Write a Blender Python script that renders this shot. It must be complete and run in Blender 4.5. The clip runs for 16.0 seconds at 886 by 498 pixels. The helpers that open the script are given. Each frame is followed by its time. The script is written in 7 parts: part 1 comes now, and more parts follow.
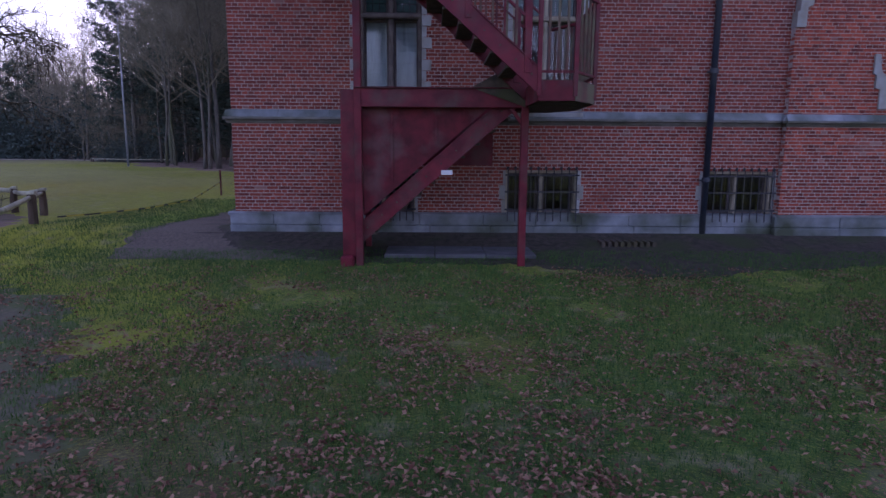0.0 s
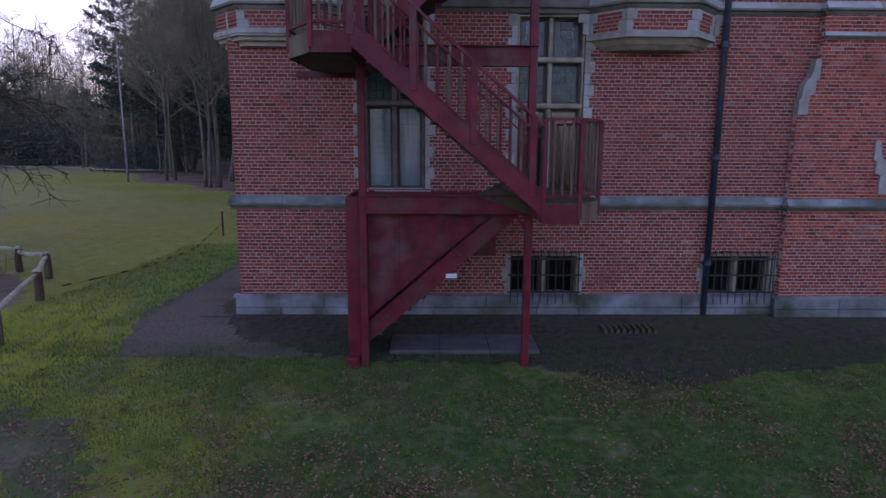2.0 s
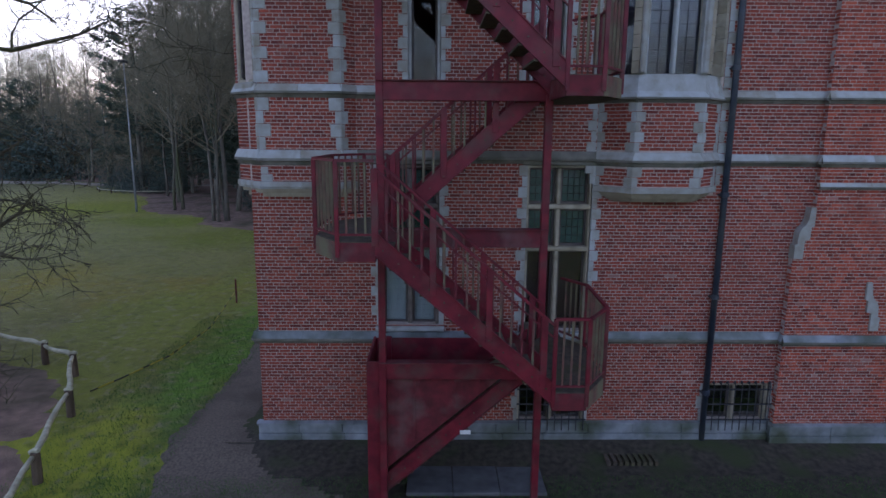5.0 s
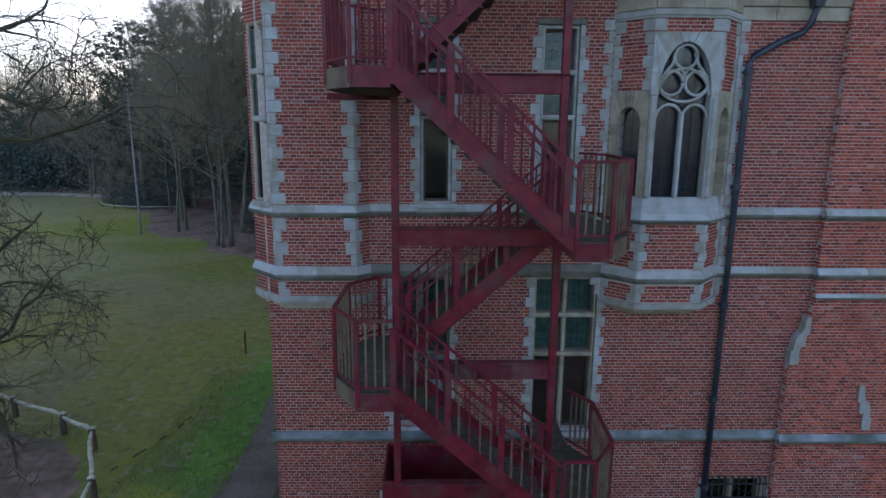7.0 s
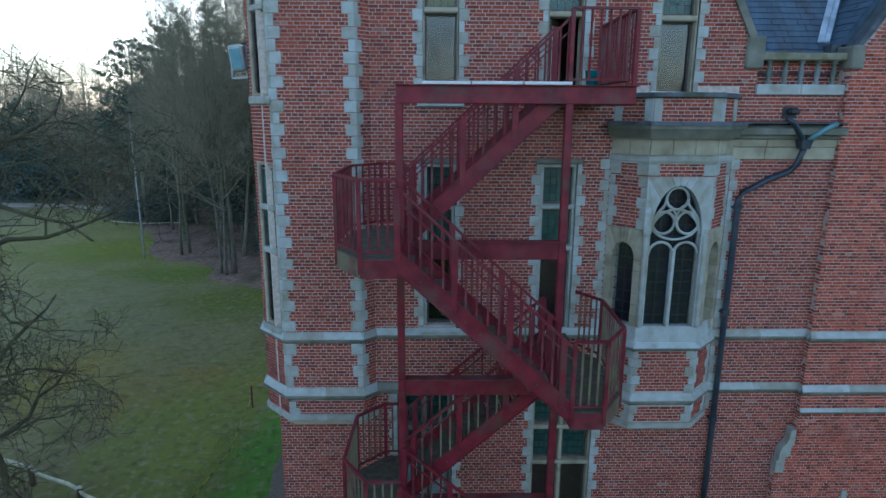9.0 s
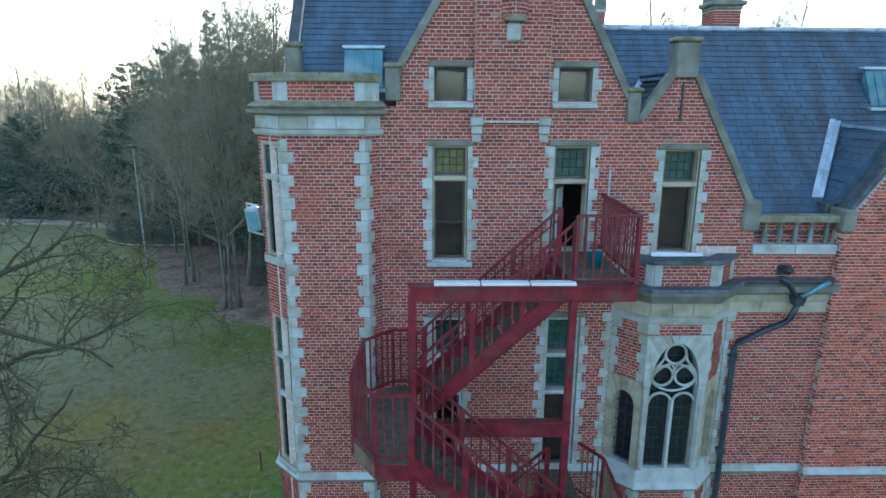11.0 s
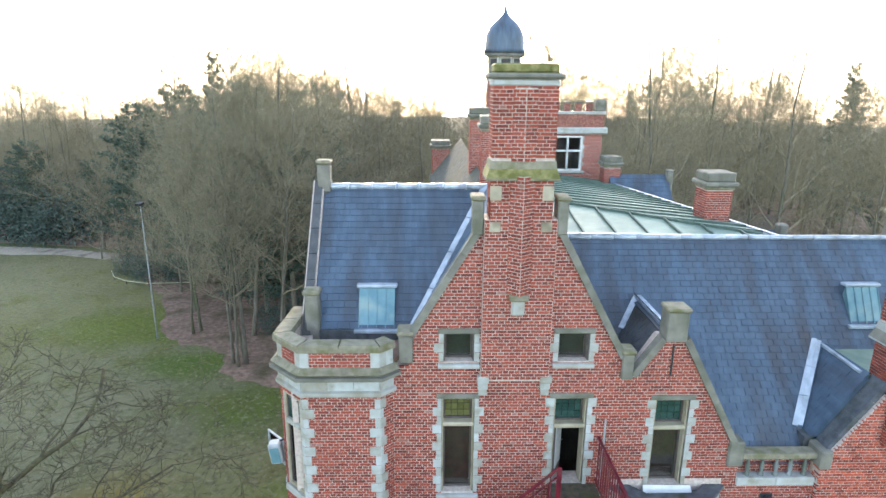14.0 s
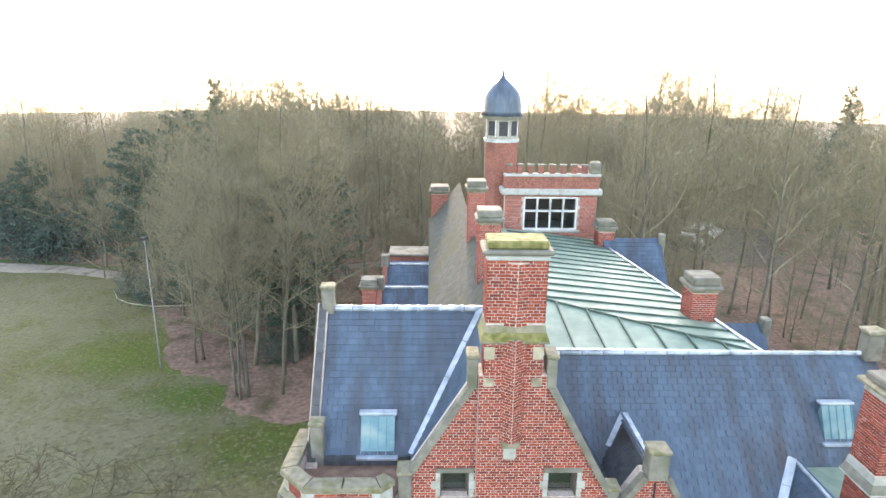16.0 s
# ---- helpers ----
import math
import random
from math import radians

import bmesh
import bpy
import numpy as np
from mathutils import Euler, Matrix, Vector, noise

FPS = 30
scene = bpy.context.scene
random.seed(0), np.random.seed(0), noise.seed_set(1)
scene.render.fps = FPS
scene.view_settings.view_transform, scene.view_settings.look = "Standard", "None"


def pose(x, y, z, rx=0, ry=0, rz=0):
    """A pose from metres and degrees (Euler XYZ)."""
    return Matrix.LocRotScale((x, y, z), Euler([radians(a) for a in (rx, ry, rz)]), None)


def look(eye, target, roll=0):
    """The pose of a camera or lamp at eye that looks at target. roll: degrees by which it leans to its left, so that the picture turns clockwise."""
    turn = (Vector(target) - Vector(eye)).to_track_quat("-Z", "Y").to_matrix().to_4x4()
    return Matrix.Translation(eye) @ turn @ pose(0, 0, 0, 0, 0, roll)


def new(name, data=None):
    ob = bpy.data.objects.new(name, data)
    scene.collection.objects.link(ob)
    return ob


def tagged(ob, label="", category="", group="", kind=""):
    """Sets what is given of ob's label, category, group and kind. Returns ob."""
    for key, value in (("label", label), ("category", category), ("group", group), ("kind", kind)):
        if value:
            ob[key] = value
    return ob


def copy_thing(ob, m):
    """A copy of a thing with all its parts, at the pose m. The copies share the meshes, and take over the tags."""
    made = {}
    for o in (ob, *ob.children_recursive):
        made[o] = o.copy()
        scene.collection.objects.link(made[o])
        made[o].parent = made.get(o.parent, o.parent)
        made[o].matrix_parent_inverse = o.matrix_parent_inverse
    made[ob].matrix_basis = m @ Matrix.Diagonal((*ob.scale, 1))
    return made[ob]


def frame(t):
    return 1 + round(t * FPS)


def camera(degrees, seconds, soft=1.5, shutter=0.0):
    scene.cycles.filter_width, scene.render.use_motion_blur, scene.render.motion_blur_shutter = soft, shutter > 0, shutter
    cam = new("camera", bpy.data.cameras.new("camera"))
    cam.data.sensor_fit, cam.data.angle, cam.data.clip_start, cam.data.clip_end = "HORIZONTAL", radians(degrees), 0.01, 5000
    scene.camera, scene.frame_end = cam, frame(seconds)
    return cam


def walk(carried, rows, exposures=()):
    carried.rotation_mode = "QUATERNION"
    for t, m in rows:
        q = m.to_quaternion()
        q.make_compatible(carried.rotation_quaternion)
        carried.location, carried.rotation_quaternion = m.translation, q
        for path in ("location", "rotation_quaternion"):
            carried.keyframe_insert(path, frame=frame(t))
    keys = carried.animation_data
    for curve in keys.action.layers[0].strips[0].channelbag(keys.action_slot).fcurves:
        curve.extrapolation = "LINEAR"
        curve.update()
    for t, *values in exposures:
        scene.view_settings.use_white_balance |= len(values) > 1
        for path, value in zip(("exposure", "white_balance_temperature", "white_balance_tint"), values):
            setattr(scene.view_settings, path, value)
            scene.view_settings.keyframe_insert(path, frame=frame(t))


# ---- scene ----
cam = camera(73.0, 16.0)
PATH = [
    (0, (-1.275, -10.883, 1.108), (-1.244, -8.909, 0.79), 0.4),
    (0.5, (-1.273, -10.852, 1.377), (-1.242, -8.879, 1.051), 0.3),
    (1, (-1.327, -10.804, 1.777), (-1.293, -8.832, 1.446), 0.4),
    (1.5, (-1.364, -10.755, 2.26), (-1.33, -8.785, 1.917), 0.3),
    (2, (-1.368, -10.705, 2.77), (-1.333, -8.736, 2.422), 0.3),
    (2.5, (-1.322, -10.67, 3.24), (-1.291, -8.702, 2.884), 0.3),
    (3, (-1.308, -10.673, 3.724), (-1.279, -8.707, 3.358), 0.2),
    (3.5, (-1.337, -10.73, 4.09), (-1.309, -8.763, 3.728), 0.3),
    (4, (-1.418, -10.786, 4.533), (-1.388, -8.82, 4.168), 0.4),
    (6.5, (-1.805, -10.763, 7.108), (-1.771, -8.804, 6.708), 0.4),
    (7, (-1.835, -10.764, 7.729), (-1.799, -8.807, 7.32), 0.4),
    (7.5, (-1.857, -10.759, 8.327), (-1.819, -8.804, 7.906), 0.4),
    (8, (-1.886, -10.753, 8.981), (-1.846, -8.801, 8.547), 0.4),
    (10.5, (-2.019, -10.569, 12.543), (-1.983, -8.627, 12.067), 0.2),
    (11, (-2.097, -10.468, 13.346), (-2.056, -8.529, 12.858), 0.3),
    (11.5, (-2.161, -10.361, 14.052), (-2.118, -8.423, 13.56), 0.3),
    (12, (-2.219, -10.269, 14.842), (-2.175, -8.334, 14.341), 0.3),
    (12.5, (-2.256, -10.209, 15.592), (-2.212, -8.275, 15.085), 0.3),
    (13, (-2.288, -10.141, 16.451), (-2.241, -8.21, 15.935), 0.4),
    (13.5, (-2.283, -10.109, 17.312), (-2.239, -8.18, 16.786), 0.3),
    (14, (-2.288, -10.057, 18.247), (-2.245, -8.13, 17.712), 0.4),
    (14.5, (-2.301, -9.974, 19.131), (-2.257, -8.051, 18.582), 0.5),
    (15, (-2.294, -9.953, 20.034), (-2.252, -8.031, 19.481), 0.5),
    (15.5, (-2.306, -9.922, 20.808), (-2.261, -8.004, 20.244), 0.8),
    (16, (-2.275, -9.959, 21.277), (-2.23, -8.039, 20.72), 0.7),
]
walk(cam, [(t, look(eye, target, roll)) for t, eye, target, roll in PATH],
     [(0.0, 1.13, 5350, 54), (3.5, 1.15, 5550, 38), (7.0, 1.33, 5350, 21), (10.5, 1.9, 4950, 0), (12.0, 2.4, 5700, 9), (13.5, 2.68, 6150, 12), (16.0, 3.1, 6800, 16)])

# ---- world, sun ----
SUN_ELEV, SUN_AZ = radians(10.0), radians(2.2)
world = bpy.data.worlds.new("sky")
scene.world = world
world.use_nodes = True
wn = world.node_tree.nodes
sky = wn.new("ShaderNodeTexSky")
sky.sky_type, sky.sun_disc = "NISHITA", False
sky.sun_elevation, sky.sun_rotation = SUN_ELEV, SUN_AZ
sky.air_density, sky.dust_density, sky.ozone_density = 1.0, 1.2, 1.2
wn["Background"].inputs["Strength"].default_value = 0.15
haze = wn.new("ShaderNodeHueSaturation")
haze.inputs["Saturation"].default_value = 0.68
world.node_tree.links.new(sky.outputs[0], haze.inputs["Color"])
world.node_tree.links.new(haze.outputs[0], wn["Background"].inputs["Color"])
sun_data = bpy.data.lights.new("sun", "SUN")
sun_data.energy, sun_data.angle, sun_data.color = 1.2, radians(2.5), (1.0, 0.83, 0.62)
sun = new("sun", sun_data)
to_sun = Vector((math.sin(SUN_AZ) * math.cos(SUN_ELEV), math.cos(SUN_AZ) * math.cos(SUN_ELEV), math.sin(SUN_ELEV)))
sun.matrix_world = look(to_sun * 60, (0, 0, 0))


# ---- materials ----
def material(name, low, high, rough=0.8, scale=6.0, metal=0.0, bump=0.2, bump_scale=60.0, stain=None, stain_scale=0.7,
             stain_low=0.5, stain_high=0.7, island=0.0, per_object=0.0, spec=0.5, stretch=(1, 1, 1)):
    """Two-scale procedural surface: grain between two colours, larger stains, fine relief."""
    m = bpy.data.materials.new(name)
    m.use_nodes = True
    nt = m.node_tree
    n, link = nt.nodes, nt.links.new
    bs = n["Principled BSDF"]
    bs.inputs["Roughness"].default_value, bs.inputs["Metallic"].default_value = rough, metal
    bs.inputs["Specular IOR Level"].default_value = spec
    co = n.new("ShaderNodeTexCoord")
    geo = n.new("ShaderNodeNewGeometry")
    mp = n.new("ShaderNodeMapping")
    mp.inputs["Scale"].default_value = stretch
    link(geo.outputs["Position"], mp.inputs["Vector"])
    grain = n.new("ShaderNodeTexNoise")
    grain.inputs["Scale"].default_value, grain.inputs["Detail"].default_value = scale, 5
    link(mp.outputs[0], grain.inputs["Vector"])
    ramp = n.new("ShaderNodeMapRange")
    ramp.inputs[1].default_value, ramp.inputs[2].default_value = 0.32, 0.68
    link(grain.outputs[0], ramp.inputs[0])
    mix = n.new("ShaderNodeMix")
    mix.data_type = "RGBA"
    mix.inputs[6].default_value, mix.inputs[7].default_value = (*low, 1), (*high, 1)
    fac = ramp.outputs[0]
    if island or per_object:
        add = n.new("ShaderNodeMath")
        add.operation = "MULTIPLY_ADD"
        add.inputs[1].default_value = island or per_object
        if island:
            both = n.new("ShaderNodeMath")
            link(geo.outputs["Random Per Island"], both.inputs[0])
            link(n.new("ShaderNodeObjectInfo").outputs["Random"], both.inputs[1])
            wrap = n.new("ShaderNodeMath")
            wrap.operation = "FRACT"
            link(both.outputs[0], wrap.inputs[0])
            link(wrap.outputs[0], add.inputs[0])
        else:
            link(n.new("ShaderNodeObjectInfo").outputs["Random"], add.inputs[0])
        half = n.new("ShaderNodeMath")
        half.operation = "MULTIPLY"
        half.inputs[1].default_value = 1 - (island or per_object)
        link(fac, half.inputs[0])
        link(half.outputs[0], add.inputs[2])
        fac = add.outputs[0]
    link(fac, mix.inputs[0])
    colour = mix.outputs[2]
    if stain:
        big = n.new("ShaderNodeTexNoise")
        big.inputs["Scale"].default_value, big.inputs["Detail"].default_value = stain_scale, 6
        link(mp.outputs[0], big.inputs["Vector"])
        rr = n.new("ShaderNodeMapRange")
        rr.inputs[1].default_value, rr.inputs[2].default_value = stain_low, stain_high
        link(big.outputs[0], rr.inputs[0])
        mix2 = n.new("ShaderNodeMix")
        mix2.data_type = "RGBA"
        mix2.inputs[7].default_value = (*stain, 1)
        link(rr.outputs[0], mix2.inputs[0])
        link(colour, mix2.inputs[6])
        colour = mix2.outputs[2]
    link(colour, bs.inputs["Base Color"])
    if bump:
        fine = n.new("ShaderNodeTexNoise")
        fine.inputs["Scale"].default_value, fine.inputs["Detail"].default_value = bump_scale, 4
        link(mp.outputs[0], fine.inputs["Vector"])
        bp = n.new("ShaderNodeBump")
        bp.inputs["Strength"].default_value, bp.inputs["Distance"].default_value = bump, 0.02
        link(fine.outputs[0], bp.inputs["Height"])
        link(bp.outputs[0], bs.inputs["Normal"])
    return m


BRICK_DARK, BRICK_RED = (0.125, 0.032, 0.029), (0.41, 0.098, 0.062)
BRICK = material("brick", BRICK_DARK, BRICK_RED, 0.85, 9, bump=0.35, bump_scale=90, island=0.68, spec=0.3,
                 stain=(0.17, 0.055, 0.05), stain_scale=0.55, stain_low=0.62, stain_high=1.0)
BRICK_PIECE = material("brick_piece", BRICK_DARK, BRICK_RED, 0.85, 9, bump=0.35, bump_scale=90, per_object=0.68, spec=0.3,
                       stain=(0.17, 0.055, 0.05), stain_scale=0.55, stain_low=0.62, stain_high=1.0)
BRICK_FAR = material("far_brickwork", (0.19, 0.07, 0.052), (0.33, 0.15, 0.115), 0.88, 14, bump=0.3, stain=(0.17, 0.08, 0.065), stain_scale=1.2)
BRICK_PALE = material("washed_brick", (0.11, 0.024, 0.022), (0.56, 0.125, 0.07), 0.85, 9, bump=0.35, bump_scale=90, island=0.68, spec=0.3,
                      stain=(0.46, 0.24, 0.20), stain_scale=1.3, stain_low=0.60, stain_high=0.95)


def salt_stains(m, socket_of):
    """A few whitish bricks among the others."""
    n, link = m.node_tree.nodes, m.node_tree.links.new
    bs = n["Principled BSDF"]
    old = bs.inputs["Base Color"].links[0].from_socket
    src = n.new("ShaderNodeObjectInfo").outputs["Random"] if socket_of == "object" else n.new("ShaderNodeNewGeometry").outputs["Random Per Island"]
    rr = n.new("ShaderNodeMapRange")
    rr.inputs[1].default_value, rr.inputs[2].default_value, rr.inputs[4].default_value = 0.972, 1.0, 0.5
    link(src, rr.inputs[0])
    mix = n.new("ShaderNodeMix")
    mix.data_type = "RGBA"
    mix.inputs[7].default_value = (0.50, 0.36, 0.32, 1)
    link(rr.outputs[0], mix.inputs[0])
    link(old, mix.inputs[6])
    link(mix.outputs[2], bs.inputs["Base Color"])


salt_stains(BRICK, "island")
salt_stains(BRICK_PALE, "island")
salt_stains(BRICK_PIECE, "object")
MORTAR = material("mortar", (0.44, 0.365, 0.325), (0.63, 0.555, 0.50), 0.95, 14, bump=0.4, stain=(0.24, 0.18, 0.155), stain_scale=0.9, stain_low=0.56, stain_high=0.8)
STONE = material("limestone", (0.28, 0.265, 0.21), (0.49, 0.535, 0.55), 0.8, 5, bump=0.25, island=0.55, stain=(0.25, 0.235, 0.17),
                 stain_scale=3.2, stain_low=0.55, stain_high=0.76)
SANDSTONE = material("ochre_stone", (0.27, 0.235, 0.16), (0.47, 0.43, 0.33), 0.85, 5, bump=0.3, island=0.55, stain=(0.17, 0.16, 0.11),
                     stain_scale=2.6, stain_low=0.52, stain_high=0.75)
STONE_WEATHERED = material("weathered_stone", (0.115, 0.112, 0.095), (0.265, 0.26, 0.22), 0.88, 4, bump=0.4, island=0.4,
                           stain=(0.12, 0.125, 0.09), stain_scale=1.8, stain_low=0.47, stain_high=0.66)
LICHEN = material("lichen_stone", (0.16, 0.148, 0.105), (0.30, 0.28, 0.205), 0.92, 7, bump=0.5, bump_scale=40, island=0.3, stain=(0.135, 0.135, 0.06), stain_scale=4)
MOSS = material("mossy_stone", (0.12, 0.122, 0.03), (0.29, 0.27, 0.12), 0.95, 8, bump=0.6, bump_scale=40, stain=(0.10, 0.11, 0.03), stain_scale=3)
BLUESTONE = material("bluestone", (0.20, 0.23, 0.26), (0.41, 0.455, 0.50), 0.75, 5, bump=0.25, island=0.4, stain=(0.065, 0.085, 0.05),
                     stain_scale=1.1, stain_low=0.36, stain_high=0.66)
SLATE_OLD = material("old_slate", (0.06, 0.065, 0.06), (0.13, 0.135, 0.12), 0.95, 6, bump=0.3, island=0.4, spec=0.15, stain=(0.09, 0.09, 0.06), stain_scale=0.6)
SLATE = material("slate", (0.046, 0.076, 0.118), (0.092, 0.14, 0.205), 0.38, 9, bump=0.25, bump_scale=50, island=0.38,
                 stain=(0.046, 0.046, 0.052), stain_scale=1.9, stain_low=0.44, stain_high=0.72, stretch=(1, 0.2, 0.2))
SLATE_MOSSY = material("mossy_slate", (0.045, 0.05, 0.056), (0.10, 0.105, 0.112), 0.45, 7, bump=0.3, island=0.4, stain=(0.04, 0.035, 0.027), stain_scale=1.5)
ZINC = material("zinc", (0.34, 0.40, 0.48), (0.55, 0.62, 0.70), 0.42, 5, metal=0.35, bump=0.08, stain=(0.25, 0.29, 0.33), stain_scale=2)
COPPER = material("green_roof_metal", (0.20, 0.28, 0.22), (0.31, 0.39, 0.31), 0.5, 2.5, metal=0.1, bump=0.06, bump_scale=8, spec=0.35,
                  stain=(0.13, 0.20, 0.17), stain_scale=0.9, stain_low=0.45)
SEAM = material("dark_green_seam", (0.05, 0.085, 0.07), (0.10, 0.15, 0.125), 0.55, 6, metal=0.2, bump=0.05)
PATINA = material("patina_sheet", (0.095, 0.21, 0.26), (0.165, 0.30, 0.345), 0.5, 4, metal=0.2, bump=0.1, stain=(0.24, 0.33, 0.33), stain_scale=2)
RED = material("red_oxide_paint", (0.10, 0.008, 0.018), (0.205, 0.018, 0.032), 0.5, 5, bump=0.15, spec=0.35, stain=(0.11, 0.055, 0.05),
               stain_scale=2.4, stain_low=0.5, stain_high=0.74)
DARK_STONE = material("brown_stone", (0.10, 0.085, 0.075), (0.20, 0.17, 0.15), 0.8, 6, bump=0.2, stain=(0.08, 0.07, 0.06), stain_scale=2)
RED_FADED = material("faded_red_paint", (0.09, 0.02, 0.024), (0.18, 0.026, 0.036), 0.75, 6, spec=0.3, bump=0.25, stain=(0.16, 0.095, 0.09),
                     stain_scale=2.2, stain_low=0.50, stain_high=0.76)
GRATING = material("algae_steel", (0.05, 0.045, 0.035), (0.13, 0.10, 0.07), 0.9, 9, bump=0.4, stain=(0.07, 0.075, 0.03), stain_scale=2)
DARK_IRON = material("dark_iron", (0.018, 0.020, 0.026), (0.04, 0.042, 0.05), 0.5, 10, bump=0.1)
PIPE = material("dark_blue_pipe", (0.02, 0.028, 0.045), (0.045, 0.06, 0.085), 0.42, 6, bump=0.08, stain=(0.06, 0.07, 0.08), stain_scale=1.5)
FRAME_WOOD = material("window_wood", (0.06, 0.05, 0.05), (0.12, 0.10, 0.09), 0.5, 10, bump=0.1)
PALE_FRAME = material("pale_frame", (0.55, 0.56, 0.56), (0.72, 0.73, 0.72), 0.5, 6, bump=0.08, stain=(0.4, 0.4, 0.38), stain_scale=2)
BLIND = material("blind_cloth", (0.62, 0.66, 0.72), (0.8, 0.83, 0.88), 0.9, 3, bump=0.15, stain=(0.35, 0.38, 0.42), stain_scale=1.5, stretch=(4, 4, 0.6))
DUSTY = material("dusty_blind", (0.035, 0.034, 0.03), (0.07, 0.066, 0.06), 0.9, 4, bump=0.1, stain=(0.055, 0.04, 0.03), stain_scale=3)
# near-black tones that stand for the unlit rooms behind the panes
NAVY = material("navy_room_shade", (0.010, 0.010, 0.028), (0.024, 0.022, 0.05), 0.35, 5, bump=0.2, bump_scale=20, stain=(0.03, 0.022, 0.03), stain_scale=6, spec=0.3)
ROOM_SHADE = material("room_shade", (0.035, 0.03, 0.028), (0.07, 0.06, 0.055), 0.95, 3, bump=0.1)
BOARD = material("brown_board", (0.045, 0.022, 0.018), (0.095, 0.042, 0.032), 0.7, 7, bump=0.15)
GREEN_GLASSWORK = material("leaded_green", (0.016, 0.045, 0.04), (0.045, 0.105, 0.092), 0.18, 9, bump=0.3, bump_scale=25, island=0.5)
YELLOW_GLASSWORK = material("leaded_yellow", (0.09, 0.09, 0.03), (0.16, 0.16, 0.06), 0.25, 9, bump=0.3, bump_scale=25, island=0.5)
CONCRETE = material("concrete", (0.075, 0.08, 0.085), (0.135, 0.14, 0.145), 0.9, 4, bump=0.25, stain=(0.08, 0.085, 0.08), stain_scale=0.8)
ROAD = material("pale_drive", (0.25, 0.215, 0.17), (0.36, 0.315, 0.255), 0.95, 6, bump=0.4, stain=(0.16, 0.13, 0.10), stain_scale=0.6)
LICHEN_BARK = material("lichened_bark", (0.04, 0.036, 0.022), (0.125, 0.112, 0.062), 0.95, 5, bump=0.5, bump_scale=30, stain=(0.11, 0.115, 0.05), stain_scale=1.6)
GRAVEL = material("gravel_path", (0.10, 0.082, 0.063), (0.185, 0.152, 0.115), 0.95, 22, bump=0.7, bump_scale=70, stain=(0.09, 0.075, 0.055), stain_scale=0.9)
SOIL = material("damp_soil", (0.03, 0.028, 0.019), (0.08, 0.068, 0.05), 0.95, 9, bump=0.8, bump_scale=45, stain=(0.045, 0.06, 0.02), stain_scale=1.6)
BARK = material("bark", (0.03, 0.024, 0.017), (0.085, 0.066, 0.046), 0.95, 7, bump=0.6, bump_scale=30, stain=(0.07, 0.085, 0.045), stain_scale=1.0, stretch=(1, 1, 0.3))
WOOD_BARK = material("grey_bark", (0.10, 0.094, 0.077), (0.20, 0.185, 0.15), 0.95, 5, bump=0.5, bump_scale=30, stain=(0.10, 0.115, 0.06), stain_scale=1.0, stretch=(1, 1, 0.3))
TWIG = material("twigs", (0.155, 0.142, 0.095), (0.325, 0.295, 0.198), 0.95, 3, bump=0, island=0.4)
NEEDLE = material("needles", (0.05, 0.085, 0.068), (0.13, 0.17, 0.128), 0.8, 2, bump=0, island=0.6, spec=0.2)
EVERGREEN = material("evergreen_leaves", (0.045, 0.075, 0.064), (0.115, 0.155, 0.128), 0.6, 2, bump=0, island=0.6, spec=0.3)
LEAF = material("fallen_leaves", (0.12, 0.045, 0.028), (0.44, 0.265, 0.165), 0.8, 4, bump=0, island=0.9, spec=0.3)
BLADE = material("grass_blades", (0.016, 0.082, 0.018), (0.115, 0.215, 0.042), 0.7, 1.2, bump=0, island=0.85, spec=0.3)
LEAD = material("grey_lead", (0.06, 0.07, 0.085), (0.13, 0.145, 0.165), 0.6, 6, metal=0.2, bump=0.15, stain=(0.05, 0.06, 0.04), stain_scale=2.5)
MUD = material("trodden_earth", (0.095, 0.095, 0.05), (0.165, 0.148, 0.088), 0.9, 12, bump=0.8, bump_scale=30, stain=(0.09, 0.13, 0.03), stain_scale=2.2, stain_low=0.40, stain_high=0.6)
POST_WOOD = material("fence_post_wood", (0.07, 0.05, 0.035), (0.15, 0.11, 0.075), 0.9, 8, bump=0.5, stretch=(1, 1, 0.25), bump_scale=30)
RAIL_WOOD = material("pale_rail_wood", (0.32, 0.32, 0.21), (0.60, 0.59, 0.43), 0.85, 6, bump=0.4, bump_scale=30, stain=(0.2, 0.19, 0.13), stain_scale=3)
POLE_PAINT = material("grey_pole_paint", (0.28, 0.31, 0.33), (0.42, 0.45, 0.47), 0.5, 4, bump=0.05, metal=0.2)
TEAL = material("teal_plastic", (0.0, 0.12, 0.16), (0.02, 0.20, 0.25), 0.45, 5, bump=0.03)
WHITE_STRIP = material("white_strip", (0.62, 0.64, 0.66), (0.78, 0.80, 0.82), 0.5, 3, bump=0.03)
CAR_WHITE = material("white_car_paint", (0.6, 0.6, 0.6), (0.75, 0.75, 0.75), 0.25, 2, bump=0)
CAR_DARK = material("dark_car_paint", (0.03, 0.035, 0.045), (0.06, 0.065, 0.08), 0.25, 2, bump=0)


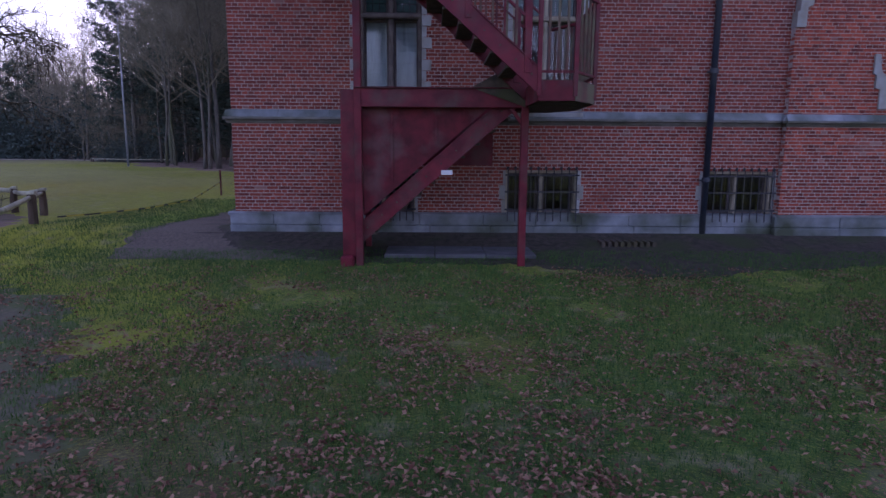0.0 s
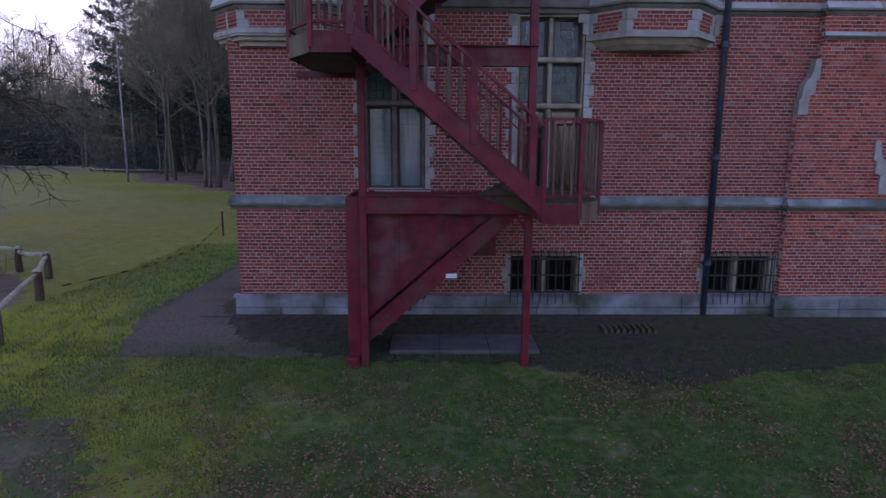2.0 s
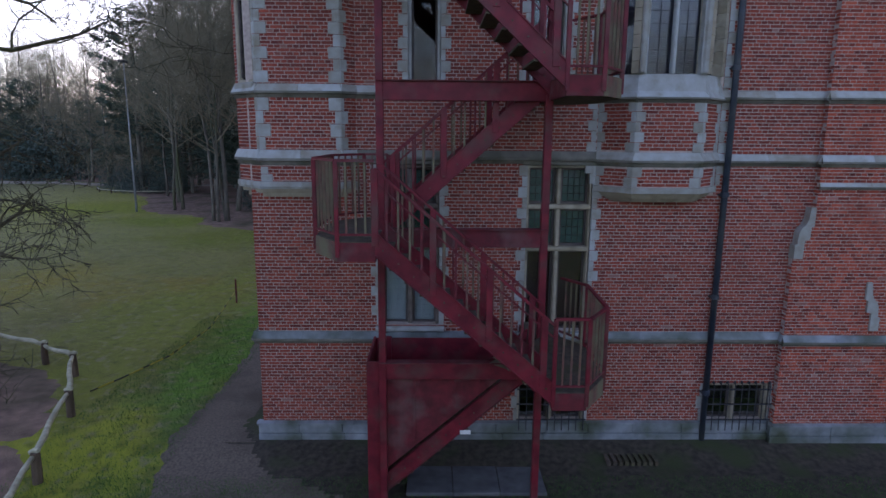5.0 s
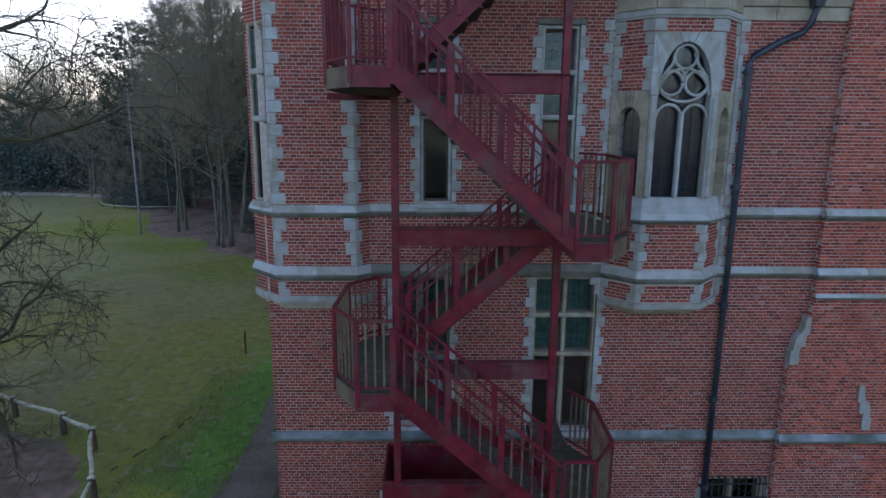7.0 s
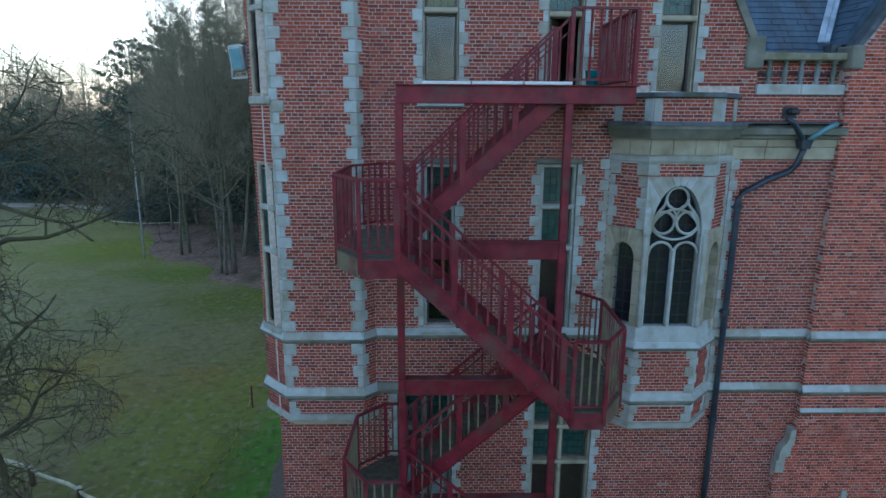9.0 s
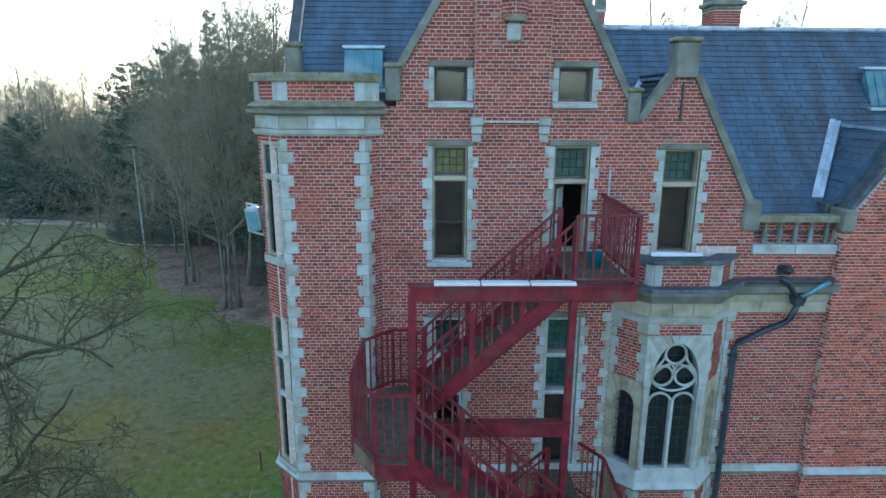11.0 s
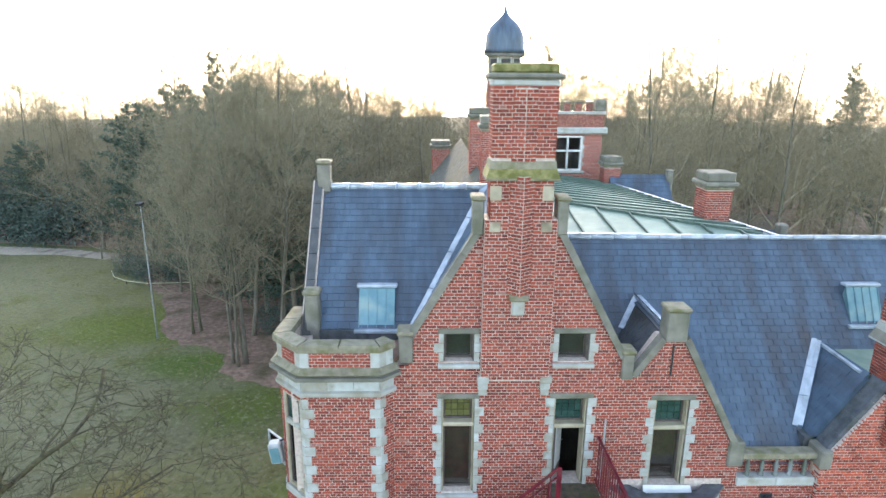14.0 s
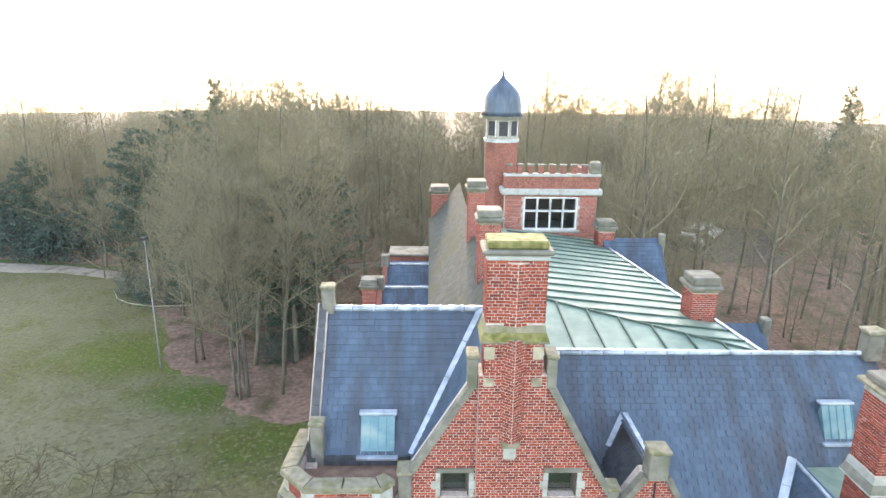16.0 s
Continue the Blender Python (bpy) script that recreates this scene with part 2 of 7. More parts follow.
def glass_material():
    m = bpy.data.materials.new("window_glass")
    m.use_nodes = True
    n, link = m.node_tree.nodes, m.node_tree.links.new
    n.remove(n["Principled BSDF"])
    see, gloss, mix, fres = (n.new(k) for k in ("ShaderNodeBsdfTransparent", "ShaderNodeBsdfGlossy", "ShaderNodeMixShader", "ShaderNodeFresnel"))
    see.inputs[0].default_value = (0.84, 0.89, 0.89, 1)
    gloss.inputs["Roughness"].default_value = 0.03
    fres.inputs[0].default_value = 1.52
    wob = n.new("ShaderNodeTexNoise")
    wob.inputs["Scale"].default_value = 2.5
    bp = n.new("ShaderNodeBump")
    bp.inputs["Strength"].default_value, bp.inputs["Distance"].default_value = 0.15, 0.02
    link(n.new("ShaderNodeNewGeometry").outputs["Position"], wob.inputs["Vector"])
    link(wob.outputs[0], bp.inputs["Height"])
    link(bp.outputs[0], gloss.inputs["Normal"])
    link(fres.outputs[0], mix.inputs[0])
    link(see.outputs[0], mix.inputs[1])
    link(gloss.outputs[0], mix.inputs[2])
    link(mix.outputs[0], n["Material Output"].inputs["Surface"])
    return m


GLASS = glass_material()


def lawn_material():
    m = material("lawn", (0.022, 0.078, 0.014), (0.088, 0.158, 0.026), 0.95, 9, bump=0.9, bump_scale=35,
                 stain=(0.11, 0.088, 0.05), stain_scale=0.35, stain_low=0.52, stain_high=0.70)
    n, link = m.node_tree.nodes, m.node_tree.links.new
    bs = n["Principled BSDF"]
    bs.inputs["Sheen Roughness"].default_value = 0.28
    bs.inputs["Sheen Tint"].default_value = (0.5, 0.52, 0.02, 1)
    old = bs.inputs["Base Color"].links[0].from_socket
    geo = n.new("ShaderNodeNewGeometry")

    def blot(cx, cy, sx, sy, edge=0.5, rough=0.55, grain=0.25):
        """A mask, one inside an oval on the plan, with a ragged edge."""
        mp = n.new("ShaderNodeMapping")
        mp.vector_type = "TEXTURE"
        mp.inputs["Location"].default_value, mp.inputs["Scale"].default_value = (cx, cy, 0), (sx, sy, 1000)
        link(geo.outputs["Position"], mp.inputs["Vector"])
        far_off = n.new("ShaderNodeVectorMath")
        far_off.operation = "LENGTH"
        link(mp.outputs[0], far_off.inputs[0])
        tex = n.new("ShaderNodeTexNoise")
        tex.inputs["Scale"].default_value, tex.inputs["Detail"].default_value = grain, 7
        link(geo.outputs["Position"], tex.inputs["Vector"])
        wob = n.new("ShaderNodeMath")
        wob.operation = "MULTIPLY_ADD"
        wob.inputs[1].default_value = rough * 4
        link(tex.outputs[0], wob.inputs[0])
        link(far_off.outputs["Value"], wob.inputs[2])
        rr = n.new("ShaderNodeMapRange")
        rr.interpolation_type = "SMOOTHSTEP"
        rr.inputs[1].default_value, rr.inputs[2].default_value = 1 + edge + rough * 2, 1 - edge + rough * 2
        link(wob.outputs[0], rr.inputs[0])
        return rr.outputs[0]

    # turf by where it grows: colour, middle, half widths, softness, raggedness, grain
    for colour, cx, cy, sx, sy, edge, rough, grain in (
            ((0.097, 0.089, 0.04), -30, 26, 40, 34, 0.2, 0.08, 0.12),
            ((0.175, 0.125, 0.02), -13, 12.5, 6.5, 4.0, 0.6, 0.5, 0.3),
            ((0.15, 0.14, 0.085), -24, 23, 10, 9, 0.7, 0.6, 0.25),
            ((0.15, 0.138, 0.085), -38, 42, 12, 9, 0.7, 0.6, 0.25),
            ((0.16, 0.147, 0.06), -17, 4, 5, 6, 0.6, 0.7, 0.5),
            ((0.15, 0.138, 0.06), -12, 15.5, 4, 3.2, 0.6, 0.7, 0.6),
            ((0.05, 0.098, 0.008), -18.2, 27, 3.6, 1.7, 0.7, 0.5, 0.5),
            ((0.075, 0.105, 0.012), -25, 33, 5, 3.5, 0.7, 0.5, 0.4),
            ((0.07, 0.098, 0.012), -11.5, 21.8, 5, 2.6, 0.7, 0.5, 0.4),
            ((0.125, 0.10, 0.055), -10.2, 7.5, 2.6, 2.6, 0.7, 0.7, 0.7),
            ((0.135, 0.16, 0.02), -9.5, 6.0, 3.0, 7.0, 0.6, 0.5, 0.6),
            ((0.075, 0.20, 0.012), -7.3, 4.6, 0.8, 6.5, 0.7, 0.7, 1.1),
            ((0.27, 0.30, 0.02), -8.3, -1.2, 1.5, 2.6, 0.5, 0.55, 0.9),
            ((0.21, 0.25, 0.02), -6.0, -4.2, 2.6, 2.0, 0.6, 0.6, 1.1)):
        mix = n.new("ShaderNodeMix")
        mix.data_type = "RGBA"
        mix.inputs[7].default_value = (*colour, 1)
        link(blot(cx, cy, sx, sy, edge, rough, grain), mix.inputs[0])
        link(old, mix.inputs[6])
        old = mix.outputs[2]
    # mottling all over: colour, size, threshold, softness, offset
    for colour, size, lo, hi, shift in (((0.13, 0.112, 0.055), 0.9, 0.60, 0.95, 15.0), ((0.085, 0.085, 0.016), 0.35, 0.52, 0.80, 31.0), ((0.035, 0.042, 0.014), 2.8, 0.49, 0.85, 63.0), ((0.21, 0.19, 0.115), 4.0, 0.53, 0.76, 97.0)):
        off = n.new("ShaderNodeVectorMath")
        off.inputs[1].default_value = (shift, shift, 0)
        link(geo.outputs["Position"], off.inputs[0])
        tex = n.new("ShaderNodeTexNoise")
        tex.inputs["Scale"].default_value, tex.inputs["Detail"].default_value = size, 8
        link(off.outputs[0], tex.inputs["Vector"])
        rr = n.new("ShaderNodeMapRange")
        rr.inputs[1].default_value, rr.inputs[2].default_value = lo, hi
        link(tex.outputs[0], rr.inputs[0])
        mix = n.new("ShaderNodeMix")
        mix.data_type = "RGBA"
        mix.inputs[7].default_value = (*colour, 1)
        link(rr.outputs[0], mix.inputs[0])
        link(old, mix.inputs[6])
        old = mix.outputs[2]
    far = n.new("ShaderNodeVectorMath")
    far.operation = "LENGTH"
    link(geo.outputs["Position"], far.inputs[0])
    wooded = n.new("ShaderNodeMapRange")
    wooded.inputs[1].default_value, wooded.inputs[2].default_value = 95, 125
    link(far.outputs["Value"], wooded.inputs[0])
    turf = n.new("ShaderNodeMapRange")
    turf.inputs[1].default_value, turf.inputs[2].default_value, turf.inputs[3].default_value, turf.inputs[4].default_value = 45, 75, 0.65, 0.0
    link(far.outputs["Value"], turf.inputs[0])
    link(turf.outputs[0], bs.inputs["Sheen Weight"])
    mix = n.new("ShaderNodeMix")
    mix.data_type = "RGBA"
    mix.inputs[7].default_value = (0.075, 0.066, 0.05, 1)
    link(wooded.outputs[0], mix.inputs[0])
    link(old, mix.inputs[6])
    link(mix.outputs[2], bs.inputs["Base Color"])
    return m


LAWN = lawn_material()
FOREST_FLOOR = material("leaf_litter", (0.15, 0.098, 0.072), (0.31, 0.205, 0.155), 0.95, 3, bump=0.9, bump_scale=25, stain=(0.08, 0.07, 0.03), stain_scale=0.4)


# ---- mesh helpers ----
class Geo:
    """Vertices and faces of one mesh in the making."""

    def __init__(self):
        self.v, self.f = [], []

    def face_set(self, pts, faces):
        k = len(self.v)
        self.v += [tuple(p) for p in pts]
        self.f += [tuple(k + i for i in f) for f in faces]
        return self

    def box(self, x0, y0, z0, x1, y1, z1):
        pts = [(x, y, z) for z in (z0, z1) for y in (y0, y1) for x in (x0, x1)]
        return self.face_set(pts, [(0, 2, 3, 1), (4, 5, 7, 6), (0, 1, 5, 4), (2, 6, 7, 3), (0, 4, 6, 2), (1, 3, 7, 5)])

    def cbox(self, x0, y0, z0, x1, y1, z1, c=0.01, m=None):
        """A box with chamfered edges."""
        lo, hi = (x0, y0, z0), (x1, y1, z1)
        c = min(c, *[(hi[i] - lo[i]) * 0.4 for i in range(3)])
        pts, idx = [], {}
        for s in ((a, b, d) for a in (0, 1) for b in (0, 1) for d in (0, 1)):
            for ax in range(3):
                p = []
                for i in range(3):
                    e = hi[i] if s[i] else lo[i]
                    p.append(e if i == ax else e + (-c if s[i] else c))
                idx[s, ax] = len(pts)
                pts.append(tuple(m @ Vector(p)) if m else tuple(p))
        fs = []
        for ax in range(3):
            b, d = (ax + 1) % 3, (ax + 2) % 3
            for side in (0, 1):
                ring = []
                for q in ((0, 0), (1, 0), (1, 1), (0, 1)):
                    s = [0, 0, 0]
                    s[ax], s[b], s[d] = side, q[0], q[1]
                    ring.append(idx[tuple(s), ax])
                fs.append(tuple(ring if side else ring[::-1]))
            for q in ((0, 0), (0, 1), (1, 0), (1, 1)):
                s0, s1 = [0, 0, 0], [0, 0, 0]
                s0[ax], s1[ax] = 0, 1
                s0[b] = s1[b] = q[0]
                s0[d] = s1[d] = q[1]
                s0, s1 = tuple(s0), tuple(s1)
                ring = (idx[s0, b], idx[s1, b], idx[s1, d], idx[s0, d])
                fs.append(ring if (q[0] == q[1]) else ring[::-1])
        for s in ((a, b, d) for a in (0, 1) for b in (0, 1) for d in (0, 1)):
            ring = (idx[s, 0], idx[s, 1], idx[s, 2])
            fs.append(ring if sum(s) % 2 else ring[::-1])
        return self.face_set(pts, fs)

    def bar(self, p, q, w, h=None, up=(0, 0, 1)):
        """A rectangular bar from p to q, w wide and h high."""
        p, q = Vector(p), Vector(q)
        d = (q - p).normalized()
        s = d.cross(Vector(up))
        s = s.normalized() if s.length > 1e-4 else Vector((1, 0, 0))
        u = s.cross(d).normalized()
        s, u = s * w / 2, u * (h or w) / 2
        pts = [p - s - u, p + s - u, p + s + u, p - s + u, q - s - u, q + s - u, q + s + u, q - s + u]
        return self.face_set(pts, [(3, 2, 1, 0), (4, 5, 6, 7), (0, 1, 5, 4), (1, 2, 6, 5), (2, 3, 7, 6), (3, 0, 4, 7)])

    def tube(self, pts, radii, n=8, caps=True):
        """A round tube along points."""
        pts = [Vector(p) for p in pts]
        radii = radii if isinstance(radii, (list, tuple)) else [radii] * len(pts)
        k = len(self.v)
        ref = Vector((0.31, 0.22, 0.93))
        for i, p in enumerate(pts):
            d = (pts[min(i + 1, len(pts) - 1)] - pts[max(i - 1, 0)]).normalized()
            s = d.cross(ref)
            if s.length < 0.05:
                s = d.cross(Vector((1, 0, 0)))
            s.normalize()
            t = s.cross(d)
            for j in range(n):
                a = 2 * math.pi * j / n
                self.v.append(tuple(p + radii[i] * (math.cos(a) * s + math.sin(a) * t)))
        for i in range(len(pts) - 1):
            for j in range(n):
                a, b = k + i * n + j, k + i * n + (j + 1) % n
                self.f.append((a, b, b + n, a + n))
        if caps:
            self.f.append(tuple(k + j for j in range(n))[::-1])
            self.f.append(tuple(k + (len(pts) - 1) * n + j for j in range(n)))
        return self

    def prism(self, poly, z0, z1, shrink=None):
        """An upright prism on a plan polygon; shrink: the polygon at the top."""
        n, top = len(poly), shrink or poly
        pts = [(x, y, z0) for x, y in poly] + [(x, y, z1) for x, y in top]
        return self.face_set(pts, [tuple(range(n))[::-1], tuple(range(n, 2 * n))] + [(i, (i + 1) % n, n + (i + 1) % n, n + i) for i in range(n)])

    def slab(self, poly, y0, y1):
        """A prism of a polygon in x and z, from y0 to y1."""
        n = len(poly)
        pts = [(x, y0, z) for x, z in poly] + [(x, y1, z) for x, z in poly]
        return self.face_set(pts, [tuple(range(n)), tuple(range(n, 2 * n))[::-1]] + [(i, n + i, n + (i + 1) % n, (i + 1) % n) for i in range(n)])

    def lathe(self, profile, centre, n=12):
        k = len(self.v)
        cx, cy = centre
        for r, z in profile:
            for j in range(n):
                a = 2 * math.pi * j / n
                self.v.append((cx + r * math.cos(a), cy + r * math.sin(a), z))
        for i in range(len(profile) - 1):
            for j in range(n):
                a, b = k + i * n + j, k + i * n + (j + 1) % n
                self.f.append((a, b, b + n, a + n))
        self.f.append(tuple(k + j for j in range(n))[::-1])
        self.f.append(tuple(k + (len(profile) - 1) * n + j for j in range(n)))
        return self


def mesh_of(name, geo, mat, smooth=False, tidy=True):
    me = bpy.data.meshes.new(name)
    me.from_pydata(geo.v, [], geo.f)
    if tidy:
        bm = bmesh.new()
        bm.from_mesh(me)
        bmesh.ops.recalc_face_normals(bm, faces=bm.faces)
        bm.to_mesh(me)
        bm.free()
    me.materials.append(mat)
    if smooth:
        me.polygons.foreach_set("use_smooth", [True] * len(me.polygons))
    return me


def part(name, geo, mat, parent=None, label="", smooth=False, tidy=True):
    ob = new(name, mesh_of(name, geo, mat, smooth, tidy) if isinstance(geo, Geo) else geo)
    if parent is not None:
        ob.parent = parent
    if label:
        ob["label"] = label
    return ob


def thing(name, label, category, at=(0, 0, 0), group="", kind=""):
    ob = new(name)
    ob.location = at
    return tagged(ob, label, category, group, kind)


def structure(name, geo, mat, label, category, smooth=False, tidy=True):
    return tagged(part(name, geo, mat, None, "", smooth, tidy), label, category, "", "structure")


def rnd(a, b):
    return random.uniform(a, b)


# ---- walls with openings, brick by brick ----
def spans(poly, z):
    """The stretches of a polygon (u, z) at height z."""
    xs = []
    for (x0, z0), (x1, z1) in zip(poly, poly[1:] + poly[:1]):
        if (z0 <= z) != (z1 <= z):
            xs.append(x0 + (x1 - x0) * (z - z0) / (z1 - z0))
    xs.sort()
    return list(zip(xs[::2], xs[1::2]))


def minus(stretches, cuts):
    for c0, c1 in cuts:
        out = []
        for a, b in stretches:
            if c1 <= a or c0 >= b:
                out.append((a, b))
                continue
            if c0 > a:
                out.append((a, c0))
            if c1 < b:
                out.append((c1, b))
        stretches = out
    return stretches


class Plane:
    """A wall plane: u along it, z up, d outwards."""

    def __init__(self, p, q):
        self.o = Vector((p[0], p[1], 0))
        d = Vector((q[0] - p[0], q[1] - p[1], 0))
        self.len, self.u = d.length, d.normalized()
        self.n = Vector((self.u.y, -self.u.x, 0))

    def at(self, u, z, d=0.0):
        w = self.o + self.u * u + self.n * d
        return (w.x, w.y, z)

    def block(self, geo, u0, z0, u1, z1, d0, d1, c=0.008):
        m = Matrix(((self.u.x, self.n.x, 0, self.o.x), (self.u.y, self.n.y, 0, self.o.y), (0, 0, 1, 0), (0, 0, 0, 1)))
        return geo.cbox(u0, d0, z0, u1, d1, z1, c, m)


def wall_body(geo, pl, poly, holes, thick, set_back=0.007):
    """A wall of a polygon with rectangular openings that go through it."""
    levels = sorted({z for _, z in poly} | {z for h in holes for z in (h[1], h[3])})
    df, db = -set_back, -thick
    for z0, z1 in zip(levels, levels[1:]):
        if z1 - z0 < 1e-5:
            continue
        e = (z1 - z0) * 1e-4
        lo, hi = spans(poly, z0 + e), spans(poly, z1 - e)
        cuts = sorted((h[0], h[2]) for h in holes if h[1] < (z0 + z1) / 2 < h[3])
        for (a0, b0), (a1, b1) in zip(lo, hi):
            edges = [(a0, a1)] + [x for c in cuts if min(a0, a1) < c[0] and c[1] < max(b0, b1) for x in ((c[0], c[0]), (c[1], c[1]))] + [(b0, b1)]
            for (l0, l1), (r0, r1) in zip(edges[::2], edges[1::2]):
                pts = [pl.at(l0, z0, df), pl.at(r0, z0, df), pl.at(r1, z1, df), pl.at(l1, z1, df),
                       pl.at(l0, z0, db), pl.at(r0, z0, db), pl.at(r1, z1, db), pl.at(l1, z1, db)]
                geo.face_set(pts, [(0, 1, 2, 3), (7, 6, 5, 4), (0, 3, 7, 4), (1, 5, 6, 2), (3, 2, 6, 7), (0, 4, 5, 1)])
    return geo


COURSE = 0.0615
BRICK_MESH = {}


def brickwork(pl, poly, holes, z0, parent, picked=None, limit=300, joint=0.0135, deep=0.05, mat=None):
    """English bond: courses of stretchers and of headers; those inside picked (u0, z0, u1, z1) are objects of their own."""
    verts, faces, count = [], [], 0
    z1 = max(z for _, z in poly)
    for k in range(int((z1 - z0) / COURSE) + 1):
        zl, zh = z0 + k * COURSE + joint / 2, z0 + (k + 1) * COURSE - joint / 2
        zc = (zl + zh) / 2
        cuts = [(h[0], h[2]) for h in holes if h[1] < zh and h[3] > zl]
        unit = 0.212 if k % 2 else 0.106
        shift = (0.053 if k % 2 else 0.0) + (0.106 if k % 4 == 3 else 0)
        for a, b in minus(spans(poly, zc), cuts):
            i = math.floor((a - shift) / unit)
            while shift + i * unit < b:
                u0, u1 = max(a, shift + i * unit) + joint / 2, min(b, shift + (i + 1) * unit) - joint / 2
                i += 1
                if u1 - u0 < 0.02:
                    continue
                d = rnd(-0.002, 0.003)
                full = u1 - u0 > unit - joint - 1e-6
                if picked and count < limit and full and picked[0] < u0 and u1 < picked[2] and picked[1] < zl and zh < picked[3]:
                    count += 1
                    key = (round(unit, 3), pl.u.to_tuple(3))
                    if key not in BRICK_MESH:
                        g = Geo()
                        base = Plane((0, 0), (pl.u.x, pl.u.y))
                        base.block(g, 0, 0, unit - joint, COURSE - joint, -deep, 0, 0.003)
                        BRICK_MESH[key] = mesh_of("brick", g, BRICK_PIECE)
                    ob = part("brick", BRICK_MESH[key], None, parent)
                    ob.location = pl.at(u0, zl, d)
                    continue
                n = len(verts)
                t0, t1, t2 = rnd(-.0015, .0015), rnd(-.0015, .0015), rnd(-.002, .002)
                verts += [pl.at(u0, zl + t0, d), pl.at(u1, zl + t1, d), pl.at(u1, zh + t1, d + t2), pl.at(u0, zh + t0, d + t2),
                          pl.at(u0, zl + t0, -deep), pl.at(u1, zl + t1, -deep), pl.at(u1, zh + t1, -deep), pl.at(u0, zh + t0, -deep)]
                faces += [(n, n + 1, n + 2, n + 3), (n, n + 3, n + 7, n + 4), (n + 1, n + 5, n + 6, n + 2), (n + 3, n + 2, n + 6, n + 7), (n, n + 4, n + 5, n + 1)]
    g = Geo()
    g.v, g.f = verts, faces
    ob = part("brickwork", g, mat or BRICK, parent, tidy=False)
    ob["kind"] = "stuff"
    return ob


def quoins(pl, u, side, z0, z1, parent, long=0.17, short=0.09, h=0.185, mat=None, proud=0.008, start=0):
    """Toothed stone blocks up an edge at u; side: +1 teeth to growing u, -1 the other way, 0 both."""
    n = max(1, round((z1 - z0) / h))
    h = (z1 - z0) / n
    for i in range(n):
        w = long if (i + start) % 2 else short
        w += rnd(-0.012, 0.012)
        lo, hi = (u, u + w) if side > 0 else (u - w, u) if side < 0 else (u - w, u + w)
        g = Geo()
        pl.block(g, lo, z0 + i * h + 0.003, hi, z0 + (i + 1) * h - 0.003, -0.06, proud + rnd(0, 0.004), 0.006)
        part("quoin_block", g, mat or STONE, parent)


def band(pl_points, z0, z1, out, parent, name="string_course", mat=None, slope=0.4, piece=0.9, lip=0.0, drip=None):
    """Moulded stone course along a plan line, with a sloped top, cut in pieces."""
    mat = mat or STONE
    for (p, q) in zip(pl_points, pl_points[1:]):
        pl = Plane(p, q)
        n = max(1, round(pl.len / piece))
        for i in range(n):
            a, b = pl.len * i / n + 0.002, pl.len * (i + 1) / n - 0.002
            h = z1 - z0
            e0 = out * 0.4 if i == 0 else 0
            e1 = out * 0.4 if i == n - 1 else 0
            # the lip's darker weathered stone also paints in the shadow under the course
            if name == "string_course":
                layers = [(name, mat, [(-0.05, z0 + h * 0.46), (out * 0.9, z0 + h * 0.46), (out * 0.9, z0 + h * 0.52), (out * 0.3, z1 - h * 0.05), (0.006, z1), (-0.05, z1)]),
                          ("drip_mould", drip or STONE_WEATHERED, [(-0.05, z0), (0.004, z0), (out * 0.35, z0 + h * 0.16), (out * 0.4, z0 + h * 0.24), (out, z0 + h * 0.3), (out, z0 + h * 0.455), (-0.05, z0 + h * 0.455)])]
            else:
                layers = [(name, mat, [(-0.05, z0), (out * 0.55, z0), (out * 0.62, z0 + h * 0.22), (out, z0 + h * 0.3), (out, z0 + h * (1 - slope)), (0.004 + lip, z1), (-0.05, z1)])]
            for what, surface, prof in layers:
                g = Geo()
                pts = [pl.at(a - (e0 if d > 0 else 0), z, d) for d, z in prof] + [pl.at(b + (e1 if d > 0 else 0), z, d) for d, z in prof]
                k = len(prof)
                g.face_set(pts, [tuple(range(k))[::-1], tuple(range(k, 2 * k))] + [(j, (j + 1) % k, k + (j + 1) % k, k + j) for j in range(k)])
                part(what, g, surface, parent)


# ---- ground ----
def ground_z(x, y):
    z = -0.43 + 0.07 * max(min(y, 0.0), -5.0) + 0.02 * min(0.0, y + 5)
    z += 0.1 * max(0.0, min(1.0, (y + 0.8) / 0.6, (3.5 - y) / 2.5))
    if y > 6:
        z += 0.019 * (min(y, 31.0) - 6)
    far = max(0.0, math.hypot(x, y) - 95)
    z -= 0.000055 * far * far if far < 500 else 13.75 + 0.055 * (far - 500)
    z += 0.05 * noise.noise(Vector((x * 0.25, y * 0.25, 0))) * min(1.0, max(0.0, (abs(y + 1.0) - 1.5) / 2))
    return z


def sheet(us, vs, lift=0.0):
    g = Geo()
    for v in vs:
        for u in us:
            g.v.append((u, v, ground_z(u, v) + lift))
    n = len(us)
    for j in range(len(vs) - 1):
        for i in range(n - 1):
            g.f.append((j * n + i, j * n + i + 1, (j + 1) * n + i + 1, (j + 1) * n + i))
    return g


def steps_of(*runs):
    out = []
    for a, b, n in runs:
        out += [a + (b - a) * i / n for i in range(n)]
    return out + [runs[-1][1]]


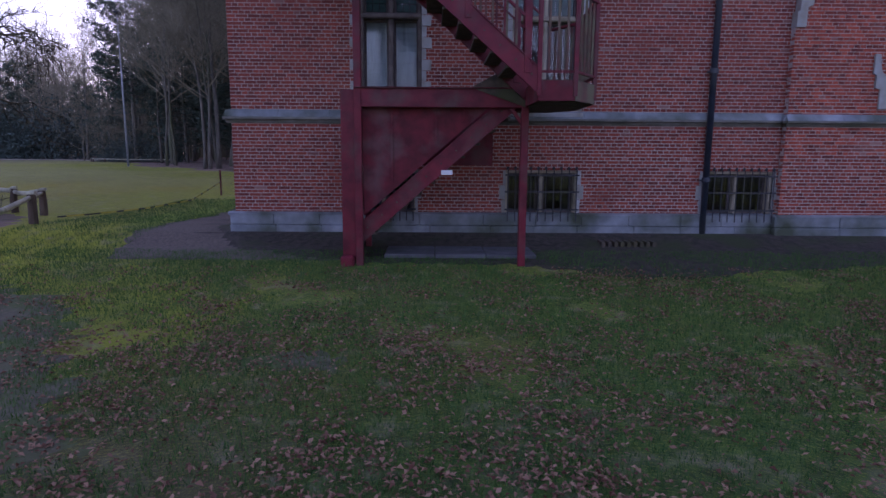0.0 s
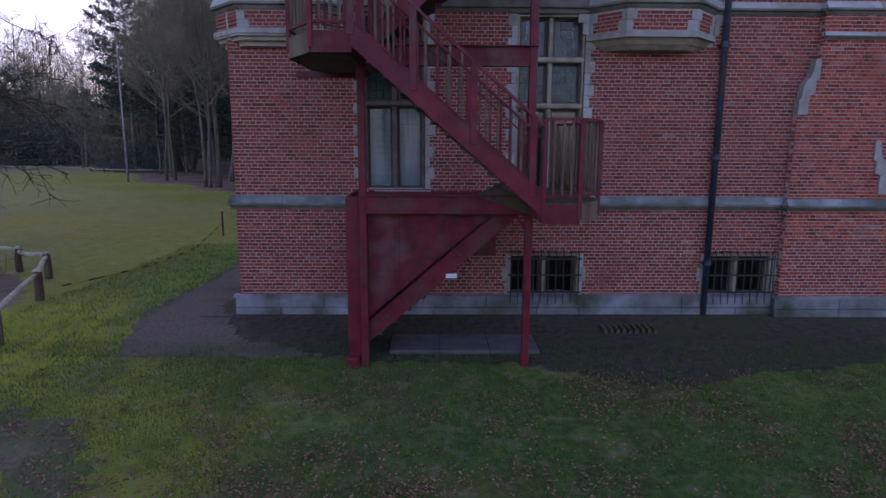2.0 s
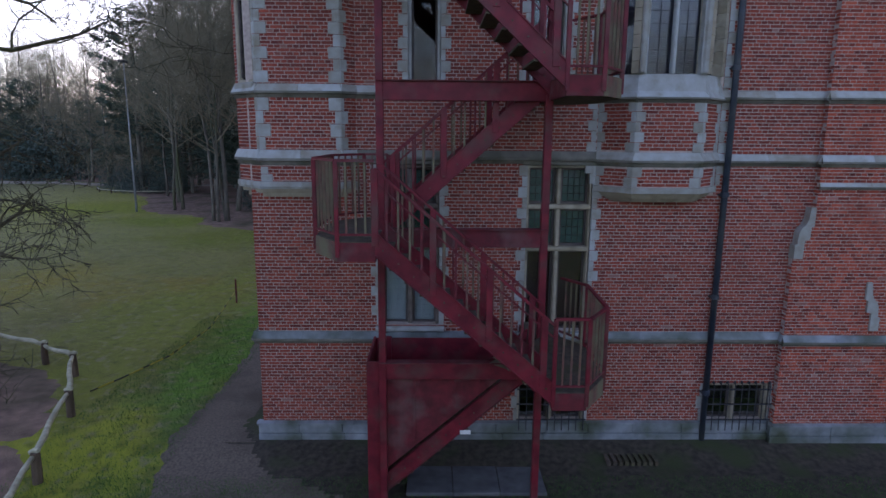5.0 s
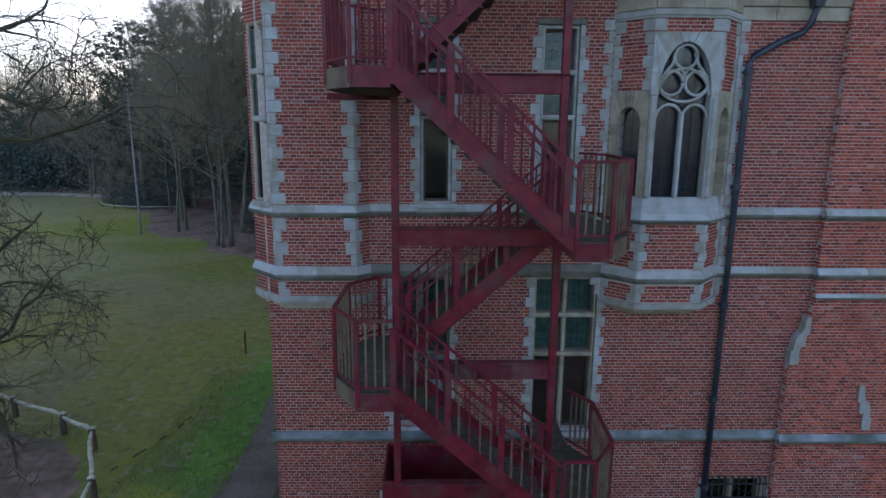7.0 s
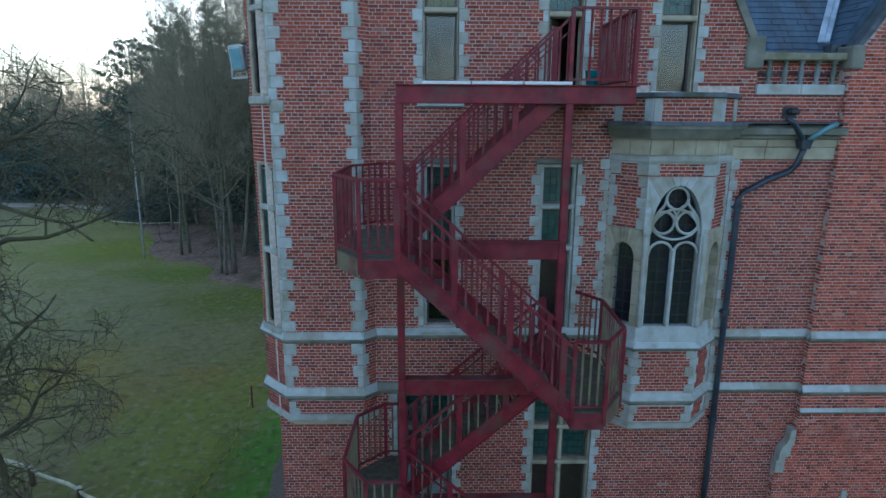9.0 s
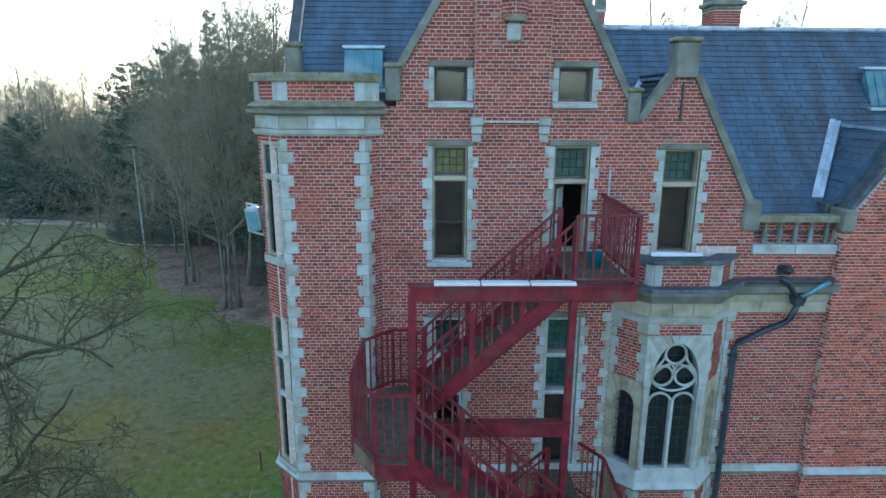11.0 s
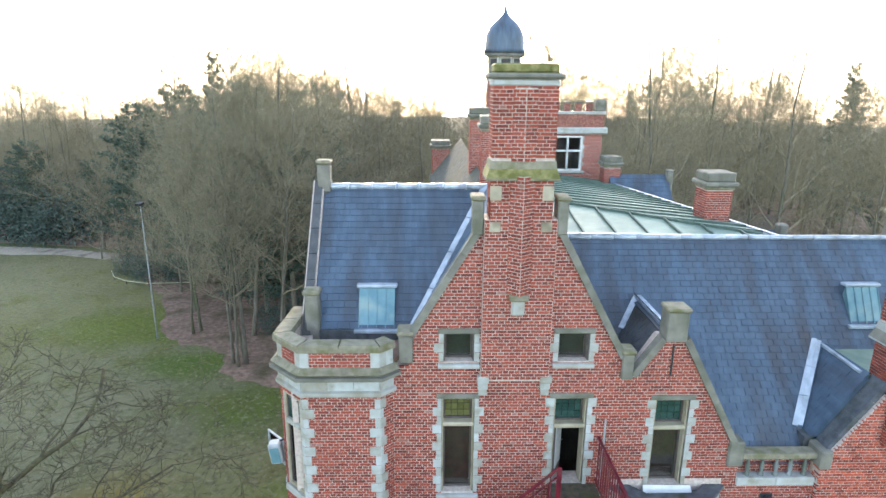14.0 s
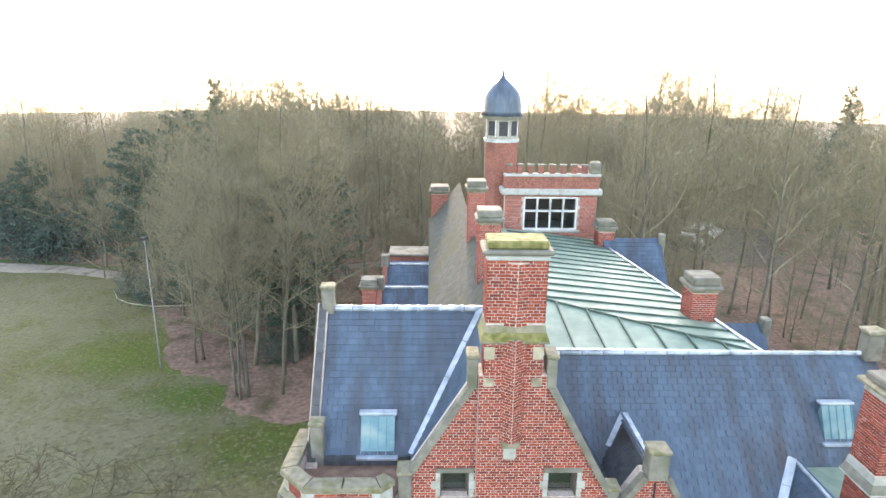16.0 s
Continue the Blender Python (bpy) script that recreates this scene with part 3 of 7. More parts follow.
structure("ground", sheet(steps_of((-3000, -300, 6), (-300, -60, 10), (-60, -16, 16), (-16, 16, 64), (16, 60, 14), (60, 300, 10), (300, 3000, 6)),
                                       steps_of((-1500, -100, 4), (-100, -14, 8), (-14, -2, 24), (-2, 1, 30), (1, 20, 38), (20, 60, 24), (60, 120, 14), (120, 600, 12), (600, 4000, 8))), LAWN,
                       "mown lawn with moss, bare patches and fallen leaves", "lawn", smooth=True)


def ragged(name, points, mat, label, category, lift=0.006, ragged_by=0.12, step=0.25):
    """A flat patch on the ground inside a plan polygon with an uneven edge."""
    edge = []
    for (ax, ay), (bx, by) in zip(points, points[1:] + points[:1]):
        n = max(1, round(math.dist((ax, ay), (bx, by)) / (step * 0.8)))
        for i in range(n):
            x, y = ax + (bx - ax) * i / n, ay + (by - ay) * i / n
            k = 1.0 / step
            edge.append((x + ragged_by * (noise.noise(Vector((x * k * 0.5, y * k * 0.5, 7))) + 0.5 * noise.noise(Vector((x * k, y * k, 3)))) * 1.4,
                         y + ragged_by * (noise.noise(Vector((x * k * 0.5, y * k * 0.5, 17))) + 0.5 * noise.noise(Vector((x * k, y * k, 13)))) * 1.4))
    rim = np.array(edge)
    nxt = np.roll(rim, -1, axis=0)
    g, idx = Geo(), {}
    x0, y0 = rim.min(axis=0) - step
    nx, ny = ((rim.max(axis=0) - rim.min(axis=0)) / step + 3).astype(int)
    inside = {}
    for j in range(ny + 1):
        row = spans(edge, y0 + j * step)
        for i in range(nx + 1):
            inside[i, j] = any(a < x0 + i * step < b for a, b in row)
    for j in range(ny):
        for i in range(nx):
            ring = ((i, j), (i + 1, j), (i + 1, j + 1), (i, j + 1))
            if not any(inside[k] for k in ring):
                continue
            f = []
            for key in ring:
                if key not in idx:
                    p = np.array([x0 + key[0] * step, y0 + key[1] * step])
                    if not inside[key]:
                        d = nxt - rim
                        t = np.clip(((p - rim) * d).sum(axis=1) / np.maximum((d * d).sum(axis=1), 1e-9), 0, 1)
                        q = rim + d * t[:, None]
                        p = q[((q - p) ** 2).sum(axis=1).argmin()]
                    idx[key] = len(g.v)
                    x, y = float(p[0]), float(p[1])
                    g.v.append((x, y, ground_z(x, y) + (lift if inside[key] else -0.004)))
                f.append(idx[key])
            g.f.append(tuple(f))
    return structure(name, g, mat, label, category, smooth=True)


ragged("soil_strip", [(-5.6, -1.0), (-2.4, -1.85), (0.2, -2.0), (1.5, -2.7), (2.6, -2.65), (3.4, -2.3), (6.0, -1.9), (9.5, -1.5), (9.5, 0.1), (-4.9, 0.1), (-5.3, 3.0)], SOIL, "damp bare soil along the foot of the wall", "soil", 0.012, 0.12, 0.08)
ragged("path", [(-6.4, -1.7), (-2.6, -1.75), (-4.6, -0.9), (-5.3, 0.4), (-5.1, 5.0), (-5.2, 26), (-6.9, 26), (-6.7, 5.0), (-6.5, 2.0), (-6.7, 0.0)], GRAVEL,
       "worn grey gravel path round the corner of the house", "path", 0.014, 0.12, 0.11)
slab = Geo()
for i in range(3):
    slab.cbox(-2.05 + i * 0.8, -1.62, -0.75, -2.05 + i * 0.8 + 0.79, -0.12, -0.472 + rnd(-0.004, 0.004), 0.01)
structure("paving", slab, CONCRETE, "grey concrete slabs under the fire stairs", "paving")
gr = Geo()
for i in range(9):
    gr.box(1.6 + i * 0.11, -0.8, -0.52, 1.66 + i * 0.11, -0.5, -0.385)
tagged(part("drain_grate", gr, GRATING), "low rusty drain grate in the soil", "drain")
ragged("woodland_floor", [(-70, 60), (-46, 57), (-36, 55), (-31.5, 47), (-26, 40), (-22.2, 31.8), (-20.5, 29.7), (-16.6, 28.9), (-16.3, 26), (-14.4, 24.4), (-12, 23.7), (-9, 24.5), (-7, 30), (-6, 40), (7, 40), (8, 18), (40, 14), (70, 30), (75, 90), (40, 130), (-70, 130)], FOREST_FLOOR,
       "brown leaf litter under the trees", "leaf litter", 0.02, 0.5, 1.0)

ragged("bare_patch", [(-3.0, -5.75), (-2.7, -5.35), (-2.05, -5.6), (-2.2, -5.95)], MUD, "trodden bare earth in the lawn", "bare earth", 0.01, 0.22, 0.07)
ragged("bare_patch", [(-6.9, -3.1), (-5.6, -3.9), (-4.9, -5.0), (-4.5, -6.0), (-3.5, -7.3), (-4.2, -7.5), (-5.2, -6.3), (-5.7, -5.0), (-7.0, -3.9)], MUD, "trodden bare earth in the lawn", "bare earth", 0.01, 0.3, 0.09)

# ---- the main wall ----
FRONT = Plane((0, 0), (1, 0))
MAIN = [(-4.87, -0.7), (5.32, -0.7), (5.32, 10.72), (3.75, 10.72), (3.75, 11.3), (2.45, 13.72), (1.98, 13.72), (1.55, 13.0), (1.42, 13.0),
        (1.25, 13.45), (-0.03, 15.8), (-0.03, 16.0), (-1.43, 16.0), (-1.43, 15.8), (-2.68, 13.75), (-2.68, 13.2), (-4.87, 13.2)]
OPEN = {
    "cellar_stair": (-2.75, 0.02, -1.62, 0.8), "cellar_mid": (0.02, 0.02, 1.32, 0.8), "cellar_pipe": (3.62, 0.02, 4.9, 0.8),
    "ground_left": (-2.58, 1.97, -1.50, 4.95), "ground_right": (0.08, 1.85, 1.26, 4.95),
    "first_left": (-2.06, 6.35, -1.49, 9.4), "first_right": (0.05, 6.22, 0.70, 9.4),
    "second_left": (-2.07, 10.5, -1.45, 12.55), "second_right": (0.06, 10.66, 0.69, 12.55), "second_small": (1.99, 10.64, 2.64, 12.5),
    "attic_left": (-2.04, 13.3, -1.48, 13.86), "attic_right": (0.07, 13.3, 0.64, 13.86),
}
holes = list(OPEN.values())
wall_south = structure("wall_south", wall_body(Geo(), FRONT, MAIN, holes, 0.42), MORTAR, "red brick house wall in English bond with pale mortar", "wall")
cover = [(-4.95, 4.5, -2.98, 13.3), (-4.9, -0.7, 5.4, 0.0), (1.3, 4.45, 3.46, 10.72)]
brickwork(FRONT, MAIN, holes + cover, 0.0, wall_south, picked=(1.45, 0.05, 3.55, 1.55), limit=300)

BACK = [(-1.36, 12.95), (-0.10, 12.95), (-0.10, 16.0), (-1.36, 16.0)]

# plinth of bluestone blocks, two rows
for z0, z1, out in ((-0.62, -0.2, 0.09), (-0.2, 0.0, 0.07)):
    x = -4.95
    while x < 4.93:
        w = min(rnd(0.75, 1.25), 4.97 - x)
        g = Geo()
        FRONT.block(g, x, z0 + 0.003, x + w - 0.005, z1 - 0.002, -0.1, out + rnd(0, 0.004), 0.012)
        part("plinth_block", g, BLUESTONE, wall_south)
        x += w
band([(-4.95, 0), (5.0, 0)], -0.03, 0.035, 0.085, wall_south, "plinth_cap", BLUESTONE)
band([(-4.93, 2.0), (-4.93, 0), (5.0, 0)], 1.60, 1.84, 0.085, wall_south, "string_course", BLUESTONE, slope=0.35)
band([(-2.95, 0), (1.3, 0)], 4.97, 5.2, 0.085, wall_south, "string_course", STONE_WEATHERED)
band([(3.45, 0), (5.3, 0)], 4.95, 5.17, 0.085, wall_south, "string_course", STONE)
band([(-2.95, 0), (1.3, 0)], 6.08, 6.31, 0.085, wall_south, "string_course", STONE)
band([(3.45, 0), (5.3, 0)], 6.05, 6.27, 0.085, wall_south, "string_course", STONE)

# frieze and gutter cornice to the right of the oriel
for i in range(3):
    g = Geo()
    FRONT.block(g, 3.4 + i * 0.64, 9.5, 4.035 + i * 0.64, 9.72, -0.05, 0.03, 0.01)
    FRONT.block(g, 3.4 + i * 0.64, 9.725, 4.035 + i * 0.64, 9.86, -0.05, 0.06, 0.01)
    part("frieze_block", g, SANDSTONE, wall_south)
band([(3.4, 0), (5.3, 0)], 9.87, 10.12, 0.2, wall_south, "cornice", STONE_WEATHERED, slope=0.3)
band([(3.4, 0), (5.3, 0)], 10.12, 10.17, 0.19, wall_south, "gutter", LEAD)
for i in range(2):
    g = Geo()
    FRONT.block(g, 3.75 + i * 0.78, 10.62, 4.525 + i * 0.78, 10.8, -0.35, 0.05, 0.012)
    part("balustrade_base", g, STONE, wall_south)
for i in range(5):
    g = Geo()
    x = 3.98 + i * 0.285
    prof = [(0.055, 10.8), (0.055, 10.83), (0.03, 10.86), (0.045, 10.95), (0.052, 11.0), (0.03, 11.1), (0.028, 11.15), (0.055, 11.18), (0.055, 11.2)]
    g.lathe(prof, (x, 0.06), 8)
    part("baluster", g, BLUESTONE, wall_south, smooth=True)
PANEL = Plane((3.8, 0.17), (5.32, 0.17))
part("parapet_wall", wall_body(Geo(), PANEL, [(0, 10.6), (1.52, 10.6), (1.52, 11.2), (0, 11.2)], [], 0.08), MORTAR, wall_south)
brickwork(PANEL, [(0, 10.78), (1.52, 10.78), (1.52, 11.2), (0, 11.2)], [], 10.8, wall_south, deep=0.04)
g = Geo()
FRONT.block(g, 3.8, 11.2, 5.32, 11.33, -0.24, 0.04, 0.02)
part("balustrade_rail", g, LICHEN, wall_south)
g = Geo()
FRONT.block(g, 3.5, 11.05, 3.82, 11.6, -0.3, 0.06, 0.03)
part("kneeler_block", g, STONE_WEATHERED, wall_south)
g = Geo()
g.box(4.28, -0.02, 10.22, 4.52, 0.0, 10.42)
g.lathe([(0.06, 10.28), (0.1, 10.32), (0.1, 10.36), (0.05, 10.4)], (4.42, -0.1), 8)
part("water_spout", g, DARK_IRON, wall_south)


def coping(x0, z0, x1, z1, parent, pieces=4, mat=None, depth=0.14, thick=0.07):
    """Stone coping up a gable slope."""
    a, b = Vector((x0, 0, z0)), Vector((x1, 0, z1))
    d = (b - a) / pieces
    n = Vector((-(z1 - z0), 0, x1 - x0)).normalized()
    if n.z < 0:
        n = -n
    for i in range(pieces):
        p, q = a + d * i + d * 0.004, a + d * (i + 1) - d * 0.004
        g = Geo()
        pts = [(w.x, y, w.z) for y in (-0.05, depth) for w in (p - n * 0.055, q - n * 0.055, q + n * thick, p + n * thick)]
        g.face_set(pts, [(0, 1, 2, 3), (7, 6, 5, 4), (0, 4, 5, 1), (1, 5, 6, 2), (2, 6, 7, 3), (3, 7, 4, 0)])
        part("coping_stone", g, mat or STONE_WEATHERED, parent)


coping(-2.74, 13.65, -1.43, 15.8, wall_south, 5)
coping(1.28, 13.38, -0.03, 15.8, wall_south, 5)
coping(3.68, 11.42, 2.42, 13.75, wall_south, 5)
coping(1.5, 13.0, 2.0, 13.75, wall_south, 2)
for x0, z0, x1, z1, d in ((-2.86, 13.3, -2.6, 13.84, 0.3), (1.26, 12.95, 1.48, 13.46, 0.25), (-1.56, 15.72, -1.37, 16.32, 0.3), (-0.1, 15.72, 0.09, 16.32, 0.3), (2.02, 13.7, 2.41, 14.28, 0.3)):
    g = Geo()
    FRONT.block(g, x0, z0, x1, z1, -d, 0.07, 0.02)
    part("kneeler_block", g, STONE_WEATHERED, wall_south)
    g = Geo()
    FRONT.block(g, x0 - 0.03, z1, x1 + 0.03, z1 + 0.08, -d - 0.03, 0.1, 0.025)
    part("kneeler_cap", g, LICHEN, wall_south)
g = Geo()
FRONT.block(g, 2.18, 13.02, 2.215, 13.62, 0.0, 0.03, 0.006)
part("wall_anchor", g, DARK_IRON, wall_south)

# chimney breast on the gable, and the stack above it
breast_poly = BACK
BREAST = Plane((0, -0.1), (1, -0.1))
g = wall_body(Geo(), BREAST, breast_poly, [], 0.1)
part("chimney_breast", g, MORTAR, wall_south)
brickwork(BREAST, breast_poly, [], 12.98, wall_south, deep=0.09)
for x0, x1 in ((-1.42, -1.2), (-0.26, -0.04)):
    for i, (dz, w) in enumerate(((12.62, 0.16), (12.76, 0.19), (12.9, 0.22))):
        g = Geo()
        FRONT.block(g, (x0 + x1) / 2 - w / 2, dz, (x0 + x1) / 2 + w / 2, dz + 0.135, -0.03, 0.04 + i * 0.035, 0.012)
        part("corbel_stone", g, STONE, wall_south)



def brick_stack(name, plan, z0, z1, label, bands=(), cap=0.14, caps=None, picked=None, group="", band_mat=None):
    """A brick chimney stack with stone bands and a moulded cap."""
    x0, y0, x1, y1 = plan
    t = thing(name, label, "chimney", (x0, y0, z0), group)
    inv = Matrix.Translation((-x0, -y0, -z0))
    made = []
    g = Geo().box(x0 + 0.01, y0 + 0.01, z0, x1 - 0.01, y1 - 0.01, z1)
    made.append(part("core", g, MORTAR, t))
    for p, q in (((x0, y0), (x1, y0)), ((x0, y1), (x0, y0)), ((x1, y0), (x1, y1))):
        pl = Plane(p, q)
        poly = [(0, z0), (pl.len, z0), (pl.len, z1), (0, z1)]
        made.append(brickwork(pl, poly, [(-1, b0, 99, b1) for b0, b1 in bands], z0, t, deep=0.03))
    for b0, b1 in bands:
        bm = b0 + (b1 - b0) * 0.6
        rect = lambda e: [(x0 - e, y0 - e), (x1 + e, y0 - e), (x1 + e, y1 + e), (x0 - e, y1 + e)]
        made.append(part("stone_band", Geo().prism(rect(0.085), b0, b0 + 0.04), LICHEN if band_mat else STONE, t))
        made.append(part("band_slope", Geo().prism(rect(0.085), b0 + 0.04, bm, rect(0.03)), band_mat or STONE_WEATHERED, t))
        made.append(part("stone_band", Geo().prism(rect(0.03), bm, b1, rect(0.012)), LICHEN if band_mat else STONE, t))
    for dz, h, e, mat in caps or ((0, 0.12, 0.02, STONE), (0.12, 0.09, cap, STONE_WEATHERED), (0.21, 0.15, 0.0, MOSS)):
        made.append(part("chimney_cap", Geo().cbox(x0 - e, y0 - e, z1 + dz, x1 + e, y1 + e, z1 + dz + h, 0.03), mat, t))
    for o in made:
        o.data.transform(inv)
    return t


stack = brick_stack("chimney", (-1.27, -0.1, -0.2, 0.5), 16.0, 18.2, "tall red brick chimney with a mossy stone cap on the gable", bands=((16.68, 17.0),), cap=0.09, band_mat=MOSS)
for x0, x1 in ((-1.275, -1.08), (-0.39, -0.195)):
    for z0, z1 in ((16.33, 16.58), (15.78, 15.96)):
        g = Geo()
        FRONT.block(g, x0, z0, x1, z1, 0.05, 0.108, 0.008)
        part("quoin_block", g, SANDSTONE, wall_south)
# pointed flue rib
for z0, z1, out in ((14.66, 16.75, 0.17), (16.99, 18.18, 0.06)):
    for p, q in (((-0.95, -0.1), (-0.73, -0.1 - out)), ((-0.73, -0.1 - out), (-0.51, -0.1))):
        pl = Plane(p, q)
        poly = [(0, z0), (pl.len, z0), (pl.len, z1), (0, z1)]
        g = wall_body(Geo(), pl, poly, [], 0.05)
        part("flue_rib", g, MORTAR, wall_south)
        brickwork(pl, poly, [], z0, wall_south, deep=0.03)
g = Geo()
FRONT.block(g, -0.9, 14.56, -0.56, 14.67, 0.05, 0.26, 0.02)
part("flue_corbel", g, LICHEN, wall_south)
g = Geo()
FRONT.block(g, -0.85, 14.25, -0.61, 14.56, 0.05, 0.17, 0.035)
part("flue_corbel", g, STONE, wall_south)

# ---- the projecting wall at the chimney side ----
g = Geo()
LOW = Plane((4.98, -0.13), (9.8, -0.13))
HIGH = Plane((5.3, -0.13), (9.8, -0.13))
wall_chimney = structure("wall_chimney_side", wall_body(Geo(), LOW, [(0, -0.7), (4.82, -0.7), (4.82, 3.9), (0.32, 3.9), (0.0, 3.45)], [], 0.5), MORTAR,
                         "projecting red brick wall with a chimney breast", "wall")
part("upper_wall", wall_body(Geo(), HIGH, [(0, 3.9), (4.5, 3.9), (4.5, 12.6), (1.0, 12.6), (0.1, 11.3), (0.0, 11.3)], [], 0.55), MORTAR, wall_chimney)
brickwork(LOW, [(0, 0.0), (4.82, 0.0), (4.82, 3.9), (0.32, 3.9), (0.0, 3.45)], [], 0.0, wall_chimney, picked=(0.05, 0.05, 1.9, 1.5), limit=200, mat=BRICK_PALE)
brickwork(HIGH, [(0, 3.9), (4.5, 3.9), (4.5, 12.6), (1.0, 12.6), (0.1, 11.3), (0.0, 11.3)], [], 0.0, wall_chimney, mat=BRICK_PALE)
SIDE_L = Plane((4.98, 0.082), (4.98, -0.13))
SIDE_H = Plane((5.3, 0.082), (5.3, -0.13))
brickwork(SIDE_L, [(0, 0.0), (0.212, 0.0), (0.212, 3.5), (0, 3.5)], [], 0.0, wall_chimney, mat=BRICK_PALE)
brickwork(SIDE_H, [(0, 3.7), (0.212, 3.7), (0.212, 11.3), (0, 11.3)], [], 0.0, wall_chimney, mat=BRICK_PALE)
for z0, z1, out in ((-0.62, -0.2, 0.09), (-0.2, 0.0, 0.07)):
    for i in range(4):
        g = Geo()
        LOW.block(g, -0.09 + i * 1.2, z0 + 0.003, 1.1 + i * 1.2, z1 - 0.003, -0.2, out, 0.012)
        part("plinth_block", g, BLUESTONE, wall_chimney)
band([(4.98, 0.0), (4.98, -0.13), (9.8, -0.13)], -0.03, 0.035, 0.085, wall_chimney, "plinth_cap", BLUESTONE)
band([(4.98, 0.0), (4.98, -0.13), (9.8, -0.13)], 1.60, 1.82, 0.085, wall_chimney, "string_course", BLUESTONE, slope=0.35)
band([(5.3, 0.0), (5.3, -0.13), (9.8, -0.13)], 4.95, 5.17, 0.085, wall_chimney, "string_course", STONE)
band([(5.32, -0.13), (9.8, -0.13)], 4.55, 4.68, 0.05, wall_chimney, "string_course", STONE)
band([(5.3, 0.0), (5.3, -0.13), (9.8, -0.13)], 6.05, 6.27, 0.085, wall_chimney, "string_course", STONE)


def scroll_bracket(x, z, flip, parent):
    """A swept stone shoulder where the breast narrows."""
    prof = [(0.34, 0.78), (0.48, 0.78), (0.48, 0.5), (0.40, 0.48), (0.40, 0.30), (0.26, 0.28), (0.26, 0.0), (0.0, 0.0), (0.0, 0.22), (0.06, 0.22), (0.08, 0.4), (0.14, 0.47), (0.24, 0.52), (0.30, 0.6)]
    g = Geo().slab([(x + (-p if flip else p) * 0.66, z + q * 1.2) for p, q in prof], -0.17, 0.02)
    part("scroll_stone", g, STONE, parent)


scroll_bracket(4.97, 3.29, False, wall_chimney)
scroll_bracket(6.73, 1.92, True, wall_chimney)
coping(5.42, 11.35, 6.36, 12.82, wall_chimney, 4, LEAD, 0.34, 0.06)
g = Geo()
FRONT.block(g, 5.27, 11.05, 5.5, 11.45, -0.3, 0.17, 0.03)
part("kneeler_block", g, STONE_WEATHERED, wall_chimney)
brick_stack("chimney", (6.36, -0.25, 7.6, 0.5), 11.6, 15.4, "broad red brick chimney with a stone band, beside the slate roof", bands=((13.52, 13.9),),
            caps=((0, 0.16, 0.02, STONE), (0.16, 0.1, 0.13, LICHEN), (0.26, 0.16, 0.03, STONE_WEATHERED)))


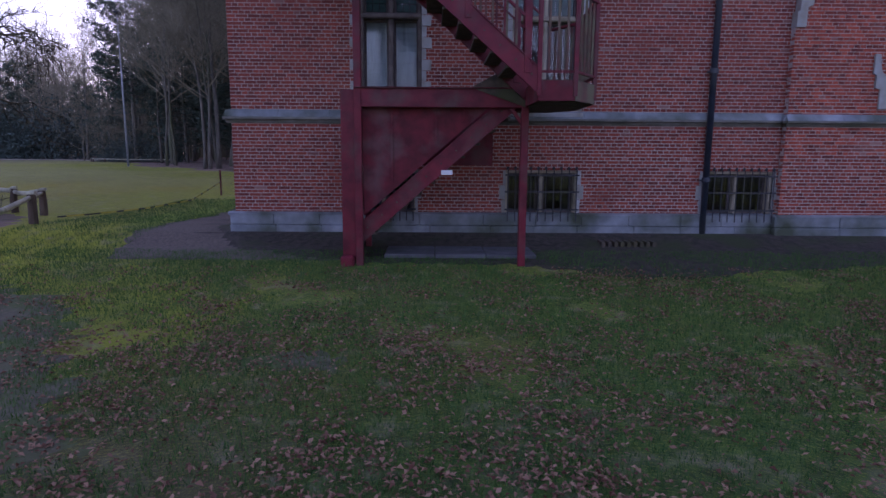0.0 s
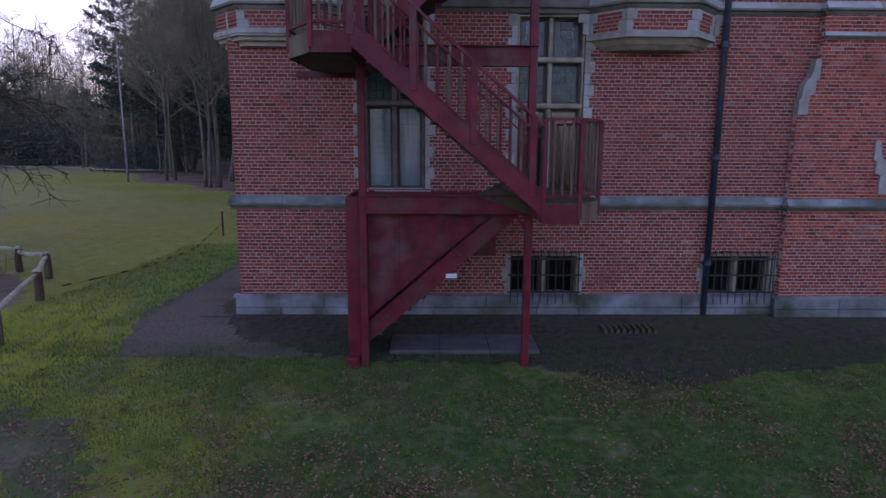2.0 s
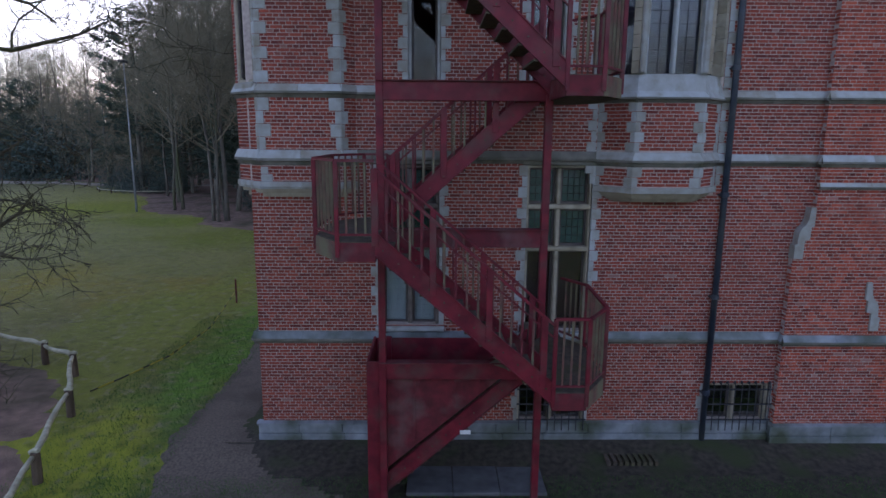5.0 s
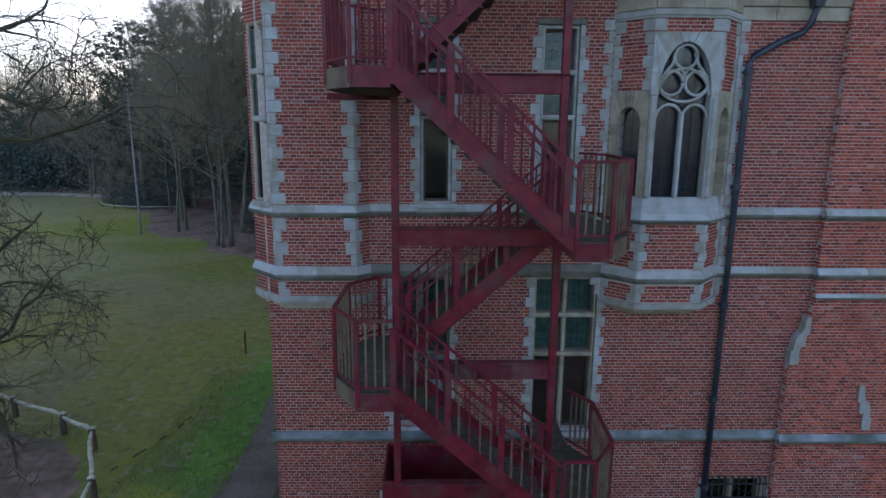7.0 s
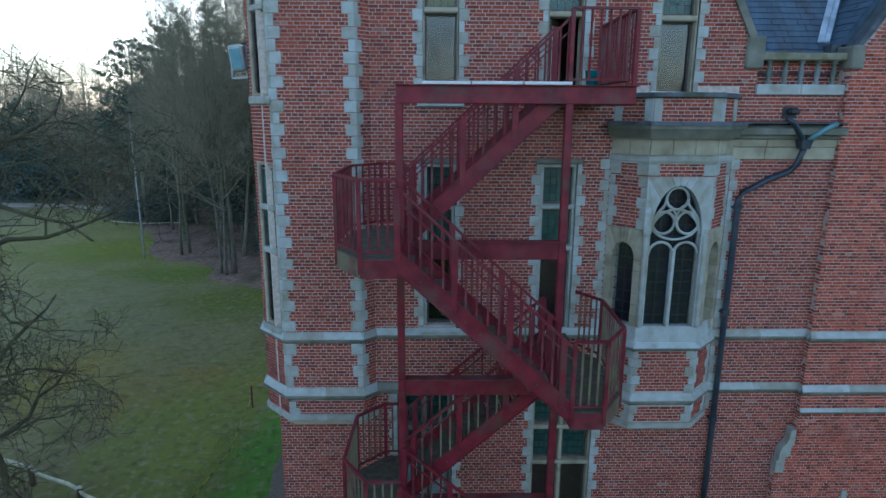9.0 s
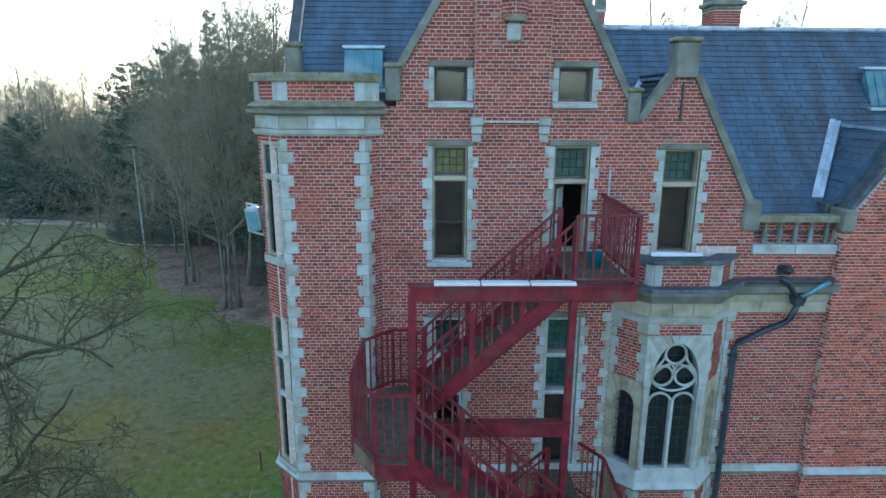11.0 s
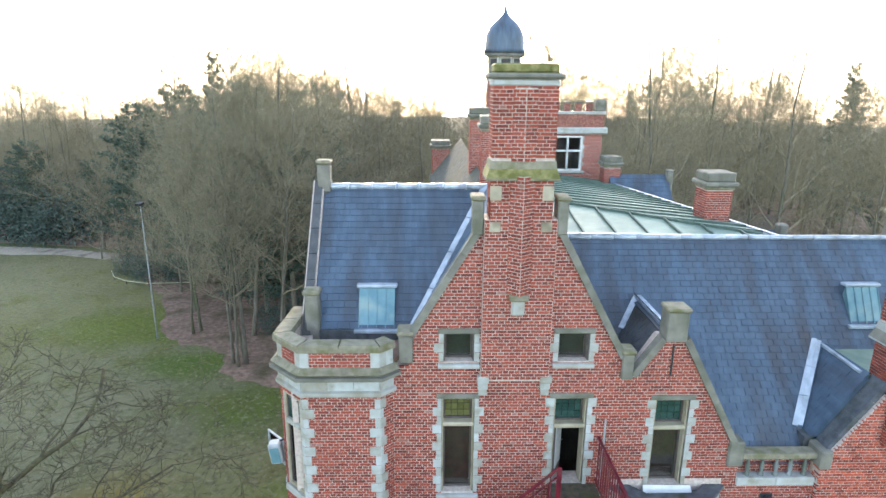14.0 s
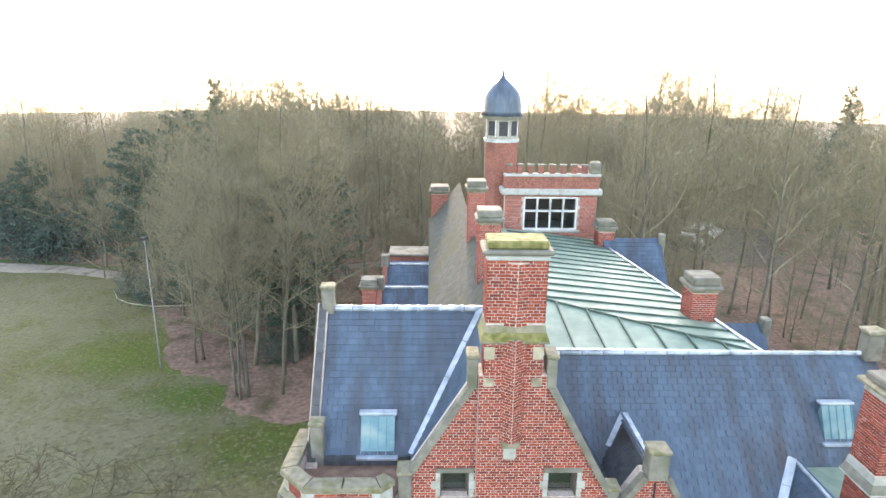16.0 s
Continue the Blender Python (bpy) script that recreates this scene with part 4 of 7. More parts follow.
# ---- windows ----
def window(name, key, label, mullions=0, transoms=(), fills=(), quoin=True, sill=True, surround=0.06, leaded=(), recess=0.2, lintel=True, stone=None, half=0.05):
    """A stone-framed window in the main wall: surround, mullions, transoms, panes; fills[row][column] picks what stands behind a pane."""
    u0, z0, u1, z1 = OPEN[key]
    stone = stone or STONE
    w = tagged(new(name), label, "window", "", "structure")
    g = Geo()
    FRONT.block(g, u0, z0, u0 + surround, z1, -0.34, -0.03, 0.012)
    part("jamb", g, stone, w)
    g = Geo()
    FRONT.block(g, u1 - surround, z0, u1, z1, -0.34, -0.03, 0.012)
    part("jamb", g, stone, w)
    g = Geo()
    FRONT.block(g, u0, z1 - surround, u1, z1, -0.34, -0.025, 0.012)
    part("head", g, stone, w)
    if lintel:
        g = Geo()
        FRONT.block(g, u0 - 0.1, z1, u1 + 0.1, z1 + 0.1, -0.1, 0.03, 0.015)
        part("lintel", g, STONE_WEATHERED, w)
    if sill:
        g = Geo()
        prof = [(-0.34, 0.0), (0.06, -0.03), (0.08, -0.05), (0.08, -0.1), (0.03, -0.13), (-0.34, -0.13)]
        pts = [FRONT.at(u, z0 + z, d) for u in (u0 - 0.1, u1 + 0.1) for d, z in prof]
        k = len(prof)
        g.face_set(pts, [tuple(range(k))[::-1], tuple(range(k, 2 * k))] + [(j, (j + 1) % k, k + (j + 1) % k, k + j) for j in range(k)])
        part("window_sill", g, STONE, w)
    a, b, lo, hi = u0 + surround, u1 - surround, z0, z1 - surround
    cols = [a + (b - a) * i / (mullions + 1) for i in range(mullions + 2)]
    rows = [lo, *transoms, hi]
    for c in cols[1:-1]:
        g = Geo()
        FRONT.block(g, c - half, lo, c + half, hi, -0.3, -0.06, 0.02)
        part("mullion", g, stone, w)
    for t in transoms:
        g = Geo()
        FRONT.block(g, u0, t - 0.045, u1, t + 0.045, -0.3, -0.02, 0.02)
        part("transom", g, stone, w)
    for r, (r0, r1) in enumerate(zip(rows, rows[1:])):
        for c, (c0, c1) in enumerate(zip(cols, cols[1:])):
            x0, x1 = c0 + (0.05 if c else 0), c1 - (0.05 if c + 1 < len(cols) - 1 else 0)
            y0, y1 = r0 + (0.045 if r else 0), r1 - (0.045 if r + 1 < len(rows) - 1 else 0)
            what = fills[r][c] if r < len(fills) and c < len(fills[r]) else "dark"
            if what == "open":
                continue
            g = Geo()
            for p in ((x0, y0, x0 + 0.035, y1), (x1 - 0.035, y0, x1, y1), (x0 + 0.035, y0, x1 - 0.035, y0 + 0.04), (x0 + 0.035, y1 - 0.04, x1 - 0.035, y1)):
                FRONT.block(g, *p, -recess - 0.03, -recess + 0.02, 0.005)
            sash = part("sash", g, FRAME_WOOD, w)
            g = Geo()
            FRONT.block(g, x0 + 0.03, y0 + 0.035, x1 - 0.03, y1 - 0.035, -recess - 0.012, -recess - 0.006, 0.001)
            pane = part("pane", g, GLASS, sash)
            pane.visible_shadow = False
            g = Geo()
            if what == "blind":
                k = 14
                for i in range(k):
                    zz = y0 + (y1 - y0) * i / k
                    FRONT.block(g, x0 + 0.01, zz + 0.002, x1 - 0.01, zz + (y1 - y0) / k - 0.001, -recess - 0.1, -recess - 0.085 + 0.006 * (i % 2), 0.002)
                part("blind", g, BLIND, w)
            elif what == "dusty":
                FRONT.block(g, x0 + 0.01, y0 + 0.01, x1 - 0.01, y1 - 0.01, -recess - 0.1, -recess - 0.05, 0.004)
                part("blind", g, DUSTY, w)
            elif what == "board":
                FRONT.block(g, x0 + 0.01, y0 + 0.01, x1 - 0.01, y1 - 0.01, -recess - 0.1, -recess - 0.05, 0.004)
                part("shutter_board", g, BOARD, w)
            if (r, c) in leaded:
                g, nx, nz = Geo(), max(2, round((x1 - x0) / 0.14)), max(2, round((y1 - y0) / 0.16))
                for i in range(nx):
                    for j in range(nz):
                        FRONT.block(g, x0 + 0.035 + (x1 - x0 - 0.07) * i / nx + 0.006, y0 + 0.04 + (y1 - y0 - 0.08) * j / nz + 0.006,
                                    x0 + 0.035 + (x1 - x0 - 0.07) * (i + 1) / nx - 0.006, y0 + 0.04 + (y1 - y0 - 0.08) * (j + 1) / nz - 0.006, -recess - 0.02, -recess - 0.004, 0.002)
                part("leaded_lights", g, YELLOW_GLASSWORK if leaded[r, c] else GREEN_GLASSWORK, sash)
                g = Geo()
                FRONT.block(g, x0, y0, x1, y1, -recess - 0.028, -recess - 0.021, 0.001)
                part("lead_cames", g, DARK_IRON, sash)
    if quoin:
        quoins(FRONT, u0, -1, z0, z1, w, 0.17, 0.09, 0.19)
        quoins(FRONT, u1, 1, z0, z1, w, 0.17, 0.09, 0.19)
    return w


def cellar_window(name, key, label):
    u0, z0, u1, z1 = OPEN[key]
    w = window(name, key, label, mullions=1, fills=(("dark", "dark"),), quoin=False, sill=False, surround=0.05, lintel=False, stone=SANDSTONE, half=0.035)
    for s, u in ((-1, u0), (1, u1)):
        quoins(FRONT, u, s, z0, z1, w, 0.12, 0.06, 0.26)
    # iron basket grille in front
    n = 9
    for i in range(n + 1):
        u = u0 + 0.03 + (u1 - u0 - 0.06) * i / n
        g = Geo()
        g.tube([FRONT.at(u, z1 + 0.02, -0.02), FRONT.at(u, z1 + 0.01, 0.1), FRONT.at(u, z0 - 0.02, 0.12), FRONT.at(u, z0 - 0.13, 0.13)], 0.011, 5)
        part("grille_bar", g, DARK_IRON, w)
        g = Geo().lathe([(0.005, z1 + 0.01), (0.028, z1 + 0.03), (0.028, z1 + 0.05), (0.004, z1 + 0.075)], (u, -0.06), 6)
        part("bar_knob", g, DARK_IRON, w)
    for zz in (z0 + 0.08, z0 + 0.4, z1 - 0.08):
        g = Geo()
        g.bar(FRONT.at(u0 - 0.02, zz, 0.105), FRONT.at(u1 + 0.02, zz, 0.105), 0.014, 0.03)
        part("grille_rail", g, DARK_IRON, w)
    return w


cellar_window("window_1", "cellar_stair", "barred cellar window behind the fire stairs")
cellar_window("window_2", "cellar_mid", "barred cellar window with stone mullion")
cellar_window("window_3", "cellar_pipe", "barred cellar window beside the drainpipe")
window("window_4", "ground_left", "tall stone mullioned window with pale blinds", 1, (3.45, 4.2), (("blind", "blind"), ("dark", "dark"), ("dark", "dark")),
       leaded={(1, 0): 0, (1, 1): 0, (2, 0): 0, (2, 1): 0}, stone=DARK_STONE, half=0.042)
window("window_5", "ground_right", "tall stone mullioned window with leaded green lights", 1, (3.42, 4.2), (("board", "board"), ("dark", "dark"), ("dark", "dark")),
       leaded={(1, 0): 0, (1, 1): 0, (2, 0): 0, (2, 1): 0}, surround=0.045, stone=SANDSTONE, half=0.038)
window("window_6", "first_left", "narrow stone-framed window with two transoms", 0, (7.85, 8.62), (("dark",), ("dark",), ("dark",)), leaded={(1, 0): 0, (2, 0): 0})
window("window_7", "first_right", "stone-framed fire door with leaded lights above", 0, (7.85, 8.62), (("board",), ("dark",), ("dark",)), leaded={(1, 0): 0, (2, 0): 0}, sill=False)
window("window_8", "second_left", "stone-framed sash window with a yellow leaded light", 0, (11.98,), (("board",), ("dark",)), leaded={(1, 0): 1}, surround=0.035, stone=SANDSTONE)
window("window_9", "second_right", "stone-framed doorway with an open door and leaded light", 0, (11.93,), (("open",), ("dark",)), leaded={(1, 0): 0}, sill=False, surround=0.035, stone=SANDSTONE)
window("window_10", "second_small", "stone-framed window above the oriel, part open", 0, (11.88,), (("board",), ("dark",)), leaded={(1, 0): 0}, surround=0.035, stone=SANDSTONE)
window("window_11", "attic_left", "small square attic window with stone quoins", 0, (), (("dusty",),), surround=0.02, stone=DARK_STONE)
window("window_12", "attic_right", "small square attic window with stone quoins", 0, (), (("dusty",),), surround=0.02, stone=DARK_STONE)
# the open door in the upper doorway
door = tagged(new("door_1"), "dark wooden door standing ajar on the top landing", "door", "", "structure")
g = Geo().cbox(0.0, -0.02, 0.0, 0.52, 0.02, 1.22, 0.008)
leaf = part("door_leaf", g, FRAME_WOOD, door)
leaf.matrix_local = pose(0.13, 0.2, 10.67, 0, 0, 62)
part("door_handle", Geo().tube([(0.44, -0.05, 0.6), (0.48, -0.05, 0.6), (0.48, -0.02, 0.6)], 0.01, 6), ZINC, leaf)
part("door_panel", Geo().cbox(0.07, -0.035, 0.15, 0.45, -0.02, 1.1, 0.01), PALE_FRAME, leaf)

# added inner walls and floors that keep sun and sky out of the rooms behind the windows
structure("attic_light_block", Geo().slab([(-2.5, 13.0), (1.1, 13.0), (0.4, 14.6), (-1.9, 14.6)], 0.75, 0.8), ROOM_SHADE, "dark partition added in the attic to block light from behind", "wall")
structure("room_light_block", Geo().box(-4.6, 1.9, -0.7, 9.4, 2.0, 12.3), ROOM_SHADE, "dark inner wall added behind the windows to block light", "wall")
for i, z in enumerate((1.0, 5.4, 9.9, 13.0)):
    structure("floor_%d" % (i + 1), Geo().box(-4.6, 0.43, z - 0.15, 5.2 if z < 12 else 1.0, 1.89, z), ROOM_SHADE, "dark floor added to keep light out of the rooms", "floor")

# ---- corner turret ----
TUR = [(-5.06, 1.72), (-5.15, 0.32), (-4.62, -0.22), (-3.2, -0.22), (-2.97, 0.0)]
turret = tagged(new("wall_turret"), "corner bay of red brick with white stone quoins, corbelled out", "turret", "", "structure")


def ring_out(points, d):
    """The plan line moved outwards by d."""
    out = []
    for i, p in enumerate(points):
        ns = []
        if i:
            ns.append(Plane(points[i - 1], p).n)
        if i < len(points) - 1:
            ns.append(Plane(p, points[i + 1]).n)
        n = sum(ns, Vector((0, 0, 0)))
        n = n / n.length
        k = d / max(0.5, n.dot(ns[0]))
        out.append((p[0] + n.x * k, p[1] + n.y * k))
    return out


def bay_face(p, q, z0, z1, openings, parent, thick=0.3, zb=0.0):
    pl = Plane(p, q)
    poly = [(0, z0), (pl.len, z0), (pl.len, z1), (0, z1)]
    part("bay_wall", wall_body(Geo(), pl, poly, openings, thick), MORTAR, parent)
    brickwork(pl, poly, openings, zb, parent, deep=0.05)
    return pl


def bay_light(pl, u0, z0, u1, z1, parent, transoms):
    """A narrow stone-framed light in a bay face."""
    s = 0.05
    for a, b, c, d in ((u0, z0, u0 + s, z1), (u1 - s, z0, u1, z1), (u0 + s, z1 - s, u1 - s, z1), (u0 + s, z0, u1 - s, z0 + 0.05)):
        g = Geo()
        pl.block(g, a, b, c, d, -0.25, -0.012, 0.012)
        part("stone_frame", g, SANDSTONE, parent)
    for t in transoms:
        g = Geo()
        pl.block(g, u0 + s, t - 0.05, u1 - s, t + 0.05, -0.25, 0.012, 0.015)
        part("transom", g, STONE, parent)
    rows = [z0 + 0.05, *transoms, z1 - s]
    for r0, r1 in zip(rows, rows[1:]):
        g = Geo()
        for a, b, c, d in ((u0 + s, r0 + 0.04, u0 + s + 0.03, r1 - 0.04), (u1 - s - 0.03, r0 + 0.04, u1 - s, r1 - 0.04), (u0 + s, r1 - 0.08, u1 - s, r1 - 0.04)):
            pl.block(g, a, b, c, d, -0.09, -0.045, 0.004)
        part("sash", g, FRAME_WOOD, parent)
        g = Geo()
        pl.block(g, u0 + s, r0, u1 - s, r1, -0.075, -0.069, 0.001)
        pane = part("pane", g, GLASS, parent)
        pane.visible_shadow = False
        if r0 > z0 + 0.1:
            g, nx, nz = Geo(), 3, max(3, round((r1 - r0) / 0.16))
            wu, wz = (u1 - u0 - 2 * s - 0.06) / nx, (r1 - r0 - 0.12) / nz
            for i in range(nx):
                for j in range(nz):
                    pl.block(g, u0 + s + 0.035 + i * wu, r0 + 0.05 + j * wz, u0 + s + 0.025 + (i + 1) * wu, r0 + 0.04 + (j + 1) * wz, -0.068, -0.062, 0.001)
            part("leaded_lights", g, GREEN_GLASSWORK, parent)
        else:
            g = Geo()
            pl.block(g, u0 + s, r0, u1 - s, r1, -0.16, -0.15, 0.001)
            part("shutter_board", g, BOARD, parent)
    # dark sheet in place of the shaded room behind this light
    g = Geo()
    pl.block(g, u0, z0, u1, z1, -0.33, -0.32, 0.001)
    part("dark_lining", g, ROOM_SHADE, parent)


for i, (p, q) in enumerate(zip(TUR, TUR[1:])):
    pl = Plane(p, q)
    op = []
    if i in (0, 1):
        a, b = (0.09, pl.len - 0.10) if i == 1 else (0.2, pl.len - 0.15)
        op = [(a, 6.34, b, 9.4), (a, 10.55, b, 12.6)]
    bay_face(p, q, 4.62, 12.75, op, turret)
    for u0, z0, u1, z1 in op:
        bay_light(pl, u0, z0, u1, z1, turret, (7.8, 8.6) if z0 < 9 else (12.0,))
        g = Geo()
        pl.block(g, u0 - 0.05, z0 - 0.14, u1 + 0.05, z0, -0.1, 0.06, 0.02)
        part("window_sill", g, STONE, turret)
for z0, z1, st in ((5.2, 6.08, 0), (6.32, 12.66, 1)):
    fp = Plane(TUR[2], TUR[3])
    quoins(fp, 0, 1, z0, z1, turret, 0.2, 0.1, 0.2, start=st)
    quoins(fp, fp.len, -1, z0, z1, turret, 0.2, 0.11, 0.2, start=st)
    cp = Plane(TUR[1], TUR[2])
    quoins(cp, cp.len, -1, z0, z1, turret, 0.1, 0.08, 0.2, start=st)
    rp = Plane(TUR[3], TUR[4])
    quoins(rp, 0, 1, z0, z1, turret, 0.14, 0.07, 0.2, start=st + 1)
for z in (4.65, 4.78):
    fp = Plane(TUR[2], TUR[3])
    g = Geo()
    fp.block(g, 0, z, 0.2 if z < 4.7 else 0.13, z + 0.125, -0.05, 0.01, 0.006)
    part("quoin_block", g, STONE, turret)
band(TUR, 4.93, 5.2, 0.085, turret, "string_course", STONE)
band(TUR, 6.08, 6.31, 0.09, turret, "string_course", STONE)
band(TUR, 4.52, 4.65, 0.05, turret, "corbel_course", STONE, slope=0.1)
for k, (z0, z1, d) in enumerate(((4.37, 4.45, -0.12), (4.45, 4.53, -0.03))):
    ring = ring_out(TUR, d)
    pts = ring + [(-3.0, 0.3), (-4.9, 0.9)]
    part("corbel_course", Geo().prism(pts, z0, z1), SANDSTONE, turret)
band(TUR, 12.72, 12.84, 0.07, turret, "cornice", STONE, slope=0.2)
for i, (p, q) in enumerate(zip(TUR, TUR[1:])):
    pl = Plane(p, q)
    n = max(1, round(pl.len / 0.5))
    for j in range(n):
        g = Geo()
        pl.block(g, pl.len * j / n + 0.003, 12.84, pl.len * (j + 1) / n - 0.003, 13.08, -0.2, 0.03, 0.008)
        part("frieze_block", g, STONE, turret)
band(TUR, 13.06, 13.16, 0.16, turret, "cornice", STONE_WEATHERED, slope=0.1)
band(TUR, 13.16, 13.3, 0.13, turret, "cornice_slope", LICHEN, slope=0.6)
for i, (p, q) in enumerate(zip(TUR, TUR[1:])):
    pl = Plane(p, q)
    poly = [(0, 13.28), (pl.len, 13.28), (pl.len, 13.62), (0, 13.62)]
    part("parapet_wall", wall_body(Geo(), pl, poly, [], 0.22), MORTAR, turret)
    brickwork(pl, poly, [], 13.3, turret, deep=0.04)
    for u in ((0.0, 0.16), (pl.len - 0.16, pl.len)):
        g = Geo()
        pl.block(g, u[0], 13.29, u[1], 13.61, -0.05, 0.012, 0.008)
        part("parapet_stone", g, STONE, turret)
for (oa, ob), (ia, ib) in zip(zip(ring_out(TUR, 0.07), ring_out(TUR, 0.07)[1:]), zip(ring_out(TUR, -0.25), ring_out(TUR, -0.25)[1:])):
    n = 2 if math.dist(oa, ob) > 0.9 else 1
    for j in range(n):
        mixp = lambda a, b, f: (a[0] + (b[0] - a[0]) * f, a[1] + (b[1] - a[1]) * f)
        f0, f1 = j / n, (j + 1) / n
        quad = [mixp(oa, ob, f0), mixp(oa, ob, f1), mixp(ia, ib, f1), mixp(ia, ib, f0)]
        mid = (sum(q[0] for q in quad) / 4, sum(q[1] for q in quad) / 4)
        part("parapet_coping", Geo().prism(quad, 13.61, 13.70), LICHEN, turret)
        part("parapet_coping", Geo().prism(quad, 13.70, 13.745, [mixp(q, mid, 0.06) for q in quad]), LICHEN, turret)
    quad = [oa, ob, ib, ia]
    part("parapet_core", Geo().prism([mixp(oa, ia, 0.3), mixp(ob, ib, 0.3), ib, ia], 13.25, 13.62), MORTAR, turret)
part("parapet_floor", Geo().prism([(-5.0, 1.7), (-5.1, 0.35), (-4.6, -0.1), (-3.2, -0.1), (-2.9, 0.2), (-2.7, 1.2), (-4.6, 1.2)], 13.1, 13.3), FOREST_FLOOR, turret)
part("pinnacle_block", Geo().cbox(-4.75, 0.98, 13.1, -4.47, 1.26, 14.24, 0.03), STONE_WEATHERED, turret)
part("pinnacle_cap", Geo().cbox(-4.78, 0.95, 14.24, -4.44, 1.29, 14.33, 0.03), LICHEN, turret)

# the casement of the bay that stands open
ajar = Plane((-5.60, 0.80), (-5.18, 0.37))
sash = tagged(new("window_14"), "small pale casement window standing open on the bay", "window", "", "structure")
for a, b, c, d in ((0, 10.86, 0.04, 11.42), (ajar.len - 0.04, 10.86, ajar.len, 11.42), (0.04, 10.86, ajar.len - 0.04, 10.9), (0.04, 11.38, ajar.len - 0.04, 11.42)):
    g = Geo()
    ajar.block(g, a, b, c, d, -0.035, 0.0, 0.005)
    part("sash_bar", g, POLE_PAINT, sash)
g = Geo()
ajar.block(g, 0.035, 10.9, ajar.len - 0.035, 11.39, -0.02, -0.014, 0.001)
part("pane", g, GLASS, sash)

# ---- oriel ----
ORI = [(1.3, 0.0), (1.8, -0.5), (2.95, -0.5), (3.45, 0.0)]
oriel = tagged(new("window_13"), "stone oriel bay with Gothic tracery window and brick panels", "oriel window", "", "structure")


def ori_prism(name, z0, z1, d, mat, d2=None):
    lo = ring_out(ORI, d) + [(3.45, 0.2), (1.3, 0.2)]
    hi = ring_out(ORI, d if d2 is None else d2) + [(3.45, 0.2), (1.3, 0.2)]
    return part(name, Geo().prism(lo, z0, z1, hi), mat, oriel)


ori_prism("corbel_base", 4.33, 4.4, -0.2, SANDSTONE, -0.12)
ori_prism("corbel_base", 4.4, 4.5, -0.10, SANDSTONE, -0.02)
ori_prism("corbel_base", 4.5, 4.6, 0.05, STONE)
OP = [Plane(p, q) for p, q in zip(ORI, ORI[1:])]
for pl in OP:
    for z0, z1 in ((4.6, 4.95), (5.2, 6.05)):
        poly = [(0, z0), (pl.len, z0), (pl.len, z1), (0, z1)]
        part("bay_wall", wall_body(Geo(), pl, poly, [], 0.25), MORTAR, oriel)
        brickwork(pl, poly, [], 0.0, oriel, deep=0.05)
        quoins(pl, 0, 1, z0, z1, oriel, 0.16, 0.09, 0.175)
        quoins(pl, pl.len, -1, z0, z1, oriel, 0.16, 0.09, 0.175, start=1)
band(ORI, 4.95, 5.2, 0.085, oriel, "string_course", STONE)
band(ORI, 6.03, 6.22, 0.09, oriel, "string_course", STONE)
ori_prism("sloped_sill", 6.2, 6.5, 0.02, STONE, -0.05)


def stone_with_arch(pl, z0, z1, u0, u1, zs, parent, thick, name="arch_stone", r_up=None, mat=SANDSTONE):
    """A stone face with one arched opening through it."""
    c, r = (u0 + u1) / 2, (u1 - u0) / 2
    up = r_up or r
    g, n = Geo(), 16
    arc = [(c - r * math.cos(math.pi * i / n), zs + up * math.sin(math.pi * i / n)) for i in range(n + 1)]
    outer_top = [(0 if i == 0 else pl.len if i == n else max(0, min(pl.len, arc[i][0] + (arc[i][0] - c) * 0.9)), z1) for i in range(n + 1)]
    quads = [[(0, z0), (u0, z0), (u0, zs), (0, zs)], [(u1, z0), (pl.len, z0), (pl.len, zs), (u1, zs)]]
    quads += [[(0, zs), arc[0], arc[1], outer_top[1], (0, z1)]] + [[arc[i], arc[i + 1], outer_top[i + 1], outer_top[i]] for i in range(1, n - 1)]
    quads += [[arc[n - 1], arc[n], (pl.len, zs), (pl.len, z1), outer_top[n - 1]]]
    split = []
    for qd in quads[:2]:
        m = 6
        for i in range(m):
            a, b = z0 + (zs - z0) * i / m, z0 + (zs - z0) * (i + 1) / m
            split.append([(qd[0][0], a), (qd[1][0], a), (qd[1][0], b), (qd[0][0], b)])
    for qd in split + quads[2:]:
        k = len(qd)
        mu, mz = sum(w[0] for w in qd) / k, sum(w[1] for w in qd) / k
        qd = [(w[0] + (0.004 if w[0] < mu else -0.004), w[1] + (0.004 if w[1] < mz else -0.004)) for w in qd]
        pts = [pl.at(u, z, 0.012) for u, z in qd] + [pl.at(u, z, -thick) for u, z in qd]
        g.face_set(pts, [tuple(range(k)), tuple(range(k, 2 * k))[::-1]] + [(j, k + j, k + (j + 1) % k, (j + 1) % k) for j in range(k)])
    part(name, g, mat, parent)


def tracery_ring(pl, cu, cz, r, w, parent, a0=0.0, a1=2 * math.pi, d=-0.06, n=20, thick=0.05):
    pts = [pl.at(cu + r * math.cos(a0 + (a1 - a0) * i / n), cz + r * math.sin(a0 + (a1 - a0) * i / n), d) for i in range(n + 1)]
    part("tracery", Geo().tube(pts, w, 6, caps=True), STONE, parent, smooth=True)


